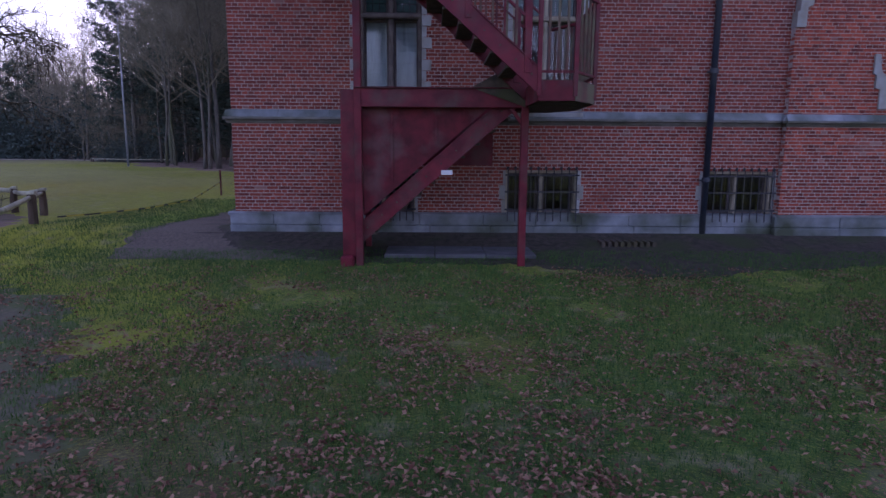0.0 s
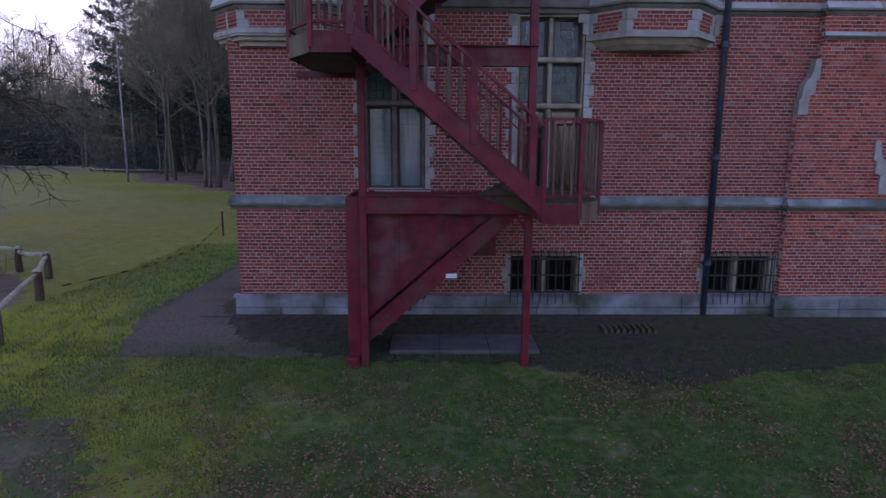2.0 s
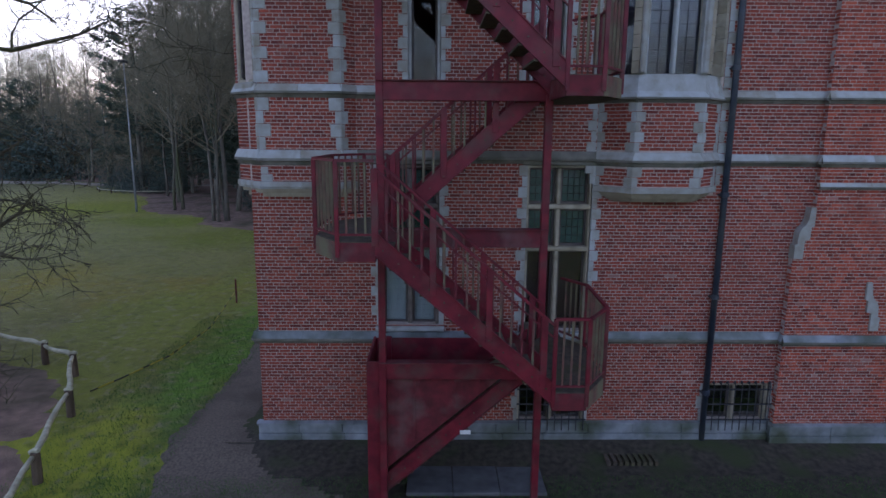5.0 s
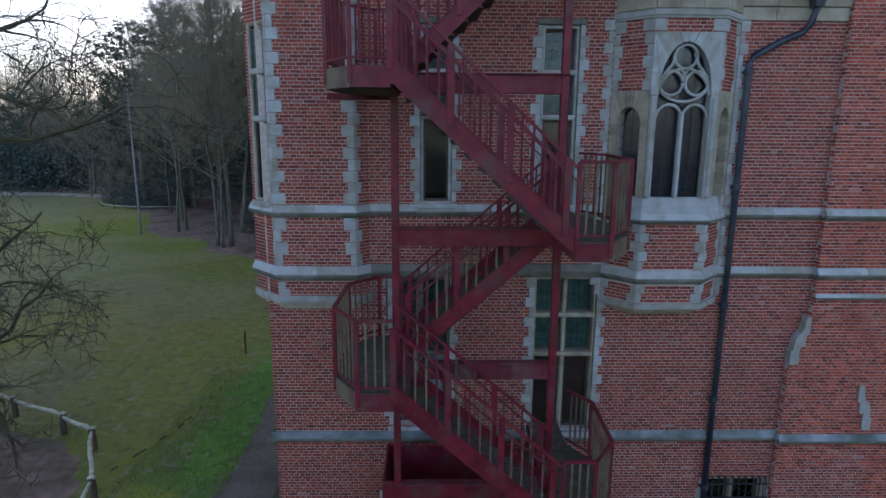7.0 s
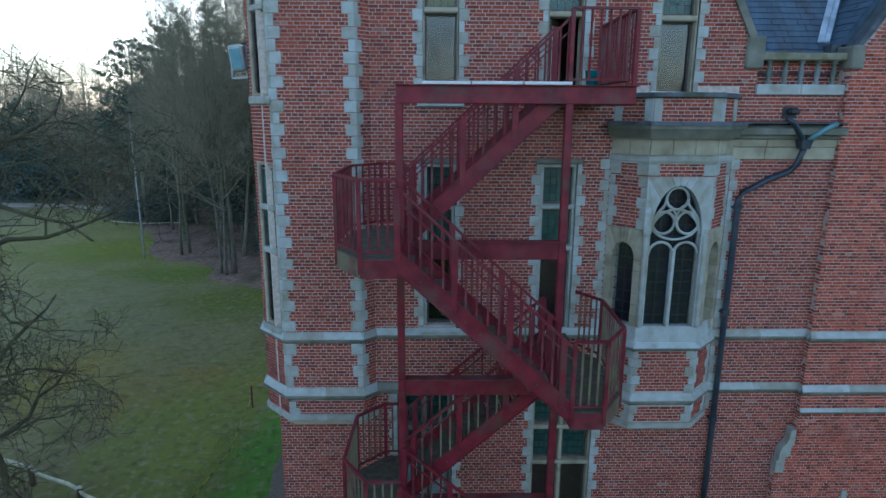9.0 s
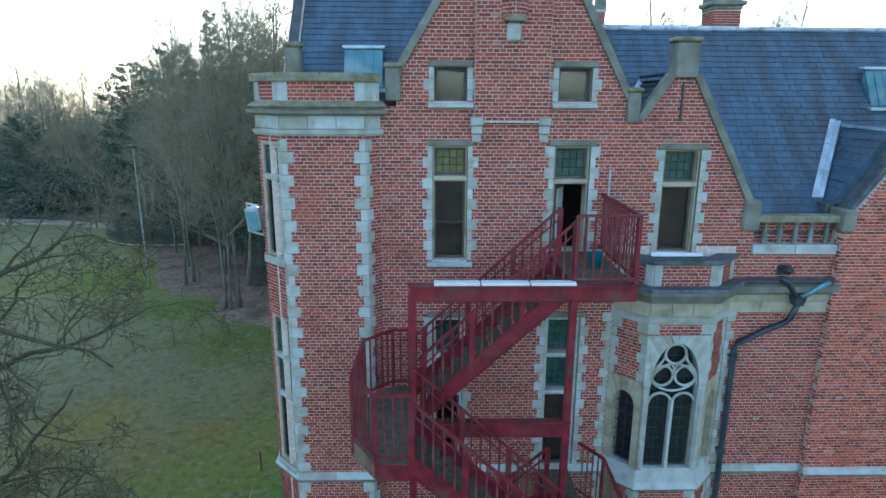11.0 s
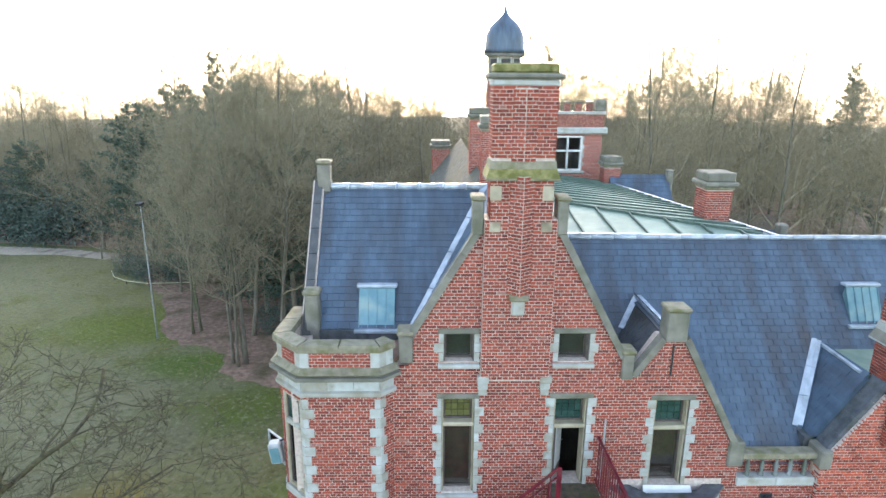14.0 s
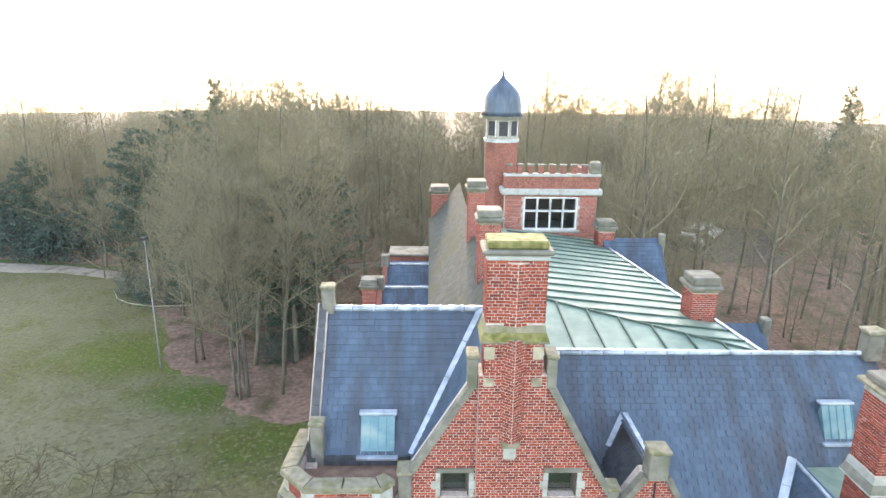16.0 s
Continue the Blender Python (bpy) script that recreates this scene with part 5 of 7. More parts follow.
front = OP[1]
stone_with_arch(front, 6.5, 9.24, 0.13, front.len - 0.13, 8.22, oriel, 0.22, r_up=0.86, mat=STONE)
for k in (0, 2):
    pl = OP[k]
    stone_with_arch(pl, 6.5, 8.3, 0.14, pl.len - 0.14, 7.75, oriel, 0.2, r_up=0.28)
    poly = [(0, 8.3), (pl.len, 8.3), (pl.len, 9.24), (0, 9.24)]
    part("bay_wall", wall_body(Geo(), pl, poly, [], 0.2), MORTAR, oriel)
    brickwork(pl, poly, [], 0.0, oriel)
    quoins(pl, 0, 1, 8.3, 9.24, oriel, 0.16, 0.1, 0.19)
    quoins(pl, pl.len, -1, 8.3, 9.24, oriel, 0.16, 0.1, 0.19, start=1)
    g = Geo()
    pl.block(g, 0.1, 6.5, pl.len - 0.1, 8.1, -0.15, -0.144, 0.001)
    pane = part("pane", g, GLASS, oriel)
    pane.visible_shadow = False
    # navy sheet close behind the pane, painting the dark interior
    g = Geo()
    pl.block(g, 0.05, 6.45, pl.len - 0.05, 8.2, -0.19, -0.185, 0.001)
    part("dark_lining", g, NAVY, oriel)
c = front.len / 2
hw = c - 0.13
g = Geo()
front.block(g, c - 0.034, 6.5, c + 0.034, 7.95, -0.13, 0.0, 0.018)
part("mullion", g, STONE, oriel)
for s in (-1, 1):
    tracery_ring(front, c + s * hw / 2, 7.86, hw / 2 - 0.012, 0.027, oriel, 0, math.pi)
    tracery_ring(front, c + s * 0.215, 8.42, 0.195, 0.027, oriel)
    tracery_ring(front, c, 8.22, hw - 0.01, 0.028, oriel, 0 if s > 0 else math.pi / 2, math.pi / 2 if s > 0 else math.pi)
    # ogee from the top ring down the outside of the lower ring, and the fork between them
    sweep = [(0.192, 8.84), (0.2, 8.76), (0.235, 8.70), (0.30, 8.63), (0.365, 8.54)]
    part("tracery", Geo().tube([front.at(c + s * u, z, -0.06) for u, z in sweep], 0.026, 6), STONE, oriel, smooth=True)
    fork = [(0.0, 8.44), (0.006, 8.56), (0.05, 8.64), (0.12, 8.72)]
    part("tracery", Geo().tube([front.at(c + s * u, z, -0.06) for u, z in fork], 0.024, 6), STONE, oriel, smooth=True)
tracery_ring(front, c, 8.85, 0.192, 0.027, oriel)
part("tracery", Geo().tube([front.at(c + 0.43 * math.cos(q), 8.44 + 0.32 * math.sin(q), -0.065) for q in (math.pi * (1 + i / 20) for i in range(21))], 0.024, 6), STONE, oriel, smooth=True)
g = Geo()
front.block(g, 0.1, 6.48, front.len - 0.1, 9.15, -0.15, -0.144, 0.001)
pane = part("pane", g, GLASS, oriel)
pane.visible_shadow = False
# same navy sheet for the dark interior behind the front pane
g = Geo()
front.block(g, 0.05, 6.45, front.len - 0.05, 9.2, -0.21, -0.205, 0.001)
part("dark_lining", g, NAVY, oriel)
for pl, top in ((OP[0], 8.0), (front, 9.1), (OP[2], 8.0)):
    n = 4 if pl is front else 2
    for i in range(1, n):
        g = Geo()
        u = 0.12 + (pl.len - 0.24) * i / n
        pl.block(g, u - 0.006, 6.5, u + 0.006, top, -0.142, -0.132, 0.001)
        part("lead_came", g, DARK_IRON, oriel)
    for i in range(int((top - 6.6) / 0.21)):
        g = Geo()
        pl.block(g, 0.11, 6.68 + i * 0.21, pl.len - 0.11, 6.694 + i * 0.21, -0.142, -0.132, 0.001)
        part("lead_came", g, DARK_IRON, oriel)
for u in (0.05, front.len - 0.05):
    g = Geo()
    front.block(g, u - 0.05, 6.5, u + 0.05, 8.2, -0.05, 0.05, 0.025)
    part("colonnette", g, STONE, oriel)
for pl in OP:
    poly = [(0, 9.24), (pl.len, 9.24), (pl.len, 9.46), (0, 9.46)]
    part("bay_wall", wall_body(Geo(), pl, poly, [], 0.2), MORTAR, oriel)
    brickwork(pl, poly, [], 0.0, oriel)
    quoins(pl, 0, 1, 9.25, 9.45, oriel, 0.2, 0.2, 0.2)
    quoins(pl, pl.len, -1, 9.25, 9.45, oriel, 0.2, 0.2, 0.2)
band(ORI, 9.45, 9.6, 0.05, oriel, "cornice", STONE, slope=0.2)
for pl in OP:
    n = 3 if pl is OP[1] else 2
    for i in range(n):
        g = Geo()
        pl.block(g, pl.len * i / n + 0.003, 9.6, pl.len * (i + 1) / n - 0.003, 9.885, -0.2, 0.03, 0.008)
        part("frieze_block", g, SANDSTONE, oriel)
ori_prism("cornice", 9.88, 10.04, 0.12, STONE_WEATHERED, 0.2)
ori_prism("gutter_ledge", 10.04, 10.10, 0.22, STONE_WEATHERED, 0.22)
ori_prism("gutter", 10.10, 10.16, 0.24, LEAD, 0.22)
for pl in OP:
    poly = [(0, 10.14), (pl.len, 10.14), (pl.len, 10.56), (0, 10.56)]
    part("parapet_wall", wall_body(Geo(), pl, poly, [], 0.22), MORTAR, oriel)
    brickwork(pl, poly, [], 10.16, oriel)
    for u in ((0, 0.15), (pl.len - 0.15, pl.len)):
        g = Geo()
        pl.block(g, u[0], 10.16, u[1], 10.55, -0.05, 0.02, 0.01)
        part("parapet_stone", g, STONE, oriel)
    g = Geo()
    rise = 0.006 if pl is OP[1] else 0.0
    pl.block(g, -0.03, 10.552 + rise, pl.len + 0.03, 10.635 + rise, -0.25, 0.07, 0.012)
    part("parapet_coping", g, LEAD, oriel)
part("lead_roof", Geo().prism(ring_out(ORI, -0.1) + [(3.3, 0.1), (1.45, 0.1)], 10.3, 10.5), LEAD, oriel)
quoins(FRONT, 1.28, -1, 4.62, 9.5, oriel, 0.16, 0.09, 0.19)
quoins(FRONT, 3.47, 1, 4.62, 9.5, oriel, 0.16, 0.09, 0.19)

board = thing("white_board", "white sheet of board leaning on the sill over the oriel", "board", (1.85, -0.24, 10.5))
part("sheet", Geo().face_set([(0, 0, 0), (0.98, 0, 0), (0.98, 0.185, 0.15), (0.04, 0.185, 0.17), (0, 0.012, -0.01), (0.98, 0.012, -0.01), (0.98, 0.2, 0.142), (0.04, 0.2, 0.162)],
                             [(0, 1, 2, 3), (7, 6, 5, 4), (0, 4, 5, 1), (1, 5, 6, 2), (2, 6, 7, 3), (3, 7, 4, 0)]), WHITE_STRIP, board)


# ---- roofs ----
def slate_roof(name, o, u, v, poly, label, wide=0.24, show=0.15, picked=0, mat=None):
    """Courses of slates on a slope: o a corner, u along the eave, v up the slope, poly in metres of (u, v)."""
    o, u, v = Vector(o), Vector(u).normalized(), Vector(v).normalized()
    n = u.cross(v).normalized()
    if n.z < 0:
        n = -n
    g = Geo()
    k = len(poly)
    pts = [o + u * a + v * b for a, b in poly]
    g.face_set([p - n * 0.02 for p in pts] + [p - n * 0.12 for p in pts], [tuple(range(k)), tuple(range(k, 2 * k))[::-1]] + [(j, k + j, k + (j + 1) % k, (j + 1) % k) for j in range(k)])
    roof = structure(name, g, mat or SLATE, label, "roof")
    s, top, low, count = Geo(), max(b for _, b in poly), min(b for _, b in poly), 0
    for r in range(int((top - low) / show) + 1):
        b0 = low + r * show
        for x0, x1 in spans(poly, min(b0 + show * 0.5, top - 1e-3)):
            i = math.floor(x0 / wide - 0.5 * (r % 2))
            while (i + 0.5 * (r % 2)) * wide < x1:
                a0, a1 = max(x0, (i + 0.5 * (r % 2)) * wide) + 0.003, min(x1, (i + 1 + 0.5 * (r % 2)) * wide) - 0.003
                i += 1
                if a1 - a0 < 0.02:
                    continue
                j = rnd(-0.006, 0.006)
                t = 0.012 + rnd(0, 0.006)
                p = [o + u * a0 + v * (b0 + j) + n * t, o + u * a1 + v * (b0 + j) + n * t, o + u * a1 + v * (b0 + show * 1.1) + n * 0.002, o + u * a0 + v * (b0 + show * 1.1) + n * 0.002,
                     o + u * a0 + v * (b0 + j) - n * 0.02, o + u * a1 + v * (b0 + j) - n * 0.02]
                piece = [(0, 1, 2, 3), (4, 5, 1, 0), (0, 3, 4), (1, 5, 2)]
                if count < picked:
                    count += 1
                    part("slate", Geo().face_set(p, piece), mat or SLATE, roof, tidy=False)
                else:
                    s.face_set(p, piece)
    rest = part("slates", s, mat or SLATE, roof, tidy=False)
    rest["kind"] = "stuff"
    return roof


def strip(p, q, parent, w=0.12, name="zinc_flashing", mat=None, h=0.05, n=3):
    p, q = Vector(p), Vector(q)
    for i in range(n):
        a, b = p.lerp(q, i / n), p.lerp(q, (i + 1) / n - 0.004)
        part(name, Geo().bar(a, b, w, h), mat or ZINC, parent)


LT = Vector((0, 2.08, 2.5))          # slope of the left roof, from its eave to its ridge
left_len = LT.length
roof_l = slate_roof("roof_left", (-4.62, 1.07, 13.5), (1, 0, 0), LT, [(0, 0), (1.97, 0), (3.58, left_len), (0, left_len)],
                    "steep blue-grey slate roof slope behind the turret", picked=150)
slate_roof("roof_left_back", (-4.62, 5.25, 13.5), (1, 0, 0), (0, -2.08, 2.5), [(0, 0), (4.4, 0), (4.4, left_len), (0, left_len)], "back slope of the slate roof")
A, B = Vector((-2.65, 1.07, 13.5)), Vector((-1.04, 3.15, 16.0))
# side of the gable's own roof, left
slate_roof("roof_gable_left", (-2.65, 0.3, 13.5), (0, 1, 0), (1.61, 0, 2.5), [(0, 0), (0.77, 0), (2.85, 2.973), (2.95, 3.6), (0, 3.6)], "narrow slate slope behind the gable")
slate_roof("roof_gable_right", (1.635, 0.16, 12.82), (0, 1, 0), (-1.61, 0, 2.5), [(0, 0), (1.49, 0), (3.04, 4.0), (0, 4.0)], "narrow slate slope behind the gable")
strip(A + Vector((0.02, -0.04, 0.05)), B + Vector((0, -0.03, 0.06)), roof_l, 0.17, n=4)
for i in range(7):
    part("ridge_tile", Geo().tube([(-4.6 + i * 0.52, 3.15, 16.02), (-4.1 + i * 0.52, 3.15, 16.02)], 0.075, 8), ZINC, roof_l, smooth=True)
    part("ridge_tile", Geo().tube([(-4.12 + i * 0.52, 3.15, 16.02), (-4.07 + i * 0.52, 3.15, 16.02)], 0.09, 8), ZINC, roof_l, smooth=True)

gable_w = structure("wall_west", Geo().face_set([(x, y, z) for x in (-4.86, -4.62) for y, z in ((0.01, -0.7), (6.2, -0.7), (6.2, 13.3), (3.15, 16.15), (0.9, 13.3), (0.01, 13.2))],
                    [(0, 1, 2, 3, 4, 5), (11, 10, 9, 8, 7, 6)] + [(i, 6 + i, 6 + (i + 1) % 6, (i + 1) % 6) for i in range(6)]), MORTAR, "red brick side wall of the house", "wall")
WEST = Plane((-4.87, 6.2), (-4.87, 0.0))
brickwork(WEST, [(0, 0), (6.2, 0), (6.2, 4.5), (5.2, 13.3), (3.05, 16.1), (0, 13.3)], [], 0.0, gable_w)
for a, b in (((-4.74, 0.95, 13.42), (-4.74, 3.15, 16.15)), ((-4.74, 6.2, 13.35), (-4.74, 3.15, 16.15))):
    strip(a, b, gable_w, 0.17, "coping_slate", SLATE_MOSSY, 0.05, 6)
part("ridge_finial", Geo().cbox(-4.76, 3.02, 15.9, -4.48, 3.32, 16.52, 0.03), STONE_WEATHERED, gable_w)
part("finial_cap", Geo().cbox(-4.79, 2.99, 16.52, -4.45, 3.35, 16.61, 0.03), LICHEN, gable_w)

# roof hatch on the left slope
def hatch(o, w, h, lift, label, side=None):
    """A sheet-metal dormer hatch on a slope, with a rib-edged lid and a flashing apron."""
    t = thing("roof_hatch", label, "roof hatch", o)
    lid = part("lid", Geo().face_set([(0, -lift, 0), (w, -lift, 0), (w, 0.38, h), (0, 0.38, h), (0, 0.5, 0), (w, 0.5, 0)], [(0, 1, 2, 3), (0, 3, 4), (1, 5, 2), (3, 2, 5, 4), (0, 4, 5, 1)]), PATINA, t)
    for i in range(5):
        x = 0.01 + (w - 0.02) * i / 4
        part("rib", Geo().bar((x, -lift - 0.01, 0.02), (x, 0.37, h - 0.01), 0.016, 0.012), PATINA, lid)
    part("cap", Geo().cbox(-0.05, 0.32, h - 0.02, w + 0.05, 0.5, h + 0.05, 0.02), ZINC, t)
    part("apron", Geo().cbox(-0.08, -lift - 0.12, -0.06, w + 0.08, 0.1, 0.01, 0.01), ZINC, t)
    return t


hatch((-3.72, 1.08, 13.5), 0.72, 0.76, 0.0, "blue-green sheet-metal roof hatch on the slate slope")
hatch((6.93, 1.97, 13.2), 0.72, 0.78, 0.0, "blue-green sheet-metal roof hatch on the slate slope")

RT = Vector((0, 2.7, 3.35))
rl = RT.length
roof_r = slate_roof("roof_right", (-0.4, 0.55, 11.45), (1, 0, 0), RT, [(1.9, 0), (3.9, 0), (3.9, -0.62), (5.68, -0.62), (5.68, 0), (9.1, 0), (9.1, rl), (0, rl), (0, 2.6)],
                    "steep blue-grey slate roof with lichen streaks", picked=150)
structure("gutter_floor", Geo().box(3.5, 0.24, 10.2, 5.35, 0.9, 10.62), LEAD, "lead gutter behind the balustrade", "gutter")
for i in range(16):
    part("ridge_tile", Geo().tube([(0.4 + i * 0.52, 3.25, 14.84), (0.9 + i * 0.52, 3.25, 14.84)], 0.06, 8), ZINC, roof_r, smooth=True)
part("ridge_finial", Geo().cbox(8.32, 3.05, 14.7, 8.72, 3.4, 15.4, 0.03), STONE_WEATHERED, roof_r)
part("finial_cap", Geo().cbox(8.28, 3.0, 15.4, 8.76, 3.45, 15.5, 0.03), LICHEN, roof_r)
# small roof behind the small gable
d1 = slate_roof("roof_small_gable", (1.6, 0.25, 12.78), (0, 1, 0), (0.69, 0, 0.91), [(0, 0), (1.37, 0), (2.1, 1.142), (0, 1.142)], "small mossy slate roof behind the small gable", mat=SLATE_MOSSY)
slate_roof("roof_small_gable_right", (3.3, 0.25, 12.0), (0, 1, 0), (-1.01, 0, 1.69), [(0, 0), (0.75, 0), (2.1, 1.968), (0, 1.968)], "small slate roof behind the small gable")
strip((2.27, 0.3, 13.73), (2.30, 2.36, 13.73), d1, 0.15, n=4)
strip((2.28, 2.33, 13.74), (1.85, 1.89, 13.15), d1, 0.13, n=2)
# roof of the gable by the broad chimney
d2 = slate_roof("roof_far_gable", (5.32, 0.3, 11.5), (0, 1, 0), (0.85, 0, 1.3), [(0, 0), (0.3, 0), (1.4, 1.553), (0, 1.553)], "slate side of a cross gable roof")
strip((5.26, 0.6, 11.56), (6.12, 1.72, 12.94), d2, 0.1, n=3)
strip((5.155, 0.6, 11.56), (6.03, 1.745, 12.975), d2, 0.1, n=3)
strip((6.17, 0.45, 12.83), (6.17, 1.7, 12.86), d2, 0.07, n=2)
part("flat_top", Geo().prism([(6.17, 0.4), (8.6, 0.4), (8.6, 1.95), (6.17, 1.85)], 12.66, 12.78), COPPER, d2)

structure("gutter_end", Geo().box(5.18, 0.3, 10.9, 5.52, 0.75, 11.5), LEAD, "lead-covered foot of the valley gutter", "gutter")
# added filler box that stops sunlight leaking under the left slope
structure("gutter_left", Geo().box(-4.6, 1.0, 13.0, -2.68, 1.14, 13.5), LEAD, "lead-coloured filler added at the foot of the slate slope", "gutter")

# ---- standing-seam metal roof of the wing ----
mr = Geo()
FA = [(-0.6, 3.3, 14.86), (5.9, 3.3, 14.8), (0.9, 6.1, 15.15), (-0.6, 6.1, 15.15)]
FB = [(5.9, 3.3, 14.8), (5.35, 16.75, 14.05), (1.2, 16.75, 14.55), (0.9, 6.1, 15.15)]
mr.face_set(FA, [(0, 1, 2, 3)]).face_set(FB, [(0, 1, 2, 3)])
mr.face_set([(-0.6, 3.3, 14.86), (-0.6, 6.1, 15.15), (0.9, 6.1, 15.15), (1.2, 16.75, 14.55), (-0.6, 16.75, 14.55)], [(0, 1, 2), (2, 3, 4, 0)])
metal = structure("roof_metal", mr, COPPER, "pale green standing-seam metal roof of the rear wing", "roof", tidy=False)


def seam(p, q):
    part("seam", Geo().bar(Vector(p) + Vector((0, 0, 0.025)), Vector(q) + Vector((0, 0, 0.025)), 0.035, 0.07), SEAM, metal)


for i in range(8):
    x = -0.2 + i * 0.76
    if x < 0.9:
        seam((x, 3.3, 14.85), (x, 6.1, 15.15))
    else:
        f = (5.9 - x) / 5.0
        seam((x, 3.3, 14.83), (x, 3.3 + 2.8 * f, 14.8 + 0.35 * f))
seam((5.9, 3.3, 14.8), (0.9, 6.1, 15.15))
for i in range(1, 18):
    f = i / 18
    r = Vector(FB[0]).lerp(Vector(FB[1]), f)
    g0 = Vector(FB[3]).lerp(Vector(FB[2]), max(0.0, (r.y - 6.1) / 10.65))
    if r.y < 6.1:
        h = (r.y - 3.3) / 2.8
        g0 = Vector((5.9 - 5.0 * h, r.y, 14.8 + 0.35 * h))
    seam(g0, r)
strip((5.95, 3.3, 14.8), (5.4, 16.75, 14.05), metal, 0.1, "edge_roll", ZINC, 0.1, 8)
strip((0.5, 3.28, 14.9), (5.9, 3.28, 14.84), metal, 0.1, "edge_roll", ZINC, 0.08, 8)
structure("wall_wing", Geo().box(-0.55, 4.0, -0.7, 5.3, 24.0, 14.0), MORTAR, "plain body of the rear wing", "wall")
slate_roof("roof_wing_left", (-2.3, 5.3, 13.0), (0, 1, 0), (1.75, 0, 2.1), [(0, 0), (20, 0), (20, 2.73), (0, 2.73)], "long slate slope of the rear wing", wide=0.3, show=0.2, mat=SLATE_OLD)
structure("wall_wing_west", Geo().box(-2.3, 5.3, -0.7, -0.6, 25.3, 13.0), MORTAR, "plain side of the rear wing", "wall")
for k, (y, zt) in enumerate(((14.3, 12.5), (17.6, 12.5))):
    slate_roof("roof_cross_gable", (-4.3, y - 2.2, zt - 2.1), (1, 0, 0), (0, 2.2, 2.1), [(0, 0), (2.4, 0), (2.4, 3.04), (0, 3.04)], "slate slope of a cross gable on the rear wing", wide=0.3, show=0.2)
    g = structure("wall_cross_gable", Geo().face_set([(x, yy, z) for x in (-4.5, -4.28) for yy, z in ((y - 2.4, -0.7), (y + 2.4, -0.7), (y + 2.4, zt - 2), (y, zt + 0.15), (y - 2.4, zt - 2))],
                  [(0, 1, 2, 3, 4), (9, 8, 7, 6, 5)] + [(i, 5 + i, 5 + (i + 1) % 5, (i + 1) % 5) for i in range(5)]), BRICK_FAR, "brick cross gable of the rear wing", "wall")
    structure("wall_cross_body", Geo().box(-4.28, y - 2.1, -0.7, -2.3, y + 2.1, zt - 2.15), MORTAR, "plain body below the cross gable", "wall")
    strip((-4.3, y, zt + 0.03), (-1.9, y, zt + 0.03), g, 0.12, "ridge_tile", ZINC, 0.08, 5)
    part("gable_finial", Geo().cbox(-4.6, y - 0.2, zt - 0.1, -4.2, y + 0.2, zt + 0.5, 0.04), STONE_WEATHERED, g)
tub = structure("wall_parapet_far", Geo().prism([(-4.3, 19.8), (-1.9, 19.8), (-1.9, 21.2), (-4.3, 21.2)], 9.0, 12.25), BRICK_FAR, "brick parapet of a far bay", "wall")
part("parapet_coping", Geo().cbox(-4.4, 19.7, 12.25, -1.85, 21.3, 12.37, 0.03), STONE_WEATHERED, tub)
for x, y, zt in ((6.1, 10.6, 13.3), (6.1, 15.0, 14.46), (6.1, 6.5, 14.1)):
    slate_roof("roof_east_gable", (5.3, y - 1.6, zt - 1.9), (1, 0, 0), (0, 1.6, 1.9), [(0, 0), (2.5, 0), (2.5, 2.48), (0, 2.48)], "slate slope of a small gable beyond the metal roof", wide=0.3, show=0.2)
    g = structure("wall_east_gable", Geo().box(5.2, y - 1.5, -0.7, 7.8, y + 1.5, zt - 1.95), MORTAR, "plain body below the small gable", "wall")
    part("gable_finial", Geo().cbox(7.68, y - 0.15, zt - 1.95, 7.95, y + 0.15, zt + 0.32, 0.04), STONE_WEATHERED, g)

CAP2 = ((0, 0.1, 0.03, LICHEN), (0.1, 0.12, 0.1, STONE_WEATHERED), (0.22, 0.24, 0.03, STONE_WEATHERED))
brick_stack("chimney", (5.05, 5.5, 5.75, 6.2), 14.3, 15.55, "short red brick chimney on the green metal roof", caps=CAP2, group="chimneys on the rear wing")
brick_stack("chimney", (5.05, 15.0, 5.75, 15.7), 13.9, 14.85, "short red brick chimney on the green metal roof", caps=CAP2, group="chimneys on the rear wing")
brick_stack("chimney", (-0.75, 8.0, -0.05, 8.7), 14.2, 16.85, "slender red brick chimney behind the gable", caps=CAP2, group="chimneys on the rear wing")
brick_stack("chimney", (-0.78, 13.0, -0.1, 13.7), 14.0, 16.9, "slender red brick chimney behind the gable", caps=CAP2, group="chimneys on the rear wing")
brick_stack("chimney", (-2.2, 24.5, -1.2, 25.5), 12.0, 14.6, "far brick chimney of the rear wing", caps=CAP2, group="chimneys on the rear wing")

brick_stack("chimney", (-5.15, 13.97, -4.52, 14.55), -0.7, 12.5, "narrow brick chimney on the end of a cross gable", caps=CAP2, group="chimneys on the rear wing")

# ---- tower at the back ----
TF = Plane((1.15, 16.8), (5.35, 16.8))
tower = structure("wall_tower", wall_body(Geo(), TF, [(0, 9.0), (4.2, 9.0), (4.2, 16.1), (0, 16.1)], [(0.9, 14.5, 3.3, 16.0)], 0.4), MORTAR, "square brick stair tower with a crenellated parapet", "tower")
brickwork(TF, [(0, 13.5), (4.2, 13.5), (4.2, 16.1), (0, 16.1)], [(0.9, 14.5, 3.3, 16.0)], 13.5, tower)
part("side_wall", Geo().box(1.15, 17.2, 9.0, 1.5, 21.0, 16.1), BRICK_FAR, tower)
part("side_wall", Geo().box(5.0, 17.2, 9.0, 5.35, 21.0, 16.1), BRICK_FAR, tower)
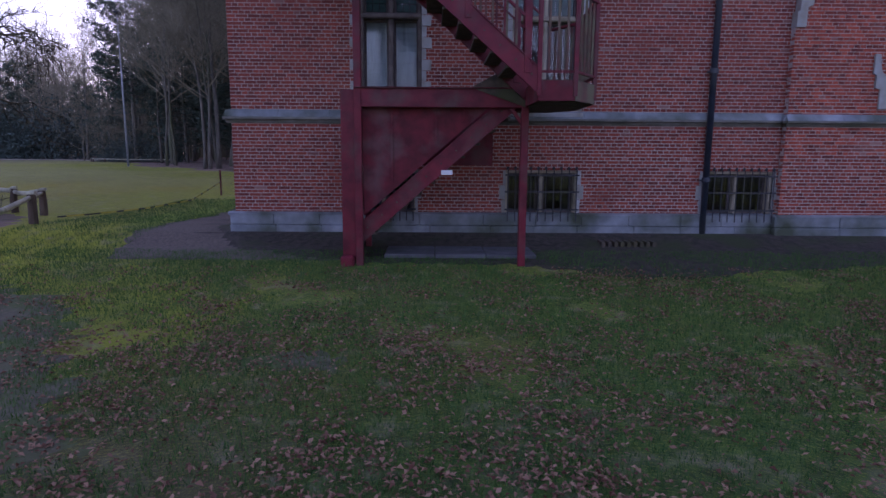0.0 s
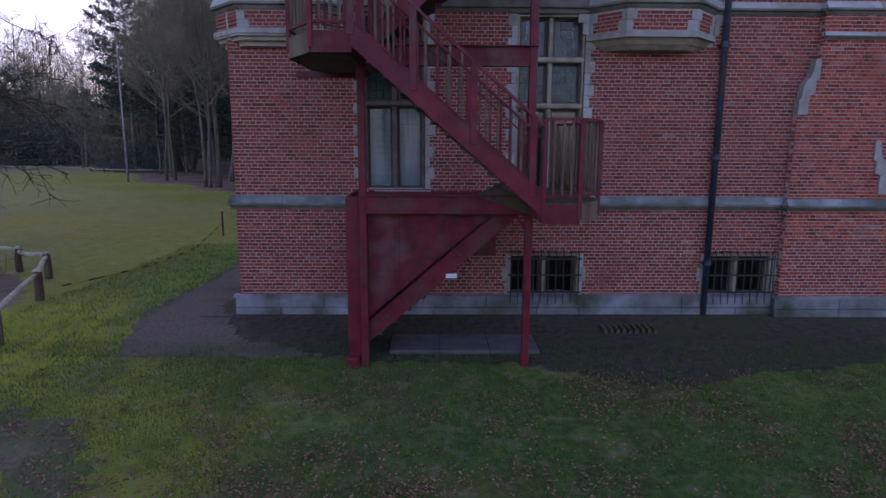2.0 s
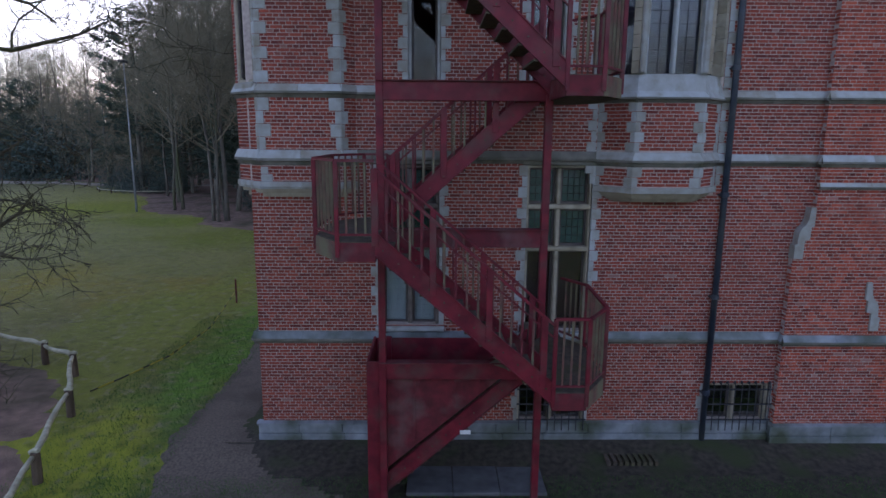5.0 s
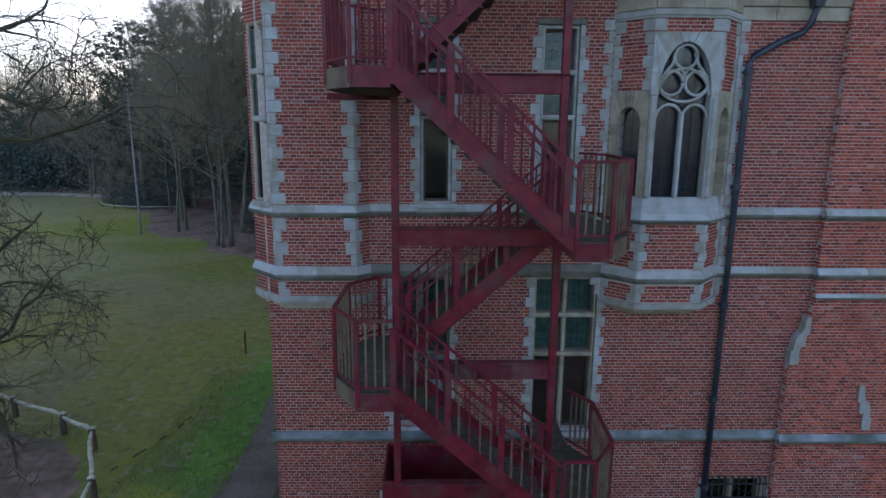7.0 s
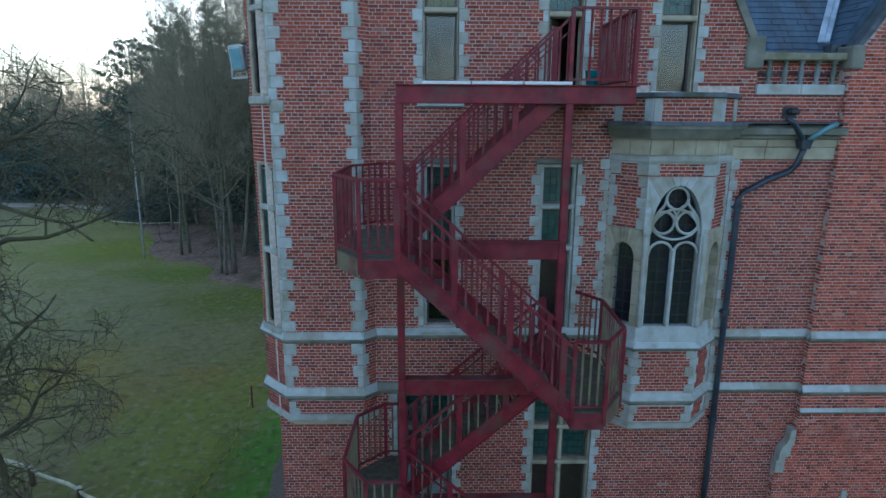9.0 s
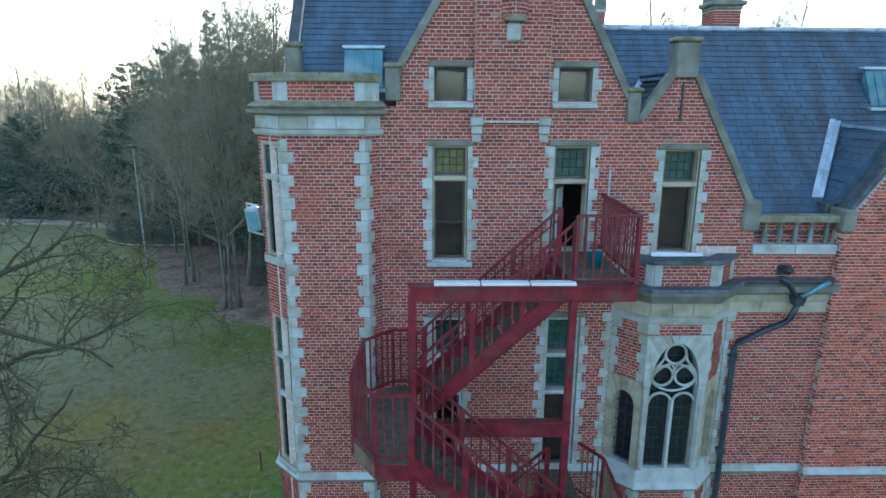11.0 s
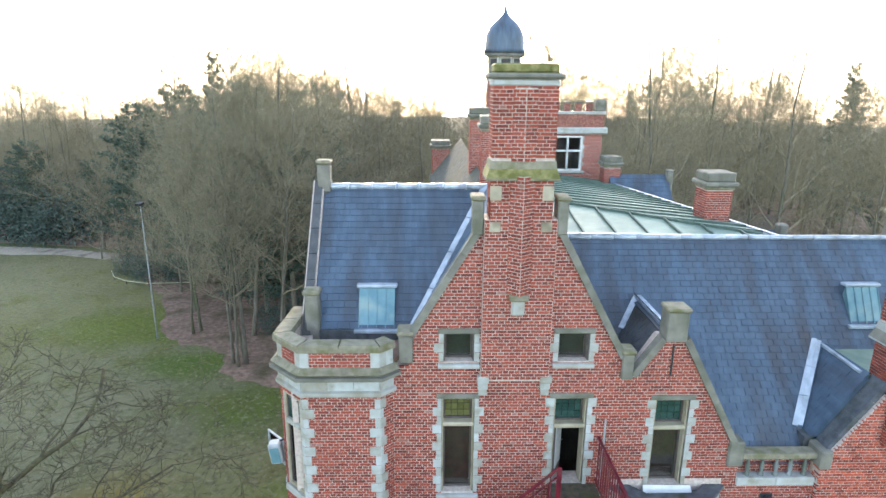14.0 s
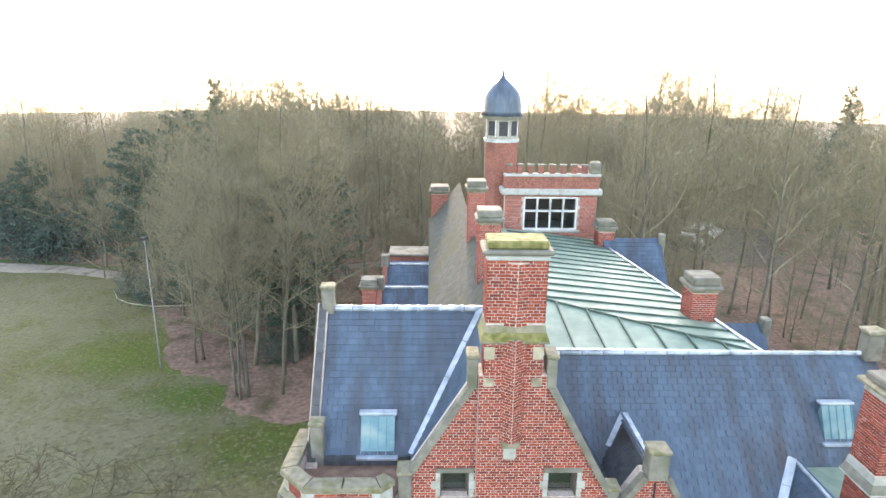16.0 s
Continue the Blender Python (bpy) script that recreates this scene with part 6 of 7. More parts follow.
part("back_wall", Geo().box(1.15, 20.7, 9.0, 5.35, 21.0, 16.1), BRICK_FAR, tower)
part("tower_deck", Geo().box(1.2, 17.0, 16.1, 5.3, 20.9, 16.2), ZINC, tower)
for i in range(5):
    u = 0.9 + i * 0.6
    g = Geo()
    TF.block(g, u - 0.035, 14.5, u + 0.035, 16.0, -0.2, 0.02, 0.01)
    part("mullion", g, PALE_FRAME, tower)
for z in (14.5, 15.35, 15.97):
    g = Geo()
    TF.block(g, 0.88, z - 0.035, 3.32, z + 0.035, -0.2, 0.03, 0.01)
    part("transom", g, PALE_FRAME, tower)
g = Geo()
TF.block(g, 0.7, 14.36, 3.5, 14.47, -0.1, 0.1, 0.02)
part("window_sill", g, STONE, tower)
for i in range(4):
    for z0, z1 in ((14.53, 15.32), (15.38, 15.94)):
        g = Geo()
        TF.block(g, 0.94 + i * 0.6, z0, 1.46 + i * 0.6, z1, -0.14, -0.13, 0.001)
        part("pane", g, GLASS, tower)
quoins(TF, 0.9, -1, 14.5, 16.0, tower, 0.14, 0.08, 0.2)
quoins(TF, 3.3, 1, 14.5, 16.0, tower, 0.14, 0.08, 0.2)
part("tower_cornice", Geo().cbox(0.95, 16.6, 16.1, 5.55, 21.2, 16.4, 0.06), STONE, tower)
part("parapet_wall", Geo().box(1.1, 16.75, 16.4, 5.4, 17.0, 16.95), BRICK_FAR, tower)
part("parapet_wall", Geo().box(5.15, 17.0, 16.4, 5.4, 21.0, 16.95), BRICK_FAR, tower)
part("parapet_wall", Geo().box(1.1, 17.0, 16.4, 1.35, 21.0, 16.95), BRICK_FAR, tower)
part("parapet_band", Geo().cbox(1.05, 16.7, 16.95, 5.45, 17.05, 17.08, 0.02), STONE, tower)
for i in range(9):
    x = 1.15 + i * 0.49
    part("merlon", Geo().cbox(x, 16.76, 17.08, x + 0.26, 16.98, 17.42, 0.02), BRICK_FAR, tower)
    part("merlon_cap", Geo().cbox(x - 0.03, 16.73, 17.42, x + 0.29, 17.01, 17.5, 0.02), STONE_WEATHERED, tower)
part("corner_pier", Geo().cbox(4.98, 16.72, 17.08, 5.43, 17.2, 17.6, 0.04), STONE_WEATHERED, tower)
lantern = thing("stair_turret", "octagonal brick stair turret with a slate bell dome", "turret", (1.05, 18.3, 9.0))
oct8 = lambda r: [(r * math.cos(math.pi / 8 + math.pi / 4 * i), r * math.sin(math.pi / 8 + math.pi / 4 * i)) for i in range(8)]
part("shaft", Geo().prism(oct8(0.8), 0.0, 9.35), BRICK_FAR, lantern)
part("lantern_band", Geo().prism(oct8(0.86), 9.35, 9.5), STONE, lantern)
part("lantern_stage", Geo().prism(oct8(0.78), 9.5, 10.45), STONE, lantern)
for i in range(8):
    a = math.pi / 4 * i
    m = Matrix.Rotation(a, 4, "Z")
    part("lantern_window", Geo().cbox(0.70, -0.2, 9.65, 0.735, 0.2, 10.3, 0.02, m), DARK_IRON, lantern)
    part("lantern_jamb", Geo().cbox(0.70, 0.21, 9.6, 0.76, 0.25, 10.35, 0.01, m), PALE_FRAME, lantern)
part("dome_eave", Geo().prism(oct8(1.02), 10.42, 10.55, oct8(0.95)), STONE_WEATHERED, lantern)
part("dome", Geo().lathe([(0.98, 10.55), (0.9, 10.75), (0.88, 11.0), (0.86, 11.3), (0.74, 11.6), (0.52, 11.85), (0.28, 12.05), (0.1, 12.25), (0.04, 12.6), (0.01, 12.9)], (0, 0), 16), SLATE, lantern, smooth=True)


# ---- fire stairs ----
stairs = thing("fire_stairs", "dark red painted steel fire stairs zigzagging up the brick wall", "fire escape", (-2.4, -2.0, -0.62))
WEATHERED_RED = material("weathered_red_paint", (0.085, 0.055, 0.042), (0.19, 0.075, 0.06), 0.8, 6, bump=0.3, stain=(0.16, 0.145, 0.085), stain_scale=2.4, stain_low=0.42, stain_high=0.62)
SO = Vector((-2.4, -2.0, -0.62))


def steel(name, geo, mat=None, label="", smooth=False):
    geo.v = [(x - SO.x, y - SO.y, z - SO.z) for x, y, z in geo.v]
    return part(name, geo, mat or RED, stairs, label, smooth)


XL, XR = -2.36, 0.04
LEVEL = [-0.5, 2.02, 4.1, 6.22, 8.42, 10.66]
OUT0, OUT1 = -3.14, -2.1
IN0, IN1 = -1.92, -0.8
for x in (XL - 0.02, XR):
    steel("post", Geo().cbox(x - 0.055, -2.06, -0.6, x + 0.055, -1.95, 10.5, 0.008))
    steel("base_plate", Geo().cbox(x - 0.13, -2.14, -0.64, x + 0.13, -1.87, -0.585, 0.01))
    steel("rear_post", Geo().cbox(x - 0.05, -0.82, -0.6 if x < -1 else 1.75, x + 0.05, -0.73, 2.0, 0.008))
for i, z in enumerate(LEVEL[1:5]):
    steel("beam", Geo().cbox(XL - 0.06, -2.05, z - 0.27, XR + 0.05, -1.97, z, 0.008), RED if i != 1 else RED_FADED)
    steel("beam_flange", Geo().cbox(XL - 0.07, -2.1, z - 0.004, XR + 0.06, -1.93, z + 0.012, 0.003), RED_FADED)
    steel("tie", Geo().bar((XL if i % 2 else XR, -0.8, z - 0.1), (XL if i % 2 else XR, 0.0, z - 0.1), 0.06, 0.1), RED_FADED)
steel("beam", Geo().cbox(XL - 0.06, -2.07, 10.42, 0.97, -1.97, 10.67, 0.008))
steel("beam_flange", Geo().cbox(XL - 0.07, -2.12, 10.665, 0.99, -1.92, 10.68, 0.003), RED_FADED)
for a, b in ((-2.05, -1.37), (-1.35, -0.64), (-0.62, 0.05)):
    steel("cover_strip", Geo().cbox(a, -2.11, 10.68, b, -1.95, 10.725, 0.008), WHITE_STRIP, "white cover strip")


def flight(x0, z0, x1, z1, y0, y1, rails, faded):
    """Steps between two stringers, from (x0, z0) up to (x1, z1), with slanted railings."""
    n = 12
    dx, dz = (x1 - x0) / n, (z1 - z0) / n
    for y in (y0, y1):
        g = Geo()
        lo, hi = -0.17, 0.14
        pts = [(x0, yy, z0 + lo - 0.02) for yy in (y - 0.012, y + 0.012)]
        poly = [(x0, z0 + lo), (x1, z1 + lo), (x1, z1 + hi), (x0, z0 + hi)]
        g.slab(poly, y - 0.008, y + 0.008)
        steel("stringer", g, RED)
        for e in (lo, hi):
            steel("stringer_flange", Geo().bar((x0, y, z0 + e), (x1, y, z1 + e), 0.06, 0.014), RED)
        for i in range(0, n, 1):
            xb, zb = x0 + dx * (i + 0.5), z0 + dz * (i + 0.5)
            g = Geo()
            g.tube([(xb, y - 0.022, zb - 0.02), (xb, y - 0.008, zb - 0.02)], 0.013, 6)
            steel("bolt", g, GRATING)
    for i in range(1, n):
        xa, z = x0 + dx * i, z0 + dz * i
        g = Geo().cbox(min(xa, xa + dx * 1.12), y0 + 0.01, z - 0.035, max(xa, xa + dx * 1.12), y1 - 0.01, z, 0.006)
        steel("tread", g, GRATING)
    for y in rails:
        h = 0.95
        steel("handrail", Geo().bar((x0, y, z0 + h), (x1, y, z1 + h), 0.05, 0.035), RED)
        steel("mid_rail", Geo().bar((x0, y, z0 + h - 0.17), (x1, y, z1 + h - 0.17), 0.03, 0.02), RED_FADED if faded else RED)
        k = 16
        for i in range(k + 1):
            x, z = x0 + (x1 - x0) * i / k, z0 + (z1 - z0) * i / k
            if i % 5 == 1:
                steel("newel", Geo().cbox(x - 0.045, y - 0.02, z - 0.05, x + 0.045, y + 0.02, z + h, 0.005), RED)
            else:
                steel("baluster", Geo().cbox(x - 0.015, y - 0.005, z + 0.02, x + 0.015, y + 0.005, z + h - 0.02, 0.002), WEATHERED_RED if faded and i % 3 else RED_FADED)


flight(-2.6, -0.28, XR, LEVEL[1], IN0, IN1, (), True)
flight(XR, LEVEL[1], XL, LEVEL[2], OUT0, OUT1, (OUT0, OUT1), True)
flight(XL, LEVEL[2], XR, LEVEL[3], IN0, IN1, (IN0, IN1), True)
flight(XR, LEVEL[3], XL, LEVEL[4], OUT0, OUT1, (OUT0, OUT1), False)
flight(XL, LEVEL[4], XR, LEVEL[5], IN0, IN1, (IN0, IN1), False)


def landing(points, z, open_edges, faded):
    """A landing plate with an edge beam and an upright railing round its outer edges."""
    steel("landing_plate", Geo().prism(points, z - 0.03, z + 0.006), GRATING)
    n = len(points)
    for i in range(n):
        p, q = points[i], points[(i + 1) % n]
        steel("edge_beam", Geo().bar((*p, z - 0.13), (*q, z - 0.13), 0.02, 0.25), WEATHERED_RED if i in (2, 3, 4) else RED_FADED if faded else RED)
        if i in open_edges:
            continue
        steel("handrail", Geo().bar((*p, z + 1.05), (*q, z + 1.05), 0.05, 0.035), RED)
        steel("mid_rail", Geo().bar((*p, z + 0.1), (*q, z + 0.1), 0.03, 0.03), RED_FADED)
        length = math.dist(p, q)
        k = max(2, round(length / 0.125))
        for j in range(k):
            f = j / k
            x, y = p[0] + (q[0] - p[0]) * f, p[1] + (q[1] - p[1]) * f
            if j == 0:
                steel("newel", Geo().cbox(x - 0.028, y - 0.025, z - 0.2, x + 0.028, y + 0.025, z + 1.05, 0.005), RED)
            else:
                steel("baluster", Geo().cbox(x - 0.015, y - 0.009, z + 0.08, x + 0.015, y + 0.009, z + 1.04, 0.002), WEATHERED_RED if faded else RED_FADED)


L_PLAN = [(XL, OUT0), (XL, IN1), (-2.75, IN1), (-3.2, -1.25), (-3.24, -2.55), (-2.85, OUT0)]
R_PLAN = [(XR, IN1), (XR, OUT0), (0.5, OUT0), (0.88, -2.6), (0.92, -1.3), (0.6, IN1)]
landing(R_PLAN, LEVEL[1], (0, 5), True)
landing(L_PLAN, LEVEL[2], (0,), True)
landing(R_PLAN, LEVEL[3], (0, 5), True)
landing(L_PLAN, LEVEL[4], (0,), False)
landing([(XR, 0.02), (XR, -2.0), (0.95, -2.0), (0.95, 0.02)], LEVEL[5], (0, 3), False)
for z in LEVEL[1:5:2]:
    steel("landing_plate", Geo().box(XR, IN1, z - 0.03, 0.62, 0.0, z + 0.004), GRATING)
for z in (LEVEL[2], LEVEL[4]):
    steel("outrigger", Geo().bar((-3.5, -0.95, z - 0.28), (-2.4, -0.95, z - 0.28), 0.08, 0.1), RED_FADED)
    steel("soffit", Geo().prism([(x * 0.9 - 0.27, y * 0.9 - 0.2) for x, y in L_PLAN], z - 0.26, z - 0.22), GRATING)
for z in LEVEL[1:5:2]:
    steel("soffit", Geo().prism([(x * 0.9 + 0.04, y * 0.9 - 0.2) for x, y in R_PLAN], z - 0.26, z - 0.22), GRATING)
# sheet enclosure round the lowest flight
steel("front_sheet", Geo().slab([(XL + 0.03, 0.16), (XL + 0.03, 1.76), (-0.48, 1.76)], -1.885, -1.875), RED_FADED, "faded red sheet panel")
steel("side_sheet", Geo().cbox(XL - 0.28, -1.93, -0.55, XL - 0.24, -0.75, 2.0, 0.005), RED)
steel("front_return", Geo().cbox(XL - 0.28, -1.96, -0.5, XL - 0.06, -1.92, 2.0, 0.005), RED)
steel("rear_sheet", Geo().cbox(XL - 0.24, -0.78, 0.9, -0.3, -0.76, 1.98, 0.005), RED)
for x in (-1.9, -1.25, -0.85):
    steel("sheet_stiffener", Geo().cbox(x - 0.02, -1.915, 0.3 + (x + 2.3) * 0.86, x + 0.02, -1.89, 1.75, 0.004), RED_FADED)
steel("sign_plate", Geo().cbox(-1.17, -1.96, 0.78, -1.0, -1.945, 0.85, 0.004), WHITE_STRIP, "small white sign plate")
steel("foot_block", Geo().cbox(XL - 0.3, -2.12, -0.62, XL - 0.1, -1.9, -0.42, 0.03), RED)
steel("brace", Geo().bar((XR - 0.02, -1.98, 1.5), (XR - 0.2, -1.98, 1.76), 0.04, 0.05), RED)
steel("end_sheet", Geo().face_set([(0.03, OUT1 + 0.02, 1.76), (0.03, OUT1 + 0.02, 2.45), (-0.75, OUT1 + 0.02, 2.03), (-0.75, OUT1 + 0.03, 2.03), (0.03, OUT1 + 0.03, 2.45), (0.03, OUT1 + 0.03, 1.76)],
                                  [(0, 1, 2), (3, 4, 5), (0, 5, 4, 1), (1, 4, 3, 2), (0, 2, 3, 5)]), GRATING)

bucket = thing("bucket", "teal plastic bucket on the top landing", "bucket", (0.6, -1.05, 10.672))
part("pail", Geo().lathe([(0.085, 0.0), (0.12, 0.26), (0.13, 0.27), (0.11, 0.26), (0.078, 0.02)], (0, 0), 14), TEAL, bucket, smooth=True)
part("bail", Geo().tube([(0.12 * math.cos(a), 0.02, 0.26 + 0.02 * math.sin(a)) for a in (math.pi * i / 8 for i in range(9))], 0.004, 5), ZINC, bucket)
wall_pole = thing("vent_pole", "thin pale pole standing beside the top landing", "pole", (1.02, -0.12, 10.66))
part("pole", Geo().tube([(0, 0, -0.3), (0, 0, 1.5)], 0.02, 8), POLE_PAINT, wall_pole)

# ---- drainpipe ----
dp = thing("drainpipe", "dark blue cast-iron drainpipe with a hopper head", "drainpipe", (3.63, -0.09, -0.6))
part("pipe", Geo().tube([(0, 0, 0), (0, 0, 9.4), (0.04, 0, 9.5), (0.5, 0, 9.75), (0.86, 0, 9.9), (0.95, -0.04, 10.02), (1.0, -0.1, 10.3)], 0.055, 10), PIPE, dp, smooth=True)
for z in (1.2, 3.1, 5.0, 7.2, 9.2):
    part("collar", Geo().lathe([(0.055, z), (0.075, z + 0.01), (0.075, z + 0.09), (0.055, z + 0.1)], (0, 0), 10), PIPE, dp)
    part("clip", Geo().cbox(-0.09, 0.0, z + 0.03, 0.09, 0.1, z + 0.06, 0.005), PIPE, dp)
part("hopper", Geo().prism([(0.93, -0.17), (1.07, -0.17), (1.07, 0.0), (0.93, 0.0)], 10.3, 10.46, [(0.9, -0.2), (1.1, -0.2), (1.1, 0.02), (0.9, 0.02)]), PIPE, dp)
part("arm", Geo().tube([(0.95, -0.12, 10.45), (0.75, -0.14, 10.75), (0.62, -0.12, 10.82)], 0.045, 8), PIPE, dp, smooth=True)
part("arm", Geo().tube([(1.05, -0.12, 10.45), (1.35, -0.14, 10.66), (1.52, -0.12, 10.74)], 0.045, 8), PATINA, dp, smooth=True)
lamp = thing("wall_lamp", "box-shaped floodlight on a bracket at the turret corner", "lamp", (-5.3, 0.35, 11.2))
part("housing", Geo().cbox(-0.14, -0.12, -0.22, 0.1, 0.12, 0.22, 0.03, Matrix.Rotation(radians(-8), 4, "Y")), POLE_PAINT, lamp)
part("lamp_glass", Geo().cbox(-0.11, -0.135, -0.18, 0.07, -0.12, 0.15, 0.01, Matrix.Rotation(radians(-8), 4, "Y")), PATINA, lamp)
part("bracket", Geo().bar((0.05, 0, 0.24), (0.3, 0.1, 0.28), 0.03, 0.03), DARK_IRON, lamp)


# ---- trees ----
def limb(g, p, d, length, r, depth, rng, spread, lift, twigs, sides, bend=0.22):
    """A branch of bent pieces with side branches."""
    n = (4 if depth < 2 else 3) + (4 if bend > 0.3 and depth < 3 else 0)
    pts, radii = [p.copy()], [r]
    q = p.copy()
    for i in range(n):
        d = (d + Vector((rng.uniform(-1, 1), rng.uniform(-1, 1), rng.uniform(-0.6, 0.9) + lift)) * bend).normalized()
        q = q + d * (length / n)
        pts.append(q.copy())
        radii.append(max(r * (1 - 0.75 * (i + 1) / n), 0.006))
    g.tube(pts, radii, sides[min(depth, len(sides) - 1)], caps=False)
    if depth >= twigs:
        return
    k = {0: 0, 1: 6, 2: 6, 3: 5}.get(depth, 3)
    for i in range(k):
        f = 0.25 + 0.75 * (i + rng.random()) / k
        j = min(n - 1, int(f * n))
        b = pts[j].lerp(pts[j + 1], f * n - j)
        side = Vector((rng.uniform(-1, 1), rng.uniform(-1, 1), rng.uniform(-0.35, 0.8)))
        nd = (d * (1 - spread) + side.normalized() * spread).normalized()
        limb(g, b, nd, length * rng.uniform(0.42, 0.66), max(radii[j] * 0.5, 0.008), depth + 1, rng, spread, lift * 0.8, twigs, sides, bend)


def bare_tree(name, seed, height, label, twigs=4, trunk_r=0.22, first=0.35, spread=0.62, boughs=13, reach=0.34, rise=0.9, bend=0.22, aim=None, lift=0.15, thick=0.5, wood_mat=None):
    rng = random.Random(seed)
    t = thing(name, label, "tree")
    wood, fine = Geo(), Geo()
    pts, radii, q = [], [], Vector((0, 0, -0.2))
    lean = Vector((rng.uniform(-0.05, 0.05), rng.uniform(-0.05, 0.05), 1))
    n = 9
    for i in range(n + 1):
        pts.append(q.copy())
        radii.append(trunk_r * (1.25 if i == 0 else 1) * (1 - 0.9 * i / n) + 0.012)
        q = q + (lean + Vector((rng.uniform(-0.07, 0.07), rng.uniform(-0.07, 0.07), 0))).normalized() * (height / n)
    wood.tube(pts, radii, 7)
    for i in range(boughs):
        f = first + (0.97 - first) * (i + rng.random() * 0.7) / boughs
        j = min(n - 1, int(f * n))
        b = pts[j].lerp(pts[j + 1], f * n - j)
        a = i * 2.4 + rng.uniform(-0.5, 0.5) if aim is None else rng.uniform(-aim, aim)
        up = (0.35 if rise > 0.5 else 0.0) + rise * f
        d = Vector((math.cos(a), math.sin(a), up)).normalized()
        limb(fine, b, d, height * (reach - 0.6 * reach * f) * rng.uniform(0.8, 1.2), radii[j] * thick, 1, rng, spread, lift, twigs, (5, 4, 3, 3, 3), bend)
    part("trunk", wood, WOOD_BARK if wood_mat is None else wood_mat, t, smooth=True, tidy=False)
    part("crown", fine, wood_mat or TWIG, t, tidy=False)
    return t


def pine(name, seed, height, label, wide=5.0, low=0.3, boughs=80, tip=0.55, leaf=None):
    """A tall evergreen: whorls of level boughs, each with many small sprays of needles."""
    rng = random.Random(seed)
    t = thing(name, label, "tree")
    wood, g = Geo(), Geo()
    wood.tube([(0, 0, -0.2), (0.1, 0.05, height * 0.5), (0.05, 0.1, height * 0.97)], [height * 0.014, height * 0.01, 0.03], 7)
    for i in range(boughs):
        f = (i + rng.random()) / boughs
        z = height * (low + (0.98 - low) * f)
        reach = wide * ((1 - f) ** tip) * (0.55 + 0.45 * min(1.0, f / 0.15)) * rng.uniform(0.6, 1.12) + 0.35
        a = i * 2.4 + rng.uniform(-0.7, 0.7)
        out, side = Vector((math.cos(a), math.sin(a), 0)), Vector((-math.sin(a), math.cos(a), 0))
        rise = rng.uniform(-0.16, 0.2) + 0.25 * f
        at = lambda q: Vector((0, 0, z)) + out * (reach * q) + Vector((0, 0, reach * (rise * q + 0.12 * q * q)))
        wood.tube([at(0), at(0.5), at(1.0)], [0.06 * (1.1 - f), 0.04 * (1.1 - f), 0.012], 4, caps=False)
        for _ in range(int(7 + reach * 9)):
            q = 0.25 + 0.78 * rng.random() ** 0.7
            c = at(q) + side * rng.gauss(0, 0.17 * reach * (1.15 - 0.6 * q)) + Vector((0, 0, rng.gauss(0.04, 0.13)))
            for _ in range(4):
                d = (out * rng.uniform(-0.2, 1) + side * rng.uniform(-1, 1) + Vector((0, 0, rng.uniform(-0.35, 0.45)))).normalized() * rng.uniform(0.22, 0.46)
                w = d.cross(Vector((rng.uniform(-1, 1), rng.uniform(-1, 1), 1))).normalized() * 0.07
                g.face_set([c - w * 0.5, c + d * 0.5 - w, c + d, c + d * 0.5 + w], [(0, 1, 2, 3)])
    part("trunk", wood, WOOD_BARK, t, tidy=False)
    part("crown", g, leaf or NEEDLE, t, tidy=False)
    return t


def shrub(name, seed, size, height, label):
    rng = random.Random(seed)
    t = thing(name, label, "shrub")
    g, w = Geo(), Geo()
    for i in range(9):
        a = rng.uniform(0, 6.28)
        w.tube([(0, 0, -0.1), (math.cos(a) * size * 0.3, math.sin(a) * size * 0.3, height * 0.45), (math.cos(a) * size * 0.6, math.sin(a) * size * 0.6, height * 0.8)], [0.05, 0.035, 0.01], 5)
    for i in range(5200):
        v = Vector((rng.gauss(0, 1), rng.gauss(0, 1), abs(rng.gauss(0, 1)))).normalized() * rng.uniform(0.55, 1.05)
        v = v * (1 + 0.35 * noise.noise(v * 2.2 + Vector((seed, 0, 0))))
        c = Vector((v.x * size, v.y * size, v.z * height))
        s = rng.uniform(0.14, 0.32)
        u = Vector((rng.uniform(-1, 1), rng.uniform(-1, 1), rng.uniform(-1, 0.4))).normalized() * s
        x = u.cross(Vector((rng.uniform(-1, 1), rng.uniform(-1, 1), 1))).normalized() * s * 0.5
        g.face_set([c, c + u * 0.5 + x, c + u, c + u * 0.5 - x], [(0, 1, 2, 3)])
    part("stem", w, BARK, t, tidy=False)
    part("foliage", g, EVERGREEN, t, tidy=False)
    return t


def place(ob, x, y, turn=0.0, size=1.0, sink=0.0):
    m = pose(x, y, ground_z(x, y) - sink, 0, 0, turn) @ Matrix.Scale(size, 4)
    ob.matrix_basis = m
    return ob


KINDS = [bare_tree("tree", 10 + i, h, lab, 4, r, f, s, b) for i, (h, r, f, s, b, lab) in enumerate((
    (19, 0.22, 0.22, 0.60, 17, "tall bare deciduous tree at the wood's edge"), (17, 0.18, 0.28, 0.62, 15, "slender bare tree with grey-brown bark"),
    (21, 0.24, 0.20, 0.60, 18, "tall bare deciduous tree with spreading boughs"), (15, 0.14, 0.14, 0.62, 16, "young bare tree with thin upright branches")))]
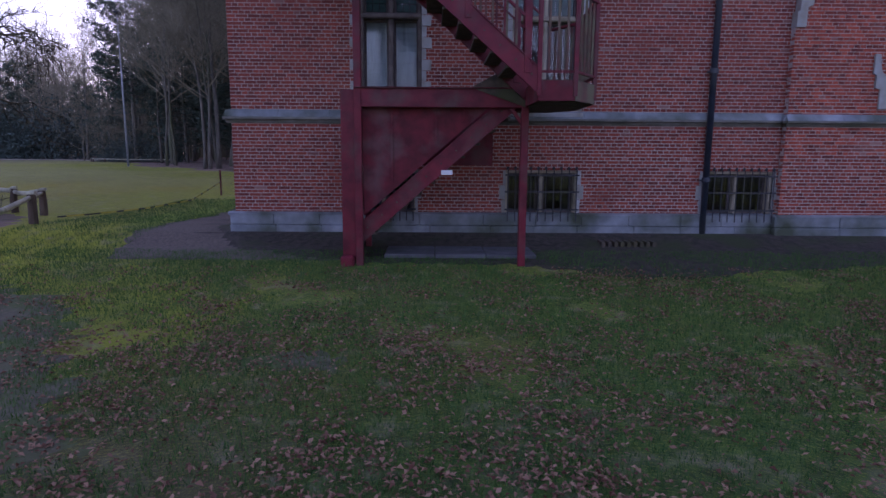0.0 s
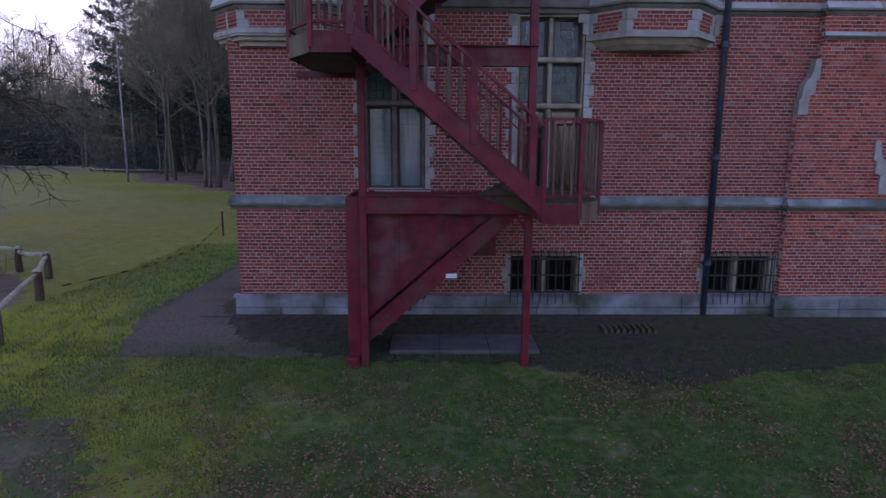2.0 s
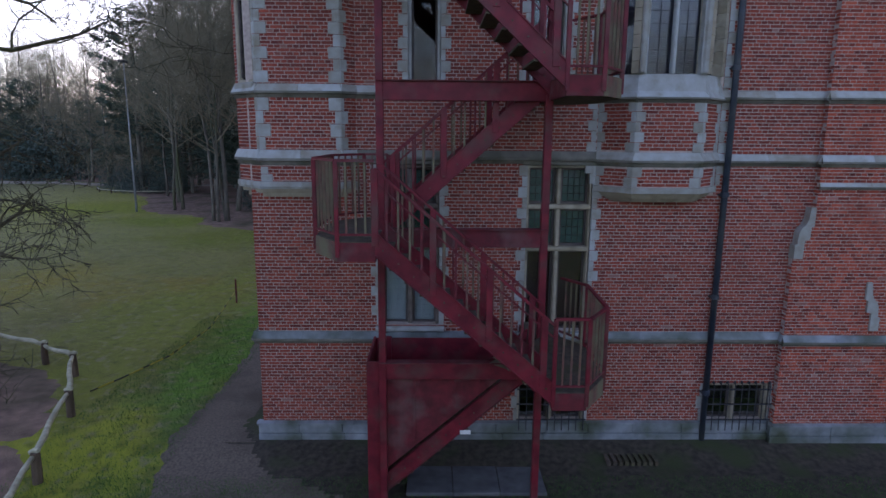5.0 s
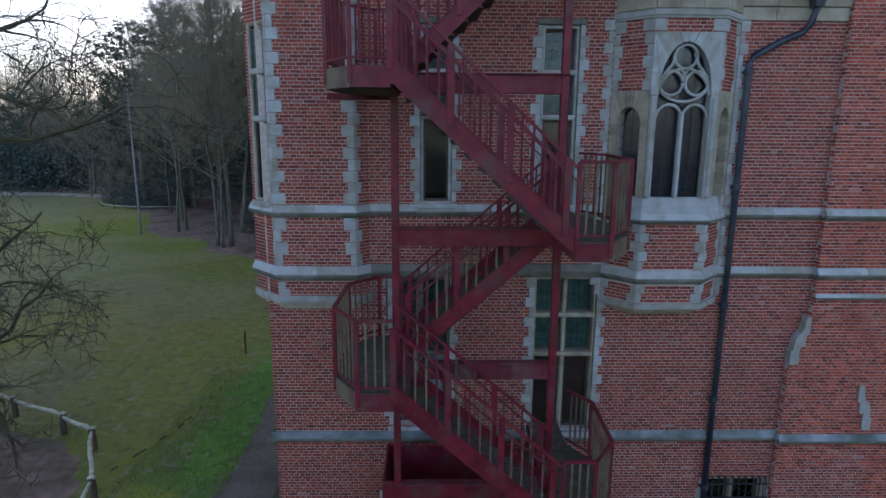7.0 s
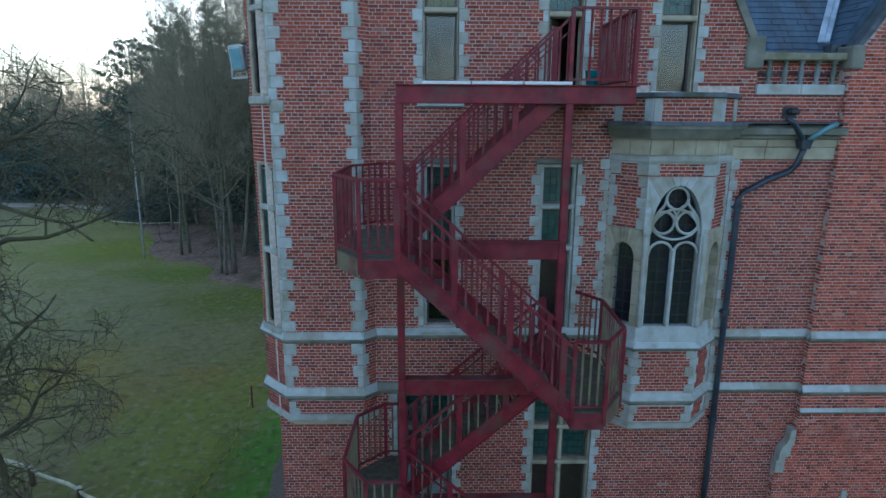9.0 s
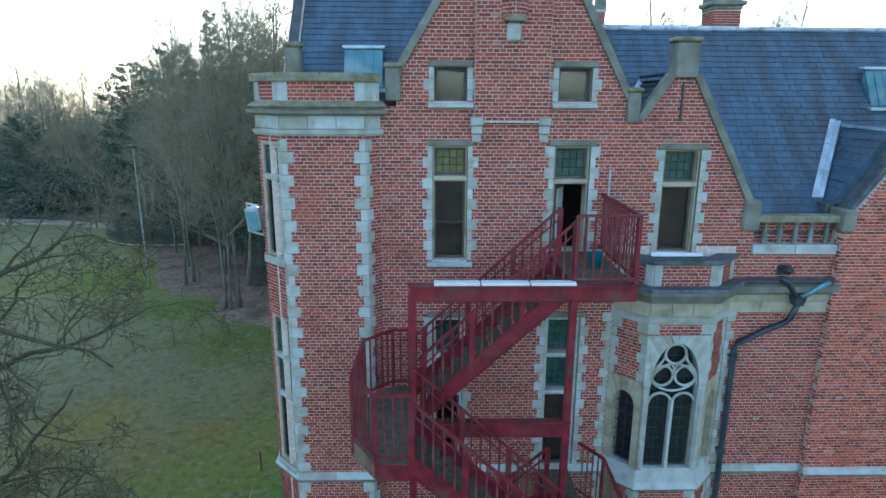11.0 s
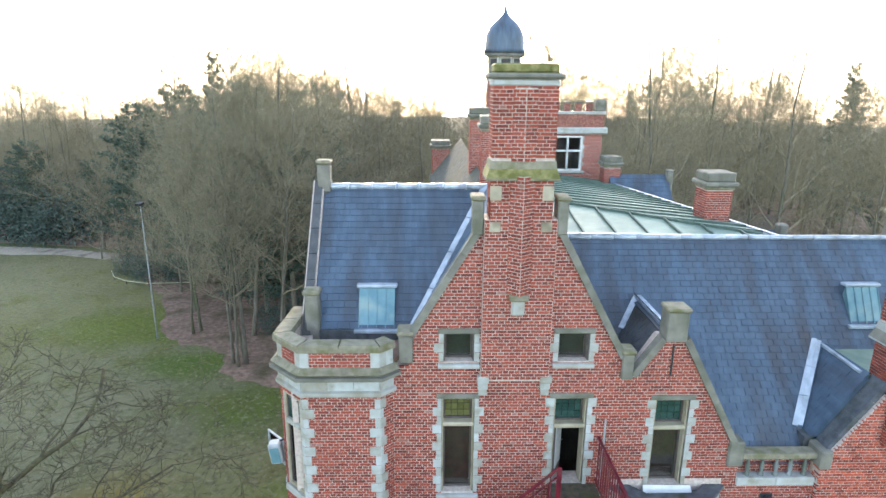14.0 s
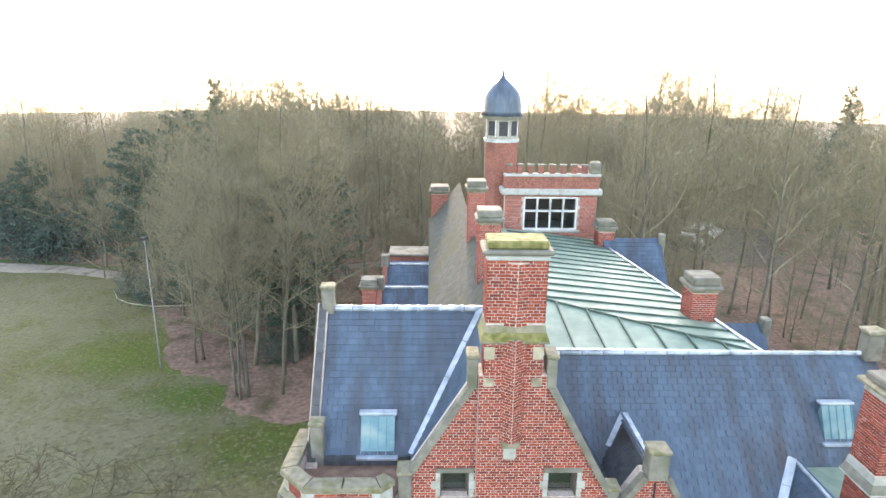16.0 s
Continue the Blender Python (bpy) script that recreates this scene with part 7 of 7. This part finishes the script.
TALL = [bare_tree("tree", 30 + i, h, lab, 4, r, 0.30, 0.58, 17, reach=0.33, rise=0.9) for i, (h, r, lab) in enumerate((
    (19, 0.13, "bare tree with a clear leaning trunk at the lawn's edge"), (17.5, 0.10, "slender bare tree with upswept branches"), (20.5, 0.15, "tall bare tree with a high crown")))]
CONES = [pine("conifer", 3, 21, "tall dark green conifer", 3.6, 0.12, 110, 0.9), pine("conifer", 4, 18, "broad dark green conifer", 4.6, 0.1, 110, 0.75),
         pine("pine", 8, 19, "tall pine with a ragged blue-green crown", 4.4, 0.34, 85, 0.42), pine("cedar", 9, 15, "wide dark cedar with level boughs", 5.2, 0.1, 100, 0.4)]
random.seed(41)
spots = []


def plant(kind, x, y, size=1.0, lean=0.0):
    ob = kind
    if kind.get("placed"):
        ob = copy_thing(kind, pose(0, 0, 0))
    kind["placed"] = 1
    turn = rnd(0, 360)
    m = pose(x, y, ground_z(x, y) - 0.05, rnd(-lean, lean), rnd(-lean, lean), turn) @ Matrix.Scale(size, 4)
    ob.matrix_basis = m
    ob["group"] = "trees of the wood"
    spots.append((x, y))
    return ob


# trees at the end of the lawn, some of them clumps of leaning stems
for x, y, s, k in ((-20.0, 31.8, 0.9, 1), (-19.6, 32.3, 0.8, 0), (-15.0, 26.4, 0.85, 1), (-15.5, 26.9, 0.8, 0), (-14.6, 26.8, 0.9, 2), (-14.9, 27.4, 0.75, 1), (-15.4, 31.4, 0.98, 2), (-12.4, 27.2, 0.9, 0), (-12.9, 29.8, 1.0, 2),
                   (-10.3, 28.0, 0.9, 1), (-18.0, 34.5, 0.98, 0), (-21.6, 36.5, 0.95, 2), (-17.4, 37.5, 1.02, 1), (-13.2, 34.0, 1.0, 0), (-10.0, 33.0, 0.95, 2), (-15.0, 40.0, 1.05, 2), (-11.6, 38.5, 1.0, 1), (-24.5, 41.0, 0.9, 1)):
    plant(TALL[k], x, y, s, 7.0)
for x, y, s, k in ((-16, 46, 1.05, 1), (-19, 44, 1.0, 2), (-26, 52, 1.0, 1), (-30, 56, 0.95, 2)):
    plant(KINDS[k], x, y, s * 1.05)
for x, y, s, k in ((-22, 47, 1.0, 0), (-14.6, 38.5, 0.62, 1), (-24, 60, 0.95, 1), (47.5, 62, 1.0, 0), (51, 66, 1.05, 1), (54, 62, 0.9, 1), (-50, 62, 0.75, 3), (-58, 64, 0.8, 3), (-43, 63, 0.6, 3),
                   (-12.4, 32, 0.75, 2), (-15.6, 36, 0.85, 3), (-10.8, 37, 0.8, 2), (-28.5, 45, 0.86, 2), (-25.2, 46.5, 0.95, 2), (-23.5, 44, 0.8, 3), (-31, 51, 0.85, 3), (-18, 41, 0.85, 3), (-20, 50, 0.95, 2), (-16.5, 45, 0.9, 3)):
    plant(CONES[k], x, y, s)
tries = 0
while len(spots) < 300 and tries < 9000:
    tries += 1
    y = rnd(30, 105)
    x = (rnd(-78, 62) if rnd(0, 1) < 0.6 else rnd(-70, -8)) * (0.45 + 0.55 * y / 100)
    edge = 24.5 + max(0.0, -11.8 - x) * 1.03 if x > -24 else 37 + (-24 - x) * 0.95
    if y < edge + 1.5:
        continue
    if -9 < x < 12 and y < 40:
        continue
    if any((x - a) ** 2 + (y - b) ** 2 < 9 for a, b in spots):
        continue
    if 26 < x < 44 and 50 < y < 76:
        continue
    tall = 1.08 if -0.42 < x / y < -0.06 and y > 45 else 0.86 if x < -22 else 1.16 if x > 4 else 1.0
    kinds = TALL if y < 56 and x > -30 else KINDS
    plant(kinds[random.randrange(len(kinds))], x, y, rnd(0.66, 1.02) * tall, 3.0)
UNDER = [bare_tree("sapling", 60 + i, 5.5 + i, "thin leafless underwood sapling", 3, 0.05, 0.08, 0.66, 16, reach=0.5) for i in range(2)]
for u in UNDER:
    u["category"] = "sapling"
n_under = 0
while n_under < 190:
    y = rnd(27, 95)
    x = rnd(-75, 60) * (0.4 + 0.6 * y / 95)
    edge = 24.5 + max(0.0, -11.8 - x) * 1.03 if x > -24 else 37 + (-24 - x) * 0.95
    if y < edge + 1 or (-9 < x < 12 and y < 42) or (26 < x < 44 and 50 < y < 76) or (-27 < x < 0 and y < 47):
        continue
    n_under += 1
    plant(UNDER[n_under % 2], x, y, rnd(0.7, 1.3))["group"] = "underwood"
s1 = shrub("shrub", 5, 5.5, 6.5, "large dark evergreen shrub at the edge of the lawn")
place(s1, -45.5, 60, 20, 0.95)
for x, y, s in ((-53, 63, 1.05), (-49, 61, 0.8), (-61, 66, 1.1), (-13.6, 33, 0.36), (-11.6, 36, 0.5), (-28.6, 45.0, 0.42), (-25.6, 44.5, 0.36), (-31.5, 47.5, 0.4)):
    place(copy_thing(s1, pose(0, 0, 0)), x, y, rnd(0, 360), s)

# trees across the drive behind the lawn
for i in range(46):
    plant(KINDS[i % 4], -58 + i * 2.6 + rnd(-1, 1), rnd(-48, -30), rnd(0.6, 0.95))
for i in range(40):
    plant(UNDER[i % 2], rnd(-55, 55), rnd(-50, -28), rnd(0.8, 1.4))["group"] = "underwood"

# thicket of the far wood
g = Geo()
for i in range(52000):
    x = rnd(-150, 130)
    y = rnd(84, 125)
    h = 15 * (0.62 + 0.3 * noise.noise(Vector((x * 0.05, y * 0.05, 2))) + 0.25 * noise.noise(Vector((x * 0.4, 0, 8))))
    z = ground_z(x, y) - 0.5 + h * rnd(0, 1) ** 1.5
    d = Vector((rnd(-0.8, 0.8), rnd(-0.3, 0.3), rnd(0.4, 1.2))).normalized() * rnd(0.9, 2.6)
    w = Vector((d.z, 0, -d.x)).normalized() * rnd(0.03, 0.11)
    c = Vector((x, y, z))
    g.face_set([c - w, c + w, c + d], [(0, 1, 2)])
for i in range(16000):
    x, y = rnd(-150, 130), rnd(88, 112)
    c = Vector((x, y, ground_z(x, y) - 1.5 + 7.5 * rnd(0, 1)))
    d = Vector((rnd(-1, 1), rnd(-0.3, 0.3), rnd(0.2, 1.2))).normalized() * rnd(1.0, 2.4)
    w = Vector((d.z, 0, -d.x)).normalized() * rnd(0.1, 0.3)
    g.face_set([c - w, c + w, c + d], [(0, 1, 2)])
tagged(part("far_woods", g, TWIG, tidy=False), "dense brown bare thicket of the far wood", "woods", "", "stuff")

# the near tree whose boughs reach in beside the lawn
def crooked(g, p, d, length, r, depth, rng):
    """A gnarled branch: short kinked pieces, drooping, with twigs that fork off to either side."""
    n = (9, 7, 5, 4)[depth]
    pts, radii, q = [p.copy()], [r], p.copy()
    for i in range(n):
        kink = Vector((rng.uniform(-1, 1), rng.uniform(-1, 1), rng.uniform(-0.85, 0.75)))
        d = (d + kink * (0.5, 0.55, 0.45, 0.38)[depth]).normalized()
        q = q + d * (length / n)
        pts.append(q.copy())
        radii.append(max(r * (1 - 0.8 * (i + 1) / n), 0.007))
        if depth < 3 and i > 0:
            for _ in range((1, 2, 2)[depth] if rng.random() < 0.85 else 0):
                s = Vector((rng.uniform(-1, 1), rng.uniform(-1, 1), rng.uniform(-0.8, 0.6))).normalized()
                crooked(g, q, (d * 0.55 + s * 0.75).normalized(), length * rng.uniform(0.3, 0.52), max(radii[-1] * 0.58, 0.011), depth + 1, rng)
    g.tube(pts, radii, (6, 5, 4, 3)[depth], caps=False)


def old_tree(x, y):
    rng = random.Random(23)
    t = thing("tree", "old bare tree with long twisting boughs beside the fence", "tree", (x, y, ground_z(x, y)))
    wood, fine = Geo(), Geo()
    wood.tube([(0, 0, -0.2), (0.05, 0, 1.5), (-0.05, 0.1, 4), (0.1, 0, 7), (0.0, 0.1, 10), (0.1, 0, 12)], [0.42, 0.32, 0.27, 0.2, 0.12, 0.03], 9)
    # height on the trunk, heading, rise, length
    for z, a, up, length in ((2.2, 8, 0.12, 5.0), (2.9, -22, 0.1, 5.6), (3.9, 30, 0.05, 5.2), (4.8, -5, 0.0, 6.3), (5.7, -32, 0.05, 5.6), (6.4, 14, 0.08, 6.6), (7.3, -14, 0.1, 6.6), (8.2, 24, 0.22, 5.8), (8.8, -8, 0.2, 6.4), (9.6, 10, 0.3, 5.6),
                             (4.2, 150, 0.3, 4.5), (6.0, 210, 0.3, 4.5), (7.8, 120, 0.4, 4.0), (9.0, 260, 0.4, 4.0)):
        d = Vector((math.cos(radians(a)), math.sin(radians(a)), up)).normalized()
        crooked(fine, Vector((0, 0, z)), d, length, 0.115, 0, rng)
    part("trunk", wood, BARK, t, smooth=True, tidy=False)
    part("crown", fine, LICHEN_BARK, t, tidy=False)


old_tree(-14.4, 1.2)
ragged("leaf_bed", [(-8.7, -1.6), (-9.5, 0.9), (-10.6, 2.9), (-12, 3.9), (-18, 6.4), (-30, 8), (-30, -12), (-12, -9)], FOREST_FLOOR, "brown leaf bed under the old tree behind the fence", "leaf litter", 0.012, 0.4, 0.4)

# ---- fence ----
fence = thing("fence", "rustic fence of dark posts with pale split rails", "fence")
POSTS = [(-8.0, -3.3), (-8.46, -1.23), (-9.12, 0.9), (-10.37, 3.17), (-11.6, 4.0), (-13.57, 5.02), (-16.5, 6.2)]
for i, (x, y) in enumerate(POSTS):
    z = ground_z(x, y)
    post = part("post", Geo().tube([(x, y, z - 0.1), (x + rnd(-.02, .02), y, z + 0.35), (x + rnd(-.03, .03), y, z + 0.58)], [0.085, 0.08, 0.075], 8), POST_WOOD, fence)
    part("post_end", Geo().tube([(x - 0.07, y, z + 0.57), (x, y + 0.02, z + 0.6), (x + 0.09, y, z + 0.61)], [0.045, 0.055, 0.04], 6), RAIL_WOOD, post, "pale cut end of a rail")
for (xa, ya), (xb, yb) in zip(POSTS, POSTS[1:]):
    a, b = Vector((xa, ya, ground_z(xa, ya) + 0.53)), Vector((xb, yb, ground_z(xb, yb) + 0.53))
    mid = (a + b) / 2 + Vector((rnd(-.06, .06), rnd(-.06, .06), -0.04))
    part("rail", Geo().tube([a, a.lerp(mid, 0.5) + Vector((0.04, 0, 0.03)), mid, b.lerp(mid, 0.4) - Vector((0.04, 0, 0.02)), b], [0.05, 0.06, 0.055, 0.05, 0.04], 7), RAIL_WOOD, fence, smooth=True)
pole = thing("lamp_post", "tall thin grey pole with a small lamp head on the lawn", "lamp post", (-22.3, 31, ground_z(-22.3, 31)))
part("shaft", Geo().tube([(0, 0, -0.1), (0, 0, 5), (0, 0, 10.0)], [0.075, 0.055, 0.035], 8), POLE_PAINT, pole, smooth=True)
part("lamp_head", Geo().cbox(-0.2, -0.35, 9.95, 0.2, 0.2, 10.12, 0.03), DARK_IRON, pole)
stake = thing("stake", "thin rusty stake holding the barrier tape", "stake", (-8.5, 9.6, ground_z(-8.5, 9.6)))
part("stake_bar", Geo().cbox(-0.025, -0.025, -0.1, 0.025, 0.025, 0.85, 0.005), RED_FADED, stake)
tape = thing("barrier_tape", "yellow and black barrier tape sagging over the grass", "tape")
tp = [Vector((-8.5, 9.6, ground_z(-8.5, 9.6) + 0.45)), Vector((-8.35, 6.7, ground_z(-8.3, 6.7) + 0.1)), Vector((-8.6, 4.4, ground_z(-8.6, 4.4) + 0.08)), Vector((-9.1, 2.9, ground_z(-9, 2.9) + 0.06)), Vector((-9.4, 2.1, ground_z(-9.4, 2.1) + 0.05))]
YELLOW = material("yellow_tape", (0.42, 0.36, 0.02), (0.5, 0.42, 0.03), 0.5, 3, bump=0)
for a, b in zip(tp, tp[1:]):
    n = max(4, int((b - a).length / 0.2))
    for i in range(n):
        part("tape_band", Geo().bar(a.lerp(b, i / n), a.lerp(b, (i + 1) / n), 0.006, 0.03), YELLOW if i % 3 else DARK_IRON, tape)
rail_line = [(-33.5, 46.5), (-32.2, 44.5), (-30.5, 43.3), (-28.1, 42.6), (-24.2, 43.0)]
kerb = structure("trim", Geo().tube([(x, y, ground_z(x, y) + 0.28) for x, y in rail_line], 0.04, 6), RAIL_WOOD, "pale log rail at the wood's edge", "rail")
for x, y in rail_line:
    part("rail_post", Geo().tube([(x, y, ground_z(x, y) - 0.1), (x, y, ground_z(x, y) + 0.3)], 0.06, 6), POST_WOOD, kerb)
ragged("road", [(-60, 55), (-47.5, 53), (-42.7, 53), (-39, 52), (-34.5, 50.4), (-27, 50.6), (-19.2, 52.6), (-15.6, 53.6), (-4, 57), (-4, 59), (-15.6, 55.4), (-19.2, 54.3), (-27, 52.6), (-35, 53), (-43.6, 55.6), (-60, 57.5)], ROAD, "pale woodland drive beyond the lawn", "road", 0.05, 0.12, 0.4)
ragged("car_park", [(22, 60), (40, 56), (48, 74), (30, 80)], GRAVEL, "gravel car park among the trees", "car park", 0.05, 0.2, 1.0)


def car(x, y, turn, mat, label):
    t = thing("car", label, "car", group="parked cars")
    body = Geo().face_set([(a, b, c) for b in (-0.85, 0.85) for a, c in ((-2.1, 0.3), (2.1, 0.3), (2.15, 0.75), (1.1, 0.95), (0.5, 1.4), (-1.3, 1.42), (-2.05, 0.95))],
                          [tuple(range(7)), tuple(range(7, 14))[::-1]] + [(i, 7 + i, 7 + (i + 1) % 7, (i + 1) % 7) for i in range(7)])
    part("body", body, mat, t)
    part("windscreen", Geo().cbox(-1.35, -0.87, 1.0, 0.75, 0.87, 1.3, 0.05), DARK_IRON, t)
    for wx in (-1.35, 1.35):
        for wy in (-0.8, 0.8):
            wheel = part("wheel", Geo().tube([(wx, wy - 0.1, 0.31), (wx, wy + 0.1, 0.31)], 0.31, 12), DARK_IRON, t)
            part("rim", Geo().tube([(wx, wy - 0.11, 0.31), (wx, wy + 0.11, 0.31)], 0.19, 10), ZINC, wheel, "grey metal rim")
    t.matrix_basis = pose(x, y, ground_z(x, y) + 0.05, 0, 0, turn)


for i in range(6):
    car(30.5 + i * 1.6, 64 + i * 1.9, -40, CAR_WHITE if i in (1, 3, 4) else CAR_DARK, "white parked car in the woodland car park" if i in (1, 3, 4) else "dark parked car in the woodland car park")

# ---- fallen leaves and grass ----
random.seed(7)
g = Geo()
count = 0
while count < 110000:
    x, y = rnd(-11, 11), rnd(-14, -2.2)
    dens = noise.noise(Vector((x * 0.5, y * 0.5, 3))) * 0.6 + noise.noise(Vector((x * 1.7, y * 1.7, 9))) * 0.8 + (-y - 3.3) * 0.13 + (0.12 if x > 2 else 0.0)
    if rnd(0, 1) > max(0.05, 0.06 + dens) * min(1.0, (y + 14) / 4, (11 - abs(x)) / 3):
        continue
    count += 1
    z = ground_z(x, y) + rnd(0.012, 0.045)
    a, s = rnd(0, 6.28), rnd(0.010, 0.030)
    u = Vector((math.cos(a), math.sin(a), rnd(-0.35, 0.35))) * s
    w = Vector((-math.sin(a), math.cos(a), rnd(-0.5, 0.5))) * s * 0.55
    c = Vector((x, y, z))
    up = Vector((0, 0, rnd(0.0, 0.02)))
    g.face_set([c - u, c + w + up, c + u, c - w + up], [(0, 1, 2), (0, 2, 3)])
tagged(part("fallen_leaves", g, LEAF, tidy=False), "brown fallen leaves scattered in drifts over the lawn", "leaves", "", "stuff")
g = Geo()
for i in range(330000):
    y = -13.5 + 12.4 * rnd(0, 1) ** 1.1
    x = rnd(-3, 3) + rnd(-8, 8)
    if y < -9 and rnd(0, 1) > (y + 13.5) / 4.5:
        continue
    if noise.noise(Vector((x * 0.7, y * 0.7, 21))) + 0.35 * noise.noise(Vector((x * 2.4, y * 2.4, 4))) > 0.32:
        continue
    z = ground_z(x, y)
    a, h = rnd(0, 6.28), rnd(0.025, 0.07)
    w = Vector((math.cos(a), math.sin(a), 0)) * 0.004
    tip = Vector((x + rnd(-.03, .03), y + rnd(-.03, .03), z + h))
    g.face_set([Vector((x, y, z - 0.01)) - w, Vector((x, y, z - 0.01)) + w, tip], [(0, 1, 2)])
for i in range(60000):
    x, y = (rnd(-5.5, 9), rnd(-2.9, -1.3)) if i % 2 else (rnd(-9.0, -6.4), rnd(-4.5, 8))
    if rnd(0, 1) > (0.25 if i % 2 else 0.5) + 0.5 * noise.noise(Vector((x * 1.6, y * 1.6, 5))):
        continue
    z = ground_z(x, y)
    a, h = rnd(0, 6.28), rnd(0.03, 0.09)
    w = Vector((math.cos(a), math.sin(a), 0)) * 0.005
    tip = Vector((x + rnd(-.04, .04), y + rnd(-.04, .04), z + h))
    g.face_set([Vector((x, y, z - 0.01)) - w, Vector((x, y, z - 0.01)) + w, tip], [(0, 1, 2)])
tagged(part("grass", g, BLADE, tidy=False), "short uneven lawn grass", "grass", "", "stuff")
